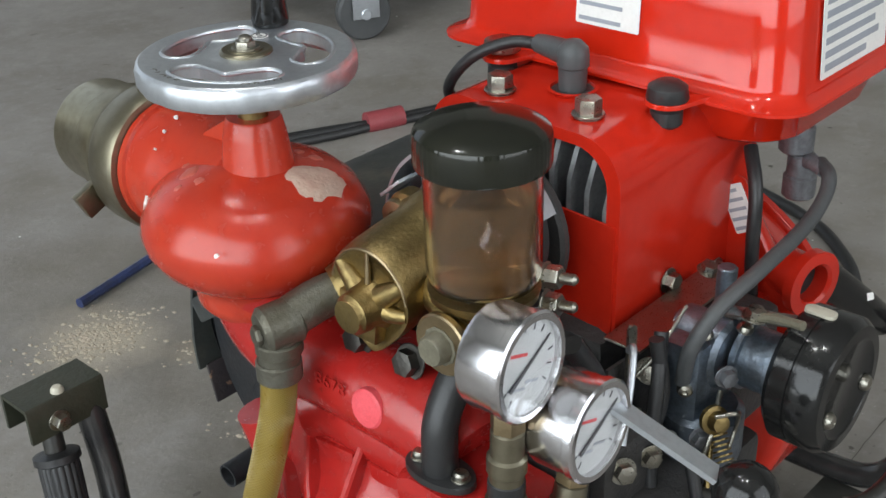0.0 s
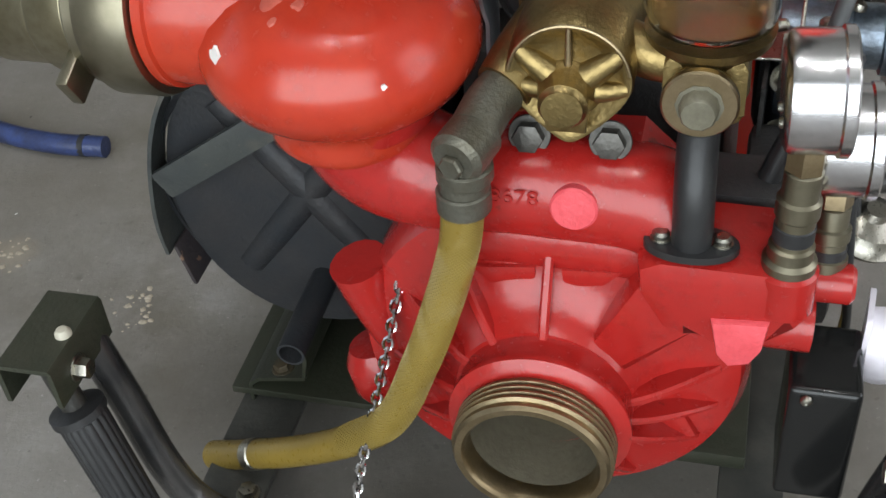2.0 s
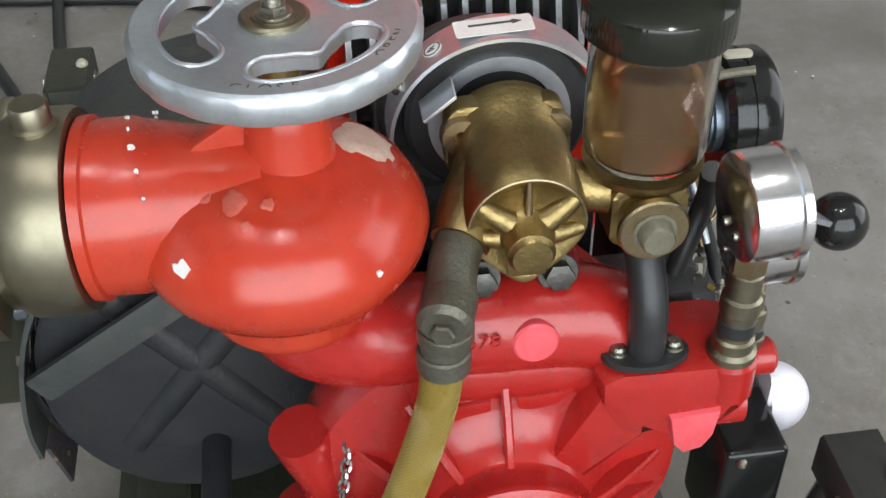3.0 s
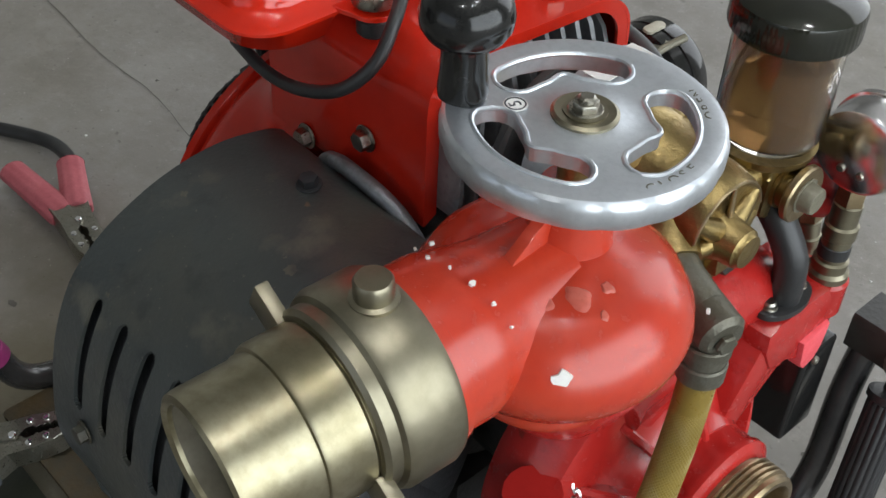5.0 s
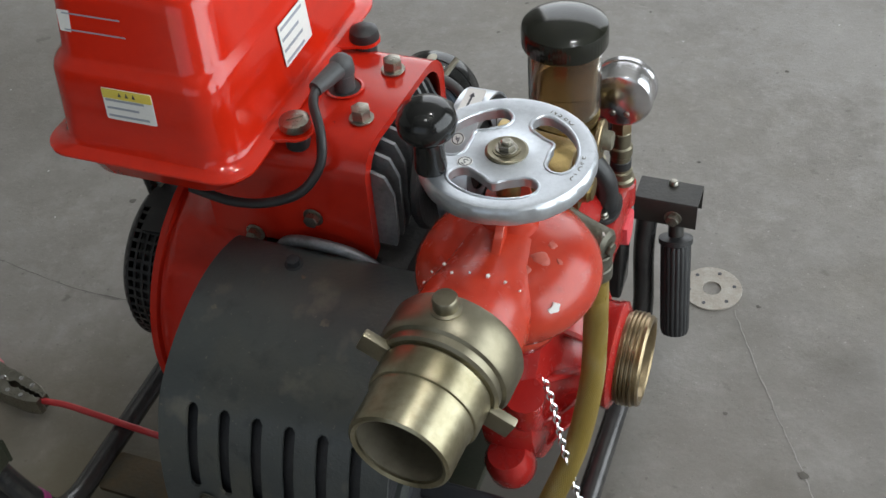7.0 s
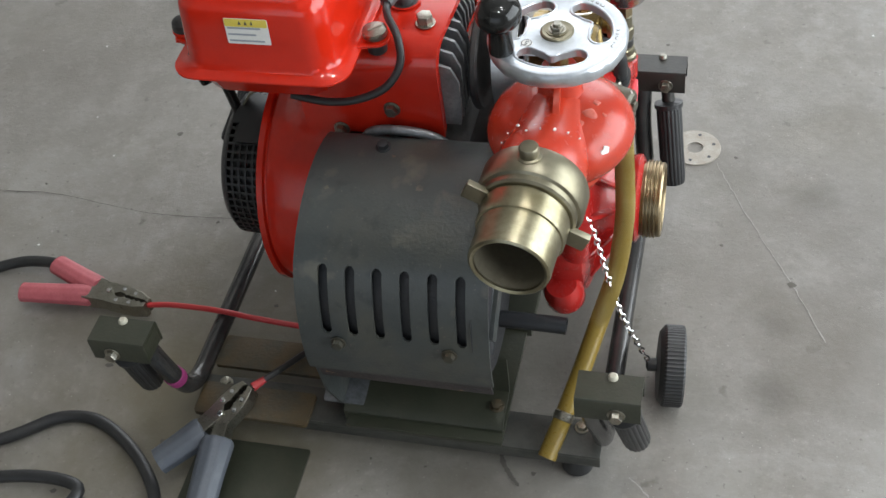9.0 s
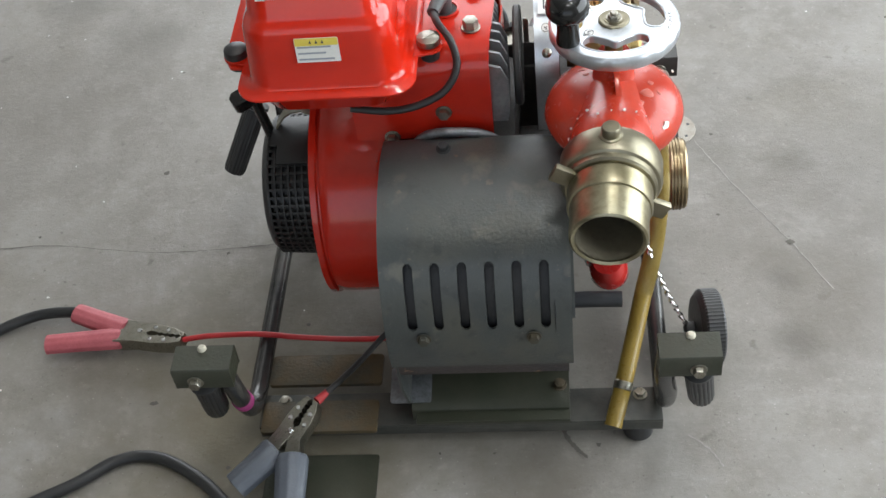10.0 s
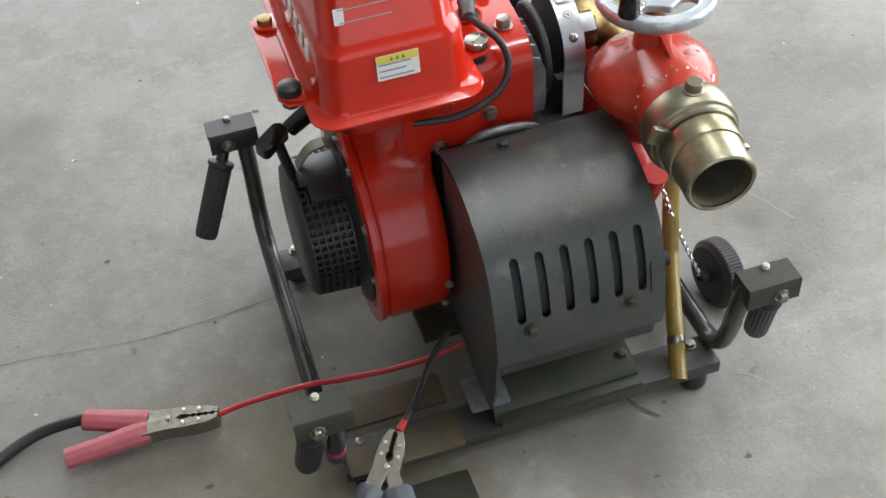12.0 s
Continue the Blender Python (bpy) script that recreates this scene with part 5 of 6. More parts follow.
for a, w, mat in ((90, 0.0014, BRASS_EDGE), (30, 0.0052, BRASS), (150, 0.0052, BRASS), (-8, 0.0042, BRASS), (188, 0.0042, BRASS)):
    c, d = math.cos(radians(a)), math.sin(radians(a))
    foot = Vector((0.4462 - 0.55 * w, PY, 0.3650))
    bm = tube(bmesh.new(), [foot, foot + Vector((-0.0004, 0.013 * c, 0.015 * d)), Vector((0.4454 - 0.75 * w, PY + 0.0262 * c, 0.368 + 0.0262 * d))], lambda q, w=w: w * (1.7 - 0.8 * q), 10)
    part("cover_rib", bm, mat, primer)
bm = lathe(bmesh.new(), [(0.0165, -0.0005), (0.0140, 0.004), (0.0122, 0.009), (0.0112, 0.0165), (0.0098, 0.0178), (0.0092, 0.0196), (0, 0.0200)], to((0.4415, PY - 0.0005, 0.3630), X), 32)
slab(bm, [(-0.0115, 0.0), (0.0115, 0.0), (0.0090, -0.0175), (-0.0090, -0.0175)], YZ @ Matrix.Translation((PY - 0.0005, 0.3620, 0)), 0.425, 0.4515, 0.002)
part("cover_boss", bm, BRASS, primer, "", 30)
# clutch pulley and its alloy guard
bm = lathe(bmesh.new(), [(0, 0.352), (0.045, 0.352), (0.0475, 0.354), (0.0475, 0.366), (0.045, 0.368), (0, 0.368)], PM, 48)
pulley = part("friction_pulley", bm, RUBBER, pump, "black rubber friction pulley")
part("pulley_plate", lathe(bmesh.new(), [(0.028, 0.368), (0.036, 0.368), (0.036, 0.3705), (0.028, 0.3705)], PM, 40), ALU, pulley)
part("drive_wheel", lathe(bmesh.new(), disc_of(0.052, 0.330, 0.338, 0.002), to((0, 0.292, 0.365), X), 48), IRON, pump, "thin black drive wheel")
arcline = [(PY - 0.0500, 0.300), (PY - 0.0510, 0.325)] + [(PY + 0.0540 * math.cos(radians(a)), PZ - 0.006 + 0.0530 * math.sin(radians(a))) for a in range(200, 20, -6)]
bm = band(bmesh.new(), arcline, 0.002, YZ, 0.352, 0.376)
guard = part("pulley_guard", bm, ALU, pump, "bent aluminium pulley guard band")
part("guard_arm", block(bmesh.new(), (0.385, 0.266, 0.402), (0.018, 0.02, 0.002), 0.0005, Matrix.Rotation(radians(40), 4, "X")), ALU, guard)
part("fixing_screw", lathe(bmesh.new(), [(0, 0), (0.005, 0), (0.005, 0.002), (0.003, 0.004), (0, 0.0045)], to((0.364, 0.2505, 0.398), (0, -1, 0.55)), 18), STEEL, guard)
badge("4", 0, 0, 0, 0, guard, to((0.364, 0.2665, 0.4170), (0, -0.62, 1)) @ Matrix.Rotation(radians(-150), 4, "Z"))
sticker("arrow_sticker", to((0.364, 0.296, 0.4272), (0, -0.05, 1)) @ Matrix.Rotation(radians(90), 4, "Z"), 0.038, 0.015, pump, "white printed arrow sticker", 0)
bm = slab(bmesh.new(), [(-0.012, -0.0008), (0.009, -0.0008), (0.009, -0.0022), (0.014, 0), (0.009, 0.0022), (0.009, 0.0008), (-0.012, 0.0008)], to((0.3625, 0.296, 0.4277), (0, -0.05, 1)) @ Matrix.Rotation(radians(90), 4, "Z"), 0, 0.0002)
part("printed_arrow", bm, INK, guard)
# drain elbow and amber hose
bm = bmesh.new()
tube(bm, [(0.436, 0.270, 0.359), (0.450, 0.264, 0.356), (0.466, 0.260, 0.3515)], 0.0118, 18, 6)
lathe(bm, disc_of(0.0130, -0.012, 0.012, 0.003), to((0.473, 0.2580, 0.349), (1, -0.3, -0.1)), 22)
tube(bm, [(0.473, 0.2580, 0.355), (0.4740, 0.2570, 0.335), (0.475, 0.2555, 0.318)], 0.0115, 20, 6)
elbow = part("pipe_elbow", bm, PIPE_GREY, pump, "dark grey screwed pipe elbow")
part("elbow_rim", lathe(bmesh.new(), disc_of(0.0132, -0.004, 0.004, 0.001), to((0.4740, 0.2568, 0.336), (0, 0, 1)), 22), PIPE_GREY, elbow)
part("hose_socket", lathe(bmesh.new(), disc_of(0.0128, -0.006, 0.006, 0.001), to((0.4748, 0.2557, 0.321), (0, 0, 1)), 22), PIPE_GREY, elbow)
part("elbow_plug", lathe(bmesh.new(), disc_of(0.006, 0, 0.004, 0.001), to((0.484, 0.2545, 0.346), (1, -0.3, 0)), 6), PIPE_GREY, elbow)
bm = tube(bmesh.new(), [(0.475, 0.2555, 0.328), (0.4765, 0.2515, 0.29), (0.479, 0.241, 0.253), (0.480, 0.228, 0.215), (0.474, 0.205, 0.16), (0.460, 0.170, 0.118), (0.447, 0.130, 0.085), (0.434, 0.090, 0.058), (0.421, 0.052, 0.034)], 0.0098, 40, 10, 0.78)
hose = part("drain_hose", bm, HOSE, pump, "translucent amber braided drain hose")
HW = Vector((0.013, 0.040, 0.027)).normalized()
part("hose_clip", lathe(bmesh.new(), ring_of(0.0095, 0.0108, -0.005, 0.005), to((0.434, 0.090, 0.058), HW), 24), STEEL, hose, "bright wire hose clip")


def braid(points, r, turns, start, sign):
    line = spline(points, 10)
    pts = []
    n = len(line)
    for i in range(n * 3):
        f = i / (n * 3 - 1) * (n - 1)
        k = min(int(f), n - 2)
        c = line[k].lerp(line[k + 1], f - k)
        way = (line[k + 1] - line[k]).normalized()
        s = Vector((1, 0, 0)) - way * way.x
        s.normalize()
        u = way.cross(s)
        a = start + sign * 2 * math.pi * turns * i / (n * 3)
        pts.append(c + r * (math.cos(a) * s + math.sin(a) * u))
    return pts


bm = bmesh.new()
HP = [(0.475, 0.2555, 0.316), (0.4765, 0.2515, 0.29), (0.479, 0.241, 0.253), (0.480, 0.228, 0.215), (0.474, 0.205, 0.16), (0.460, 0.170, 0.118)]
for sign in (1, -1):
    for k in range(30):
        tube(bm, braid(HP, 0.00978, 2.7, k * 2 * math.pi / 30, sign), 0.00024, 4, 0)
tagged(part("hose_braid", bm, BRAID, hose, "pale spiral braid of the hose"), kind="stuff")

# ---- oil jar on its bronze base ----
JX, JY = 0.421, 0.3575
bm = lathe(bmesh.new(), [(0.0, 0.387), (0.022, 0.3875), (0.0275, 0.391), (0.0290, 0.397), (0.0290, 0.456), (0.0268, 0.456), (0.0268, 0.399), (0.025, 0.393), (0.0, 0.391)], to((JX, JY, 0)), 48)
jar = part("oil_jar", bm, GLASS, pump, "clear plastic oil jar", 50)
jar.visible_shadow = False
bm = lathe(bmesh.new(), [(0.0, 0.3915), (0.0245, 0.3935), (0.0262, 0.3995), (0.0262, 0.4400), (0.0, 0.4400)], to((JX, JY, 0)), 48)
oil = part("oil_fill", bm, OIL, jar, "brown oil filling the jar")
oil.visible_shadow = False
knurl = lambda a: 1 + 0.004 * math.cos(60 * a)
bm = lathe(bmesh.new(), [(0.030, 0.4525), (0.0328, 0.453), (0.0333, 0.4545), (0.0333, 0.467), (0.0326, 0.4695)], to((JX, JY, 0)), 180, knurl)
lathe(bm, [(0.0326, 0.4695), (0.0305, 0.471), (0.024, 0.4737), (0.012, 0.4757), (0.0, 0.4763)], to((JX, JY, 0)), 60)
lathe(bm, [(0.0, 0.4563), (0.030, 0.4563), (0.030, 0.4525)], to((JX, JY, 0)), 40)
part("jar_cap", bm, CAP_TOP, jar, "domed black screw cap with a knurled rim", 30)
bm = lathe(bmesh.new(), [(0.0, 0.35), (0.018, 0.35), (0.0195, 0.355), (0.019, 0.372), (0.0225, 0.378), (0.0275, 0.382), (0.0285, 0.3865), (0.0, 0.3868)], to((JX, JY, 0)), 40)
slab(bm, rounded(0.036, 0.034, 0.006, cx=JY, cy=0.364), YZ, 0.415, 0.440, 0.003)
lathe(bm, [(0.0, 0.43), (0.0165, 0.43), (0.0165, 0.438), (0.0130, 0.4385), (0.0130, 0.4405), (0.0138, 0.441), (0.0138, 0.4428), (0.0122, 0.4432), (0.0122, 0.450), (0, 0.450)], to((0, 0.3565, 0.3655), X), 40)
base = part("jar_base", bm, BRASS, pump, "cast bronze jar base with a drain plug")
bm = lathe(bmesh.new(), disc_of(0.0168, 0.4485, 0.4535, 0.001), to((0, 0.3565, 0.3655), X), 40)
part("plug_flange", bm, BRASS_EDGE, base)
part("drain_plug", lathe(bmesh.new(), [(0.0105, 0.0), (0.0105, 0.0006), (0.0088, 0.0008), (0.0082, 0.0070), (0.0072, 0.0082), (0, 0.0084)], to((0.4534, 0.3565, 0.3655), X), 10), TAN, base, "worn round drain plug")
for z, y in ((0.382, 0.392), (0.366, 0.392)):
    bm = hexagon(bmesh.new(), to((0.393, y - 0.018, z + 0.003), (-0.2, 1, 0.1)), 0.0062, 0.009, 1.2)
    lathe(bm, disc_of(0.003, 0, 0.018), to((0.393, y - 0.018, z + 0.003), (-0.2, 1, 0.1)), 12)
    part("union_nut", bm, STEEL, base)
# black rubber elbow from the base down to the casing
bm = tube(bmesh.new(), [(0.434, 0.357, 0.350), (0.446, 0.357, 0.338), (0.456, 0.3575, 0.322), (0.458, 0.358, 0.305), (0.458, 0.358, 0.294)], 0.0095, 22, 8)
suction = part("rubber_elbow", bm, RUBBER, pump, "black elbow pipe with a two-bolt flange")
flange = [(0.022 * math.cos(a), 0.0125 * math.sin(a)) for a in (2 * math.pi * i / 36 for i in range(36))]
part("elbow_flange", slab(bmesh.new(), [(y, x) for x, y in flange], to((0.458, 0.358, 0.2905)), 0, 0.004, 0.001), RUBBER, suction)
for y in (0.344, 0.372):
    bm = lathe(bmesh.new(), disc_of(0.0052, 0, 0.0012, 0.0003), to((0.458, y, 0.2945)), 18)
    lathe(bm, [(0.0, 0.001), (0.0042, 0.001), (0.0042, 0.0035), (0.003, 0.0048), (0, 0.005)], to((0.458, y, 0.2945)), 18)
    part("flange_screw", bm, STEEL, suction)

# ---- pressure gauges ----


DIAL = material("aged_gauge_dial", (0.50, 0.51, 0.52), 0.5, 0, (0.42, 0.43, 0.44), 0.5, 60, 0.0)


def gauge(c, way, r, depth, stem_foot, label):
    m = to(c, way)
    bm = lathe(bmesh.new(), [(0, -depth), (r - 0.004, -depth), (r - 0.001, -depth + 0.0015), (r, -depth + 0.004), (r, -0.005), (r + 0.0012, -0.004), (r + 0.0012, 0), (r, 0.001), (r - 0.003, 0.001), (r - 0.003, -0.004)], m, 56)
    g = part("gauge_case", bm, GAUGE_CHROME, pump, label)
    part("gauge_dial", lathe(bmesh.new(), [(0, -0.0045), (r - 0.0025, -0.0045), (r - 0.0025, -0.0035), (0, -0.0035)], m, 48), DIAL, g, "white gauge dial")
    part("gauge_lens", lathe(bmesh.new(), [(0, -0.0006), (r - 0.003, -0.0006), (r - 0.003, 0.0004), (0, 0.0006)], m, 48), DIAL_GLASS, g).visible_shadow = False
    part("gauge_needle", slab(bmesh.new(), [(-0.0012, -r * 0.6), (0.0012, -r * 0.6), (0.0004, r * 0.72), (-0.0004, r * 0.72)], m @ Matrix.Rotation(radians(-64), 4, "Z"), -0.0028, -0.0022), INK, g)
    bm = bmesh.new()
    for i in range(13):
        a = radians(-135 + 22.5 * i)
        q = m @ Matrix.Rotation(a, 4, "Z")
        slab(bm, [(-0.0004, r * 0.66), (0.0004, r * 0.66), (0.0004, r * 0.8), (-0.0004, r * 0.8)], q, -0.0034, -0.0031)
    part("dial_marks", bm, INK, g)
    for k, (dx, dy, w) in enumerate(((-0.3, 0.22, 0.5), (0.25, -0.3, 0.4), (-0.2, -0.42, 0.5))):
        part("dial_print", slab(bmesh.new(), [(r * (dx - w / 2), r * (dy - 0.03)), (r * (dx + w / 2), r * (dy - 0.03)), (r * (dx + w / 2), r * (dy + 0.03)), (r * (dx - w / 2), r * (dy + 0.03))], m @ Matrix.Rotation(radians(-20), 4, "Z"), -0.0034, -0.0031), INK_RED if k == 0 else INK_GREY, g)
    for i in (-1, 1):
        part("case_screw", lathe(bmesh.new(), [(0, 0), (0.0026, 0), (0.002, 0.0014), (0, 0.0016)], to(m @ Vector((r * 0.22 * i, -r * 0.45, -depth)), -Vector(way)), 14), STEEL, g)
    foot = Vector(stem_foot)
    top = m @ Vector((0, 0, -depth * 0.5)) + Vector((0, 0, -r + 0.001))
    ax = top - foot
    L = ax.length
    prof = [(0, 0), (0.0125, 0), (0.0125, 0.004), (0.0105, 0.006), (0.0105, 0.012), (0.0088, 0.013), (0.0088, L * 0.42), (0.0100, L * 0.44), (0.0100, L * 0.56), (0.0084, L * 0.58), (0.0084, L * 0.78), (0.0068, L * 0.80), (0.0068, L)]
    s = part("gauge_stem", lathe(bmesh.new(), prof, to(foot, ax), 24), COUPLING, pump, "bronze gauge stem and cock")
    part("stem_collar", lathe(bmesh.new(), ring_of(0.0084, 0.0094, L * 0.22, L * 0.36), to(foot, ax), 24), RUBBER, s)
    bm = bmesh.new()
    slab(bm, [(0.0088 * math.cos(radians(60 * i)), 0.0088 * math.sin(radians(60 * i))) for i in range(6)], to(foot, ax), L * 0.80, L * 0.98, 0.001)
    part("stem_nut", bm, BRASS_EDGE, s)
    return g


gauge((0.4570, 0.4160, 0.3800), (-0.06, 1, 0.03), 0.0260, 0.026, (0.459, 0.402, 0.287), "chrome pressure gauge with a white dial")
gauge((0.427, 0.434, 0.336), (-0.04, 1, 0.02), 0.0255, 0.028, (0.436, 0.420, 0.262), "lower chrome vacuum gauge with a white dial")

# ---- carburettor side ----
bm = bmesh.new()
block(bm, (0.290, 0.405, 0.292), (0.045, 0.03, 0.05), 0.006)
lathe(bm, disc_of(0.021, 0, 0.035, 0.003), to((0.283, 0.388, 0.302), (0, 1, 0)), 28)
lathe(bm, [(0, -0.036), (0.012, -0.036), (0.021, -0.028), (0.0245, -0.016), (0.0245, 0.010), (0.020, 0.014), (0, 0.014)], to((0.290, 0.412, 0.256)), 32)
lathe(bm, disc_of(0.006, 0.0, 0.03, 0.001), to((0.262, 0.405, 0.315)), 14)
carb = part("carburettor", bm, CARB, pump, "grey alloy carburettor")
part("intake_manifold", block(bmesh.new(), (0.236, 0.398, 0.262), (0.062, 0.034, 0.074), 0.008), IRON, pump, "grimy black intake manifold")
part("intake_tube", lathe(bmesh.new(), [(0, 0.425), (0.0205, 0.425), (0.0205, 0.429), (0.0185, 0.430), (0.0185, 0.446), (0.0215, 0.447), (0.0215, 0.458), (0, 0.458)], to((0.270, 0, 0.298), (0, 1, 0)), 32), CARB, carb, "bright alloy intake tube")
for loc, way in (((0.312, 0.412, 0.290), (1, 0.6, 0)), ((0.305, 0.424, 0.274), (0.3, 1, 0)), ((0.318, 0.408, 0.258), (1, 0.4, 0)), ((0.283, 0.43, 0.322), (0, 0.3, 1)), ((0.30, 0.415, 0.32), (0, 0, 1))):
    screw(carb, loc, way, 0.0048)
part("stay_bar", tube(bmesh.new(), [(0.281, 0.432, 0.330), (0.284, 0.448, 0.337), (0.288, 0.466, 0.341)], 0.0028, 8), TAN, carb, "grimy tan stay bar")
part("stay_nut", hexagon(bmesh.new(), to((0.281, 0.434, 0.331), (0, 0.2, 1)), 0.0055, 0.006), STEEL, carb)
part("drain_valve", lathe(bmesh.new(), [(0, 0), (0.0085, 0), (0.0085, 0.003), (0.006, 0.004), (0.005, 0.010), (0, 0.011)], to((0.311, 0.430, 0.277), (0.5, 1, 0.25)), 22), BRASS, carb, "small brass drain valve")
part("valve_wire", tube(bmesh.new(), [(0.319, 0.436, 0.285), (0.311, 0.444, 0.287), (0.301, 0.441, 0.279), (0.298, 0.438, 0.266), (0.304, 0.438, 0.256)], 0.0013, 8), STEEL, carb)
for loc, way in (((0.268, 0.424, 0.318), (0, 0.4, 1)), ((0.300, 0.430, 0.300), (0.6, 1, 0)), ((0.312, 0.424, 0.262), (0.8, 1, 0)), ((0.255, 0.42, 0.29), (0, 1, 0.2))):
    part("carburettor_nut", hexagon(bmesh.new(), to(loc, way), 0.0052, 0.006), ALU_DARK, carb)
part("choke_bar", block(bmesh.new(), (0.272, 0.438, 0.328), (0.012, 0.05, 0.003), 0.001, Matrix.Rotation(radians(12), 4, "X")), STEEL, carb)
bm = lathe(bmesh.new(), [(0, 0.452), (0.036, 0.452), (0.0405, 0.456), (0.0405, 0.466), (0.0395, 0.4665), (0.0395, 0.468), (0.0405, 0.4685), (0.0405, 0.481), (0.037, 0.4855), (0.030, 0.486), (0.028, 0.4845), (0, 0.4845)], to((0.2630, 0, 0.296), (0, 1, 0)), 56)
cleaner = part("air_cleaner", bm, PLASTIC, pump, "glossy black drum-shaped air cleaner")
for dx, dz in ((0.022, -0.010), (-0.022, -0.008)):
    screw(cleaner, (0.2630 + dx, 0.4846, 0.297 + dz), (0, 1, 0), 0.005)
part("spring_clip", slab(bmesh.new(), rounded(0.008, 0.018, 0.003), to((0.2630, 0.464, 0.3365), (0, 0, 1)), 0, 0.002, 0.0006), CREAM, cleaner, "pale spring clip")
# linkage plate, governor, lever
bm = bmesh.new()
slab(bm, rounded(0.10, 0.002, 0.0008), to((0.285, 0.383, 0.318), (0, 1, 0)), -0.012, 0.012)
slab(bm, rounded(0.006, 0.04, 0.003), to((0.340, 0.392, 0.318), (0.2, 1, 0)), 0, 0.002)
part("linkage_plate", bm, STEEL, pump, "thin zinc linkage plate")
for pts, r, mt in (([(0.338, 0.392, 0.30), (0.325, 0.40, 0.315), (0.300, 0.402, 0.335)], 0.0012, STEEL), ([(0.33, 0.40, 0.25), (0.325, 0.405, 0.29), (0.326, 0.40, 0.325)], 0.0045, RUBBER), ([(0.36, 0.43, 0.24), (0.352, 0.44, 0.20), (0.350, 0.445, 0.15), (0.36, 0.43, 0.10)], 0.0022, HOSE),
                   ([(0.37, 0.435, 0.26), (0.372, 0.44, 0.21), (0.366, 0.445, 0.16), (0.37, 0.44, 0.11)], 0.0025, RUBBER), ([(0.405, 0.40, 0.36), (0.39, 0.405, 0.33), (0.395, 0.395, 0.30), (0.40, 0.385, 0.27)], 0.006, RUBBER), ([(0.31, 0.43, 0.26), (0.33, 0.44, 0.22), (0.34, 0.44, 0.18)], 0.0018, BRASS)):
    part("control_cable", tube(bmesh.new(), pts, r, 10), mt, pump)
bm = lathe(bmesh.new(), [(0, 0), (0.024, 0), (0.0245, 0.002), (0.021, 0.004), (0.018, 0.010), (0.008, 0.014), (0.006, 0.018), (0, 0.018)], to((0.335, 0.448, 0.213), (0.2, 0.3, 1)), 36)
part("diaphragm_dome", bm, STEEL, pump, "round bright metal diaphragm dome")
bm = bmesh.new()
a, b = Vector((0.412, 0.420, 0.345)), Vector((0.386, 0.475, 0.306))
m = to((a + b) / 2, (b - a))
slab(bm, [(-0.0065, -0.0015), (0.0065, -0.0015), (0.0065, 0.0015), (-0.0065, 0.0015)], m, -(b - a).length / 2, (b - a).length / 2)
lathe(bm, disc_of(0.006, -0.006, 0.006), to(a, (0.3, 1, 0.3)), 18)
lever = part("clutch_lever", bm, ALU, pump, "flat grey alloy clutch lever")
part("lever_ball", lathe(bmesh.new(), [(0, -0.0165)] + [(0.0165 * math.sin(radians(t)), -0.0165 * math.cos(radians(t))) for t in range(15, 180, 15)] + [(0, 0.0165)], to((0.380, 0.488, 0.298)), 32), PLASTIC, lever, "glossy black ball knob")
bm = bmesh.new()
block(bm, (0.31, 0.41, 0.20), (0.11, 0.05, 0.08), 0.008)
part("governor_box", bm, IRON, pump, "grimy black governor housing")
part("linkage_housing", block(bmesh.new(), (0.36, 0.395, 0.255), (0.05, 0.03, 0.05), 0.006), IRON, pump, "grimy black linkage housing")
part("clutch_housing", block(bmesh.new(), (0.395, 0.36, 0.24), (0.04, 0.08, 0.10), 0.01), IRON, pump, "grimy black clutch housing")
for pts, r, mt, nm in (([(0.318, 0.398, 0.325), (0.330, 0.405, 0.30), (0.338, 0.408, 0.26), (0.345, 0.415, 0.22)], 0.0042, RUBBER, "black control tube"), ([(0.295, 0.425, 0.285), (0.315, 0.432, 0.268), (0.322, 0.428, 0.245)], 0.0016, STEEL, "thin wire link"),
                       ([(0.345, 0.395, 0.325), (0.352, 0.402, 0.332), (0.362, 0.408, 0.318), (0.378, 0.415, 0.29)], 0.0022, ALU, "bent steel rod"), ([(0.335, 0.43, 0.27), (0.338, 0.44, 0.235), (0.345, 0.442, 0.21)], 0.0038, RUBBER, "black wire")):
    part("control_link", tube(bmesh.new(), pts, r, 10), mt, pump, nm)
bm = bmesh.new()
for i in range(7):
    lathe(bm, ring_of(0.004, 0.0056, -0.0006, 0.0006, 0.0002), to((0.308 + 0.001 * i, 0.432 + 0.0016 * i, 0.268 - 0.0022 * i), (0.3, 0.6, -0.7)), 16)
tagged(part("coil_spring", bm, BRASS, pump, "small brass coil spring"), kind="stuff")
for loc, way, r in (((0.322, 0.395, 0.300), (1, 0.5, 0.2), 0.0065), ((0.330, 0.392, 0.270), (1, 0.6, 0), 0.006), ((0.345, 0.412, 0.262), (0.6, 1, 0), 0.0055), ((0.372, 0.412, 0.268), (0.6, 1, 0.2), 0.006), ((0.258, 0.39, 0.335), (0, 0.3, 1), 0.005), ((0.35, 0.436, 0.225), (0.4, 1, 0.3), 0.0055), ((0.405, 0.402, 0.265), (0.8, 1, 0), 0.006)):
    part("linkage_nut", hexagon(bmesh.new(), to(loc, way), r, r * 1.1), STEEL, pump)
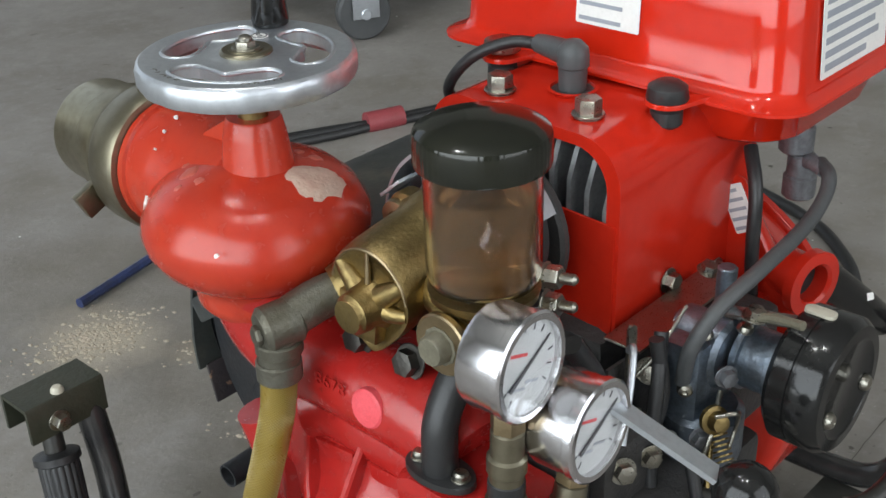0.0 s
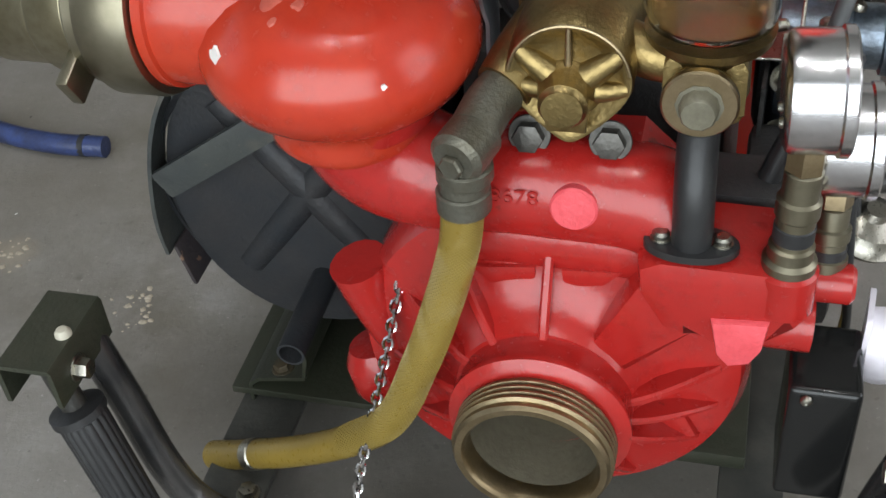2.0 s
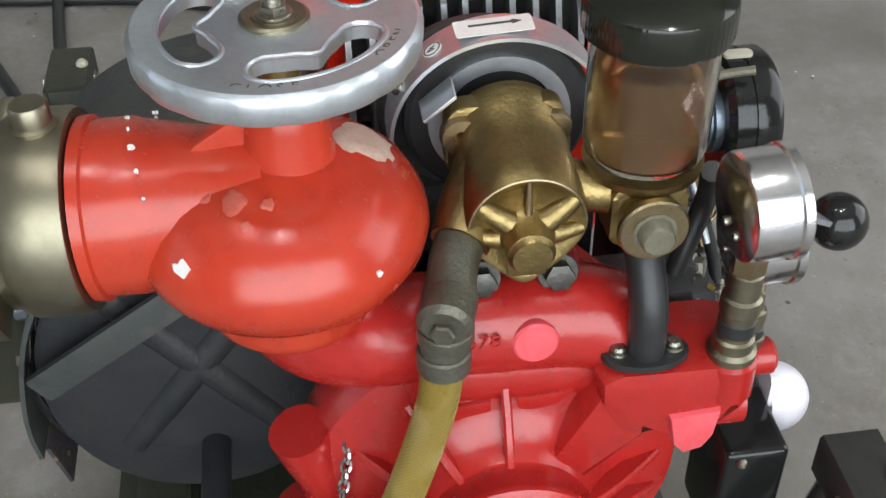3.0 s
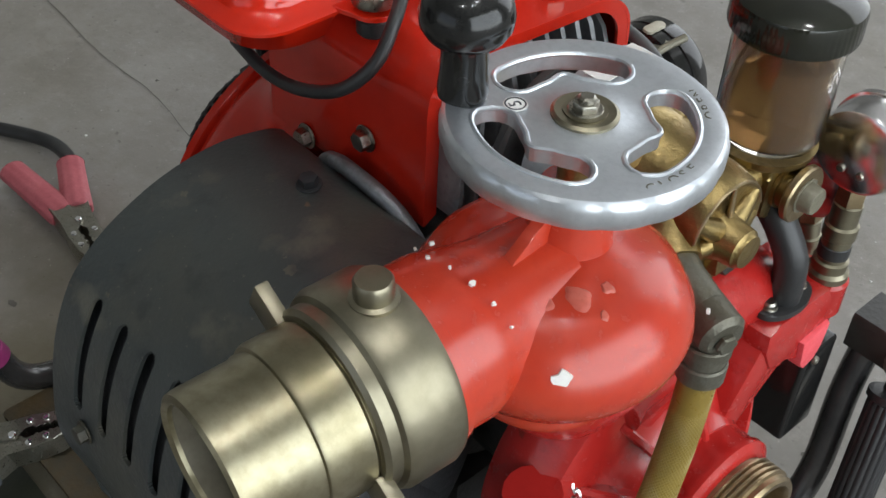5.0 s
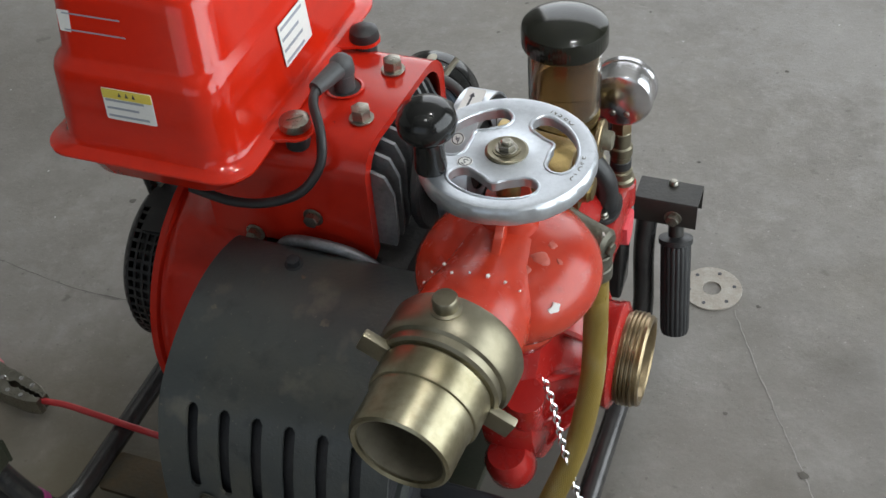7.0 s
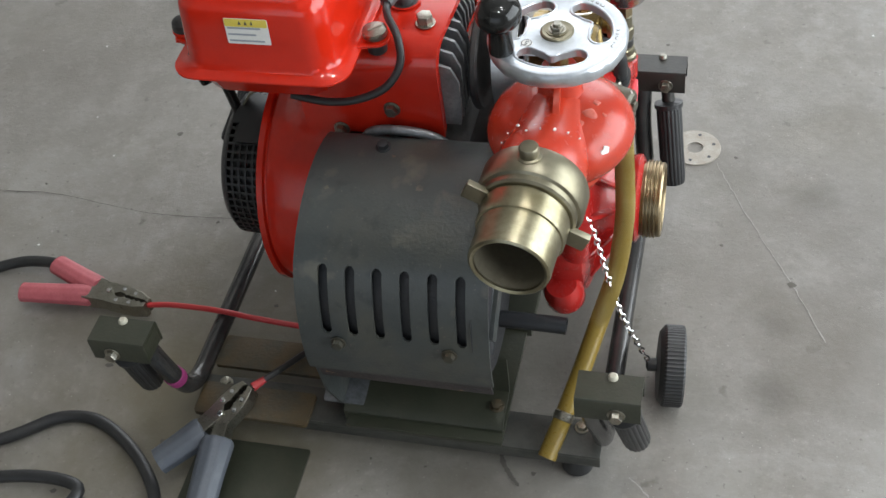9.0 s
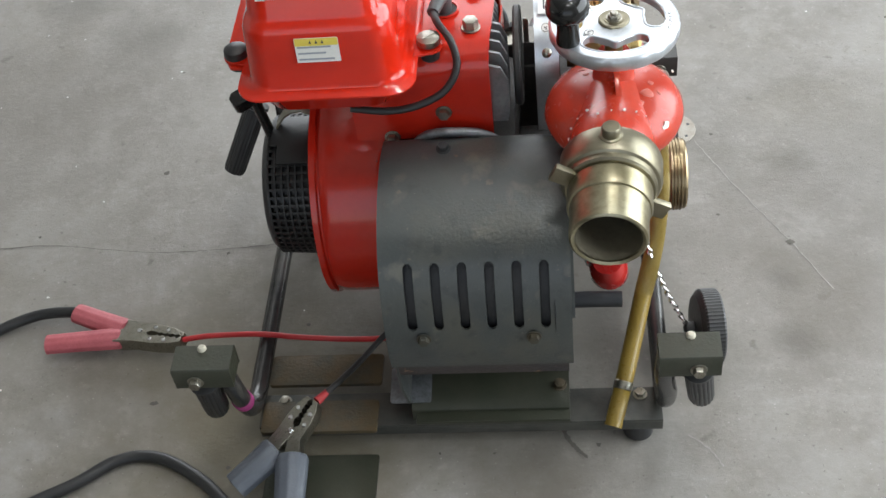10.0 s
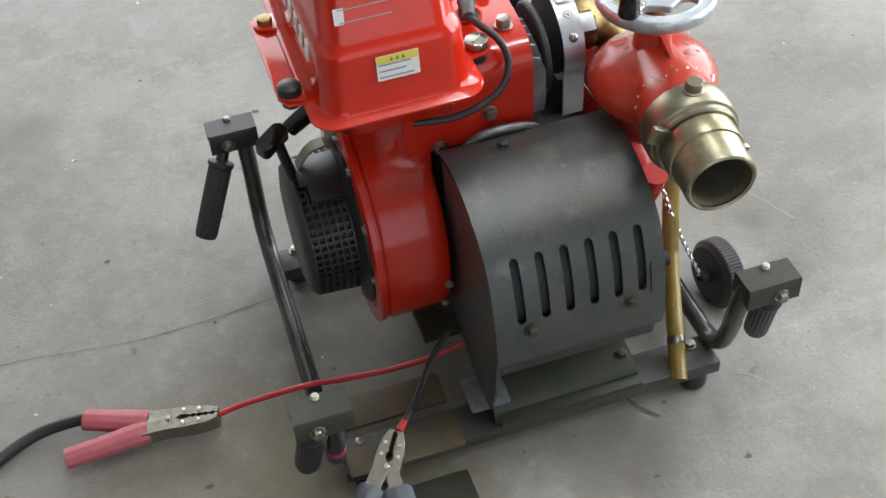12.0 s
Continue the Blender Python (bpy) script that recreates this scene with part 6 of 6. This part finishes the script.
part("heat_plate", slab(bmesh.new(), [(-0.055, -0.035), (0.05, -0.035), (0.05, 0.028), (0.02, 0.036), (-0.055, 0.010)], to((0.30, 0.386, 0.275), (0.05, 1, 0)) @ Matrix.Rotation(math.pi, 4, "Z"), 0, 0.002), IRON, pump, "grimy black heat plate behind the carburettor")
part("throttle_arm", tube(bmesh.new(), [(0.33, 0.43, 0.235), (0.30, 0.47, 0.225), (0.25, 0.50, 0.215), (0.21, 0.51, 0.23)], 0.006, 12), FRAME, pump, "black bent control arm")
# switch box with its white bulb
bm = block(bmesh.new(), (0.437, 0.429, 0.168), (0.05, 0.036, 0.082), 0.004, None, 3)
box = part("switch_box", bm, PLASTIC, pump, "glossy black plastic switch box")
screw(box, (0.4622, 0.420, 0.203), X, 0.0032)
bm = slab(bmesh.new(), rounded(0.03, 0.06, 0.004), to((0.412, 0.4475, 0.196), (0.1, 1, 0)), 0, 0.003, 0.001)
part("bulb_holder", bm, WHITE, box, "white plastic holder")
part("white_bulb", lathe(bmesh.new(), [(0.0195, 0)] + [(0.0205 * math.cos(radians(t)), 0.006 + 0.0205 * math.sin(radians(t))) for t in range(0, 90, 10)] + [(0, 0.0265)], to((0.412, 0.4500, 0.198), (0.1, 1, 0)), 36), WHITE, box, "white dome-shaped bulb")

# chain and the suction cap it holds
CHAIN = [(0.410, 0.205, 0.258), (0.421, 0.208, 0.252), (0.438, 0.2105, 0.244), (0.4505, 0.2065, 0.221), (0.460, 0.200, 0.190), (0.4685, 0.1935, 0.160), (0.486, 0.183, 0.110), (0.513, 0.179, 0.048)]
line = spline(CHAIN, 40)
pts, gap = [line[0]], 0.0056
for p in line:
    if (p - pts[-1]).length >= gap:
        pts.append(p)


def link_mesh():
    bm = bmesh.new()
    n, k = 10, 5
    rows = []
    for i in range(n):
        a = 2 * math.pi * i / n
        c = Vector((0.0026 * math.cos(a), 0, 0.0042 * math.sin(a)))
        d = Vector((math.cos(a), 0, math.sin(a)))
        rows.append([bm.verts.new(c + 0.0011 * (math.cos(2 * math.pi * j / k) * d + math.sin(2 * math.pi * j / k) * Vector((0, 1, 0)))) for j in range(k)])
    for i in range(n):
        for j in range(k):
            bm.faces.new((rows[i][j], rows[(i + 1) % n][j], rows[(i + 1) % n][(j + 1) % k], rows[i][(j + 1) % k]))
    return shell("chain_link", bm, CHROME)


LINK = link_mesh()
chain = part("chain_anchor", lathe(bmesh.new(), ring_of(0.003, 0.005, -0.001, 0.001, 0.0003), to(pts[0], (1, 0, 0.4)), 20), STEEL, pump, "bright steel chain holding the cap")
for i in range(len(pts) - 1):
    ob = new("chain_link", LINK)
    ob.parent = chain
    ob.matrix_basis = to((pts[i] + pts[i + 1]) / 2, pts[i + 1] - pts[i], 45 + 90 * (i % 2))
CW = Vector((1, 0.10, -0.06))
knurl2 = lambda a: 1 + 0.010 * math.cos(64 * a)
CM = to((0.518, 0.180, 0.0445), CW) @ Matrix.Diagonal((0.93, 0.93, 1.1, 1))
bm = lathe(bmesh.new(), [(0.0, 0.004), (0.014, 0.002), (0.040, 0.004), (0.046, 0.008)], CM, 48)
lathe(bm, [(0.046, 0.008), (0.0475, 0.010), (0.0475, 0.026), (0.046, 0.028), (0.041, 0.028), (0.040, 0.012), (0.0, 0.012)], CM, 192, knurl2)
lathe(bm, [(0.004, -0.008), (0.008, -0.006), (0.008, 0.004)], CM, 20)
part("suction_cap", bm, RUBBER, pump, "black knurled plastic suction cap on a chain", 30)

# ---- things on the floor ----


def clip_grip(m, length, r):
    bm = bmesh.new()
    flute = lambda a: 1 - 0.06 * (0.5 + 0.5 * math.cos(10 * a))
    lathe(bm, [(0, 0), (r * 0.5, 0), (r * 0.9, 0.002), (r, 0.006), (r * 0.92, length * 0.5), (r * 0.88, length)], m @ Matrix.Diagonal((1, 0.8, 1, 1)), 40, flute)
    lathe(bm, [(r * 0.88, length), (r * 0.5, length + 0.001), (r * 0.5, length - 0.02), (0, length - 0.02)], m @ Matrix.Diagonal((1, 0.8, 1, 1)), 30)
    return bm


def battery_clip(name, jaw, pivot, end_a, end_b, mat, label, grip_label, girth=0.0155):
    """A spring clip: two jaws meeting at a pivot, two sleeved grips."""
    jaw, pivot, end_a, end_b = map(Vector, (jaw, pivot, end_a, end_b))
    c = thing(name, (pivot.x, pivot.y, 0), label, "battery clip", "jumper clips")
    ax = (jaw - pivot).normalized()
    reach = (jaw - pivot).length
    side = (end_a - end_b) - ax * (end_a - end_b).dot(ax)
    side.normalize()
    up = ax.cross(side)
    up = -up if up.z < 0 else up
    lie = Matrix(((ax.x, side.x, up.x, pivot.x), (ax.y, side.y, up.y, pivot.y), (ax.z, side.z, up.z, pivot.z), (0, 0, 0, 1)))
    flat_of = lie.inverted()
    for end, s in ((end_a, 1), (end_b, -1)):
        way = (end - pivot).normalized()
        start = pivot + way * 0.024
        part("grip", clip_grip(to(start, way), (end - start).length, girth), mat, c, grip_label)
        q = flat_of @ (start + way * 0.010)
        p = Vector((-(flat_of @ (pivot + way)).y, (flat_of @ (pivot + way)).x)).normalized() * s
        p = p if p.y * s > 0 else -p
        teeth = []
        for k in range(5):
            u = reach * (0.94 - 0.13 * k)
            teeth += [(u, s * 0.0010), (u - reach * 0.055, s * 0.0046)]
        outline = [(q.x + p.x * 0.011, q.y + p.y * 0.011), (-0.004, s * 0.0145), (reach * 0.35, s * 0.0150), (reach * 0.75, s * 0.0125), (reach, s * 0.0075), (reach, s * 0.0010), *teeth,
                   (reach * 0.22, s * 0.0050), (0.002, -s * 0.0040), (q.x - p.x * 0.008, q.y - p.y * 0.008)]
        half = 0.0100 if s > 0 else 0.0084
        part("jaw", slab(bmesh.new(), outline if s > 0 else outline[::-1], lie, -half, half, 0.0008), STEEL, c, "zinc-plated toothed jaw", 16)
        for u, v in ((0.30, 0.0095), (0.62, 0.0080)):
            part("rivet", lathe(bmesh.new(), [(0, 0), (0.0030, 0), (0.0026, 0.0012), (0, 0.0016)], lie @ Matrix.Translation((reach * u, s * v, half)), 14), CHROME, c)
    part("pivot_pin", lathe(bmesh.new(), disc_of(0.0032, -0.0125, 0.0125, 0.0006), to(pivot, up), 16), CHROME, c)
    bm = bmesh.new()
    for k in range(4):
        lathe(bm, ring_of(0.0045, 0.006, -0.006 + 0.004 * k - 0.0008, -0.006 + 0.004 * k + 0.0008, 0.0003), to(pivot - ax * 0.012, up), 18)
    part("spring", bm, RUSTY, c)
    return c


battery_clip("red_battery_clip", (-0.094, 0.196, 0.026), (-0.150, 0.208, 0.024), (-0.272, 0.202, 0.020), (-0.245, 0.250, 0.022), RED_GRIP,
             "red-sleeved zinc jumper clip lying on the concrete", "dusty red ribbed sleeve")
battery_clip("black_battery_clip", (0.090, 0.074, 0.062), (0.068, 0.040, 0.050), (0.006, -0.014, 0.030), (0.070, -0.056, 0.028), BLUE_GRIP,
             "blue-black sleeved zinc jumper clip by the frame", "blue-black ribbed sleeve", 0.019)


def cable(name, pts, r, mat, label, cat="cable"):
    return tagged(new(name, shell(name, tube(bmesh.new(), pts, r, 14, 10), mat)), label, cat)


cable("battery_cable", [(-0.60, -0.42, 0.008), (-0.53, -0.20, 0.008), (-0.50, 0.00, 0.008), (-0.455, 0.13, 0.008), (-0.395, 0.203, 0.008), (-0.345, 0.240, 0.009), (-0.30, 0.258, 0.012), (-0.252, 0.254, 0.020), (-0.238, 0.246, 0.022)], 0.0072, RUBBER, "thick black jumper cable on the concrete floor")
cable("battery_cable", [(-0.55, -0.09, 0.0075), (-0.34, -0.06, 0.0075), (-0.205, -0.002, 0.0075), (-0.148, 0.036, 0.0075), (-0.100, 0.040, 0.0075), (-0.05, 0.014, 0.0075), (-0.012, -0.020, 0.0075), (0.010, -0.055, 0.0075), (0.012, -0.10, 0.0075), (-0.03, -0.14, 0.0075), (-0.10, -0.115, 0.0075), (-0.08, -0.052, 0.0165), (-0.18, -0.055, 0.0165), (-0.30, -0.11, 0.0075), (-0.5, -0.2, 0.0075)], 0.0072, RUBBER, "looped black jumper cable on the concrete floor")
cable("starter_wire_red", [(-0.096, 0.197, 0.028), (-0.06, 0.192, 0.040), (-0.01, 0.180, 0.056), (0.022, 0.176, 0.0592), (0.05, 0.182, 0.046), (0.11, 0.186, 0.034), (0.16, 0.170, 0.054), (0.200, 0.168, 0.066)], 0.0034, RED_WIRE, "thin red starter wire crossing the frame tube", "wire")
cable("starter_wire_black", [(0.096, 0.080, 0.062), (0.115, 0.10, 0.064), (0.135, 0.13, 0.060), (0.155, 0.16, 0.060), (0.185, 0.185, 0.075)], 0.0036, RUBBER, "thin black starter wire by the muffler", "wire")
part("wire_tape", tube(bmesh.new(), [(0.092, 0.075, 0.062), (0.100, 0.084, 0.0625), (0.106, 0.0905, 0.063)], lambda s: 0.0052 - 0.002 * s, 12), RED_WIRE, bpy.data.objects["starter_wire_black"], "red insulation tape")
bpy.data.objects["wire_tape"].matrix_parent_inverse = Matrix()
cable("taped_cable", [(-0.02, -0.47, 0.010), (0.022, -0.396, 0.010), (0.05, -0.34, 0.010), (0.064, -0.27, 0.010), (0.063, -0.21, 0.010)], 0.0105, BLUE_TAPE, "cable wrapped in worn blue tape")
for i, (p, q) in enumerate((((0.014, -0.41, 0.010), (0.030, -0.382, 0.010)), ((0.0635, -0.235, 0.010), (0.0637, -0.229, 0.010)))):
    part("tape_ring", tube(bmesh.new(), [p, ((p[0] + q[0]) / 2, (p[1] + q[1]) / 2, 0.010), q], 0.0112, 14), TAPE_RED if i == 0 else RUBBER, bpy.data.objects["taped_cable"])
strap_bm = bmesh.new()
tube(strap_bm, [(0.24, -0.40, 0.008), (0.15, -0.418, 0.010), (0.06, -0.424, 0.022), (0.0, -0.42, 0.024), (-0.05, -0.40, 0.012)], 0.006, 8)
tagged(new("blue_strap", shell("blue_strap", strap_bm, BLUE_TAPE)), "narrow blue webbing strap lying on the floor", "strap")
for dy, r in ((0.0, 0.0075), (0.016, 0.0065), (-0.014, 0.006)):
    cable("power_cable", [(-0.08, -0.64 + dy, r), (-0.253, -0.562 + dy, r), (-0.335, -0.526 + dy * 0.6, r), (-0.396, -0.503 + dy * 0.6, r), (-0.56, -0.45 + dy, r), (-0.8, -0.42 + dy * 2.5, r), (-1.3, -0.45 + dy * 4, r)], r, RUBBER, "black power cable lying on the floor")
tp = tagged(new("tape_wrap", shell("tape_wrap", tube(bmesh.new(), [(-0.335, -0.526, 0.010), (-0.362, -0.515, 0.010), (-0.390, -0.505, 0.010)], 0.0165, 14), TAPE_RED)), "faded red tape wrapped round the floor cables", "tape")

# dark trolley on casters, far behind
trolley = thing("trolley", (-1.07, -1.17, 0), "dark steel trolley on grey rubber casters, standing in shade", "trolley")
part("deck", block(bmesh.new(), (-1.05, -1.15, 0.15), (0.86, 0.62, 0.05), 0.006), FRAME, trolley)
part("cabinet", block(bmesh.new(), (-1.05, -1.15, 0.5), (0.8, 0.57, 0.66), 0.01), FRAME, trolley)
for x, y in ((-0.64, -0.84), (-1.4, -0.92), (-1.4, -1.38), (-0.7, -1.38)):
    m = to((x, y, 0.05), (0.5, 1, 0))
    w = part("caster_wheel", lathe(bmesh.new(), [(0, -0.014), (0.03, -0.014), (0.046, -0.013), (0.05, -0.008), (0.05, 0.008), (0.046, 0.013), (0.03, 0.014), (0, 0.014)], m, 36), GREY_HOSE, trolley, "grey rubber caster wheel")
    bm = bmesh.new()
    for s in (-1, 1):
        c = m @ Vector((0, 0, s * 0.02))
        block(bm, (c.x, c.y, 0.085), (0.05, 0.003, 0.085), 0.001, Matrix.Rotation(math.atan2(1, 0.5) - math.pi / 2, 4, "Z"))
    block(bm, (x, y, 0.123), (0.07, 0.07, 0.006), 0.001)
    lathe(bm, disc_of(0.01, -0.024, 0.024), m, 18)
    part("caster_fork", bm, ALU, w, "bright steel fork")

DIRTY = material("dirty_pale_steel", (0.40, 0.37, 0.33), 0.55, 0.3, (0.30, 0.26, 0.21), 0.8, 60, 0.3, 260)
# holed steel disc let into the floor
dk = thing("steel_disc", (0.5305, 0.575, 0), "pale round steel disc with a centre hole on the floor", "disc")
part("plate", lathe(bmesh.new(), [(0.010, 0.0003), (0.0325, 0.0003), (0.0335, 0.001), (0.0330, 0.0022), (0.0105, 0.0022), (0.010, 0.0003)], to((0.5305, 0.575, 0.0)), 48), DIRTY, dk)
for i in range(6):
    a = radians(60 * i + 20)
    part("hole_mark", lathe(bmesh.new(), [(0, 0), (0.0022, 0), (0.0022, 0.0003), (0, 0.0003)], to((0.5305 + 0.025 * math.cos(a), 0.575 + 0.025 * math.sin(a), 0.0022)), 14), INK, dk)
gp = slab(bmesh.new(), rounded(0.128, 0.12, 0.003), to((0.094, -0.018, 0)), 0.0004, 0.003, 0.0006)
tagged(new("green_plate", shell("green_plate", gp, OLIVE)), "thin dark green steel plate lying on the floor", "plate")

# a hairline crack, an old chalk line, chips and dark spots on the concrete
rnd = random.Random(7)


def ribbon(name, pts, w, mat, label):
    bm = bmesh.new()
    line = spline(pts, 10)
    line = [p + Vector((rnd.uniform(-1, 1) * 0.0008, rnd.uniform(-1, 1) * 0.0008, 0)) for p in line]
    rows = []
    for i, p in enumerate(line):
        d = (line[min(i + 1, len(line) - 1)] - line[max(i - 1, 0)]).normalized()
        s = Vector((-d.y, d.x, 0)) * w * rnd.uniform(0.4, 1.2)
        rows.append((bm.verts.new(p + s), bm.verts.new(p - s)))
    for a, b in zip(rows, rows[1:]):
        bm.faces.new((a[0], a[1], b[1], b[0]))
    tagged(new(name, shell(name, bm, mat)), label, "floor mark", kind="structure")


DARK = material("dark_floor_grime", (0.085, 0.078, 0.068), 0.8, 0, (0.13, 0.12, 0.10), 0.6, 30, 0.2, 200)
PALE = material("pale_floor_scuff", (0.30, 0.285, 0.265), 0.75, 0, (0.34, 0.32, 0.30), 0.7, 80, 0.2, 200)
ribbon("floor_crack", [(-0.9, 0.43, 0.0012), (-0.466, 0.391, 0.0012), (-0.329, 0.392, 0.0012), (-0.175, 0.372, 0.0012), (-0.05, 0.376, 0.0012), (0.08, 0.39, 0.0012)], 0.0007, DARK, "hairline crack in the concrete")
ribbon("floor_scuff", [(0.56, 0.55, 0.0005), (0.588, 0.491, 0.0005), (0.63, 0.41, 0.0005), (0.666, 0.343, 0.0005), (0.70, 0.27, 0.0005)], 0.0007, PALE, "pale scraped line on the concrete")
ribbon("floor_scuff", [(0.505, 0.062, 0.0005), (0.525, 0.045, 0.0005), (0.54, 0.02, 0.0005)], 0.0009, PALE, "pale scraped line on the concrete")


def spots(name, n, rmin, rmax, mat, label, area_box, flatness):
    bm = bmesh.new()
    for _ in range(n):
        x, y = rnd.uniform(area_box[0], area_box[2]), rnd.uniform(area_box[1], area_box[3])
        r = rnd.uniform(rmin, rmax) * rnd.uniform(0.5, 1)
        k = 7
        a0 = rnd.uniform(0, 6)
        ring = [bm.verts.new((x + r * rnd.uniform(0.5, 1.2) * math.cos(a0 + 2 * math.pi * i / k), y + r * rnd.uniform(0.4, 1.1) * math.sin(a0 + 2 * math.pi * i / k), 0.0006)) for i in range(k)]
        top = bm.verts.new((x, y, 0.0008 + flatness * r))
        for i in range(k):
            bm.faces.new((ring[i], ring[(i + 1) % k], top))
    tagged(new(name, shell(name, bm, mat)), label, "floor debris", kind="stuff")


spots("floor_flecks", 130, 0.001, 0.0035, PAPER, "tiny white flecks of grit on the concrete", (-1.3, -0.9, 1.3, 1.6), 0.3)
spots("floor_spots", 150, 0.002, 0.007, DARK, "small dark spots on the concrete", (-1.3, -0.9, 1.3, 1.6), 0.02)
ribbon("oil_drip", [(0.366, 0.075, 0.0012), (0.371, 0.060, 0.0012), (0.382, 0.045, 0.0012), (0.392, 0.034, 0.0012)], 0.003, DARK, "dark wet drip mark on the concrete")


def sand(cx, cy, n, spread, seed):
    r2 = random.Random(seed)
    bm = bmesh.new()
    for _ in range(n):
        x, y = r2.gauss(cx, spread), r2.gauss(cy, spread * 0.7)
        r = r2.uniform(0.0008, 0.0038)
        ring = [bm.verts.new((x + r * r2.uniform(0.6, 1.2) * math.cos(2 * math.pi * i / 6), y + r * r2.uniform(0.6, 1.2) * math.sin(2 * math.pi * i / 6), 0.0003)) for i in range(6)]
        top = bm.verts.new((x, y, 0.0006 + r * 0.3))
        for i in range(6):
            bm.faces.new((ring[i], ring[(i + 1) % 6], top))
    tagged(new("crumbled_concrete", shell("crumbled_concrete", bm, SANDY)), "patch of crumbled sandy concrete", "floor debris", kind="stuff")


SANDY = material("crumbled_concrete_sand", (0.50, 0.43, 0.34), 0.85, 0, (0.33, 0.28, 0.21), 0.8, 60, 0.4, 200)
sand(0.268, -0.335, 420, 0.034, 1)
sand(0.215, -0.23, 26, 0.014, 2)
sand(0.262, -0.09, 30, 0.016, 3)
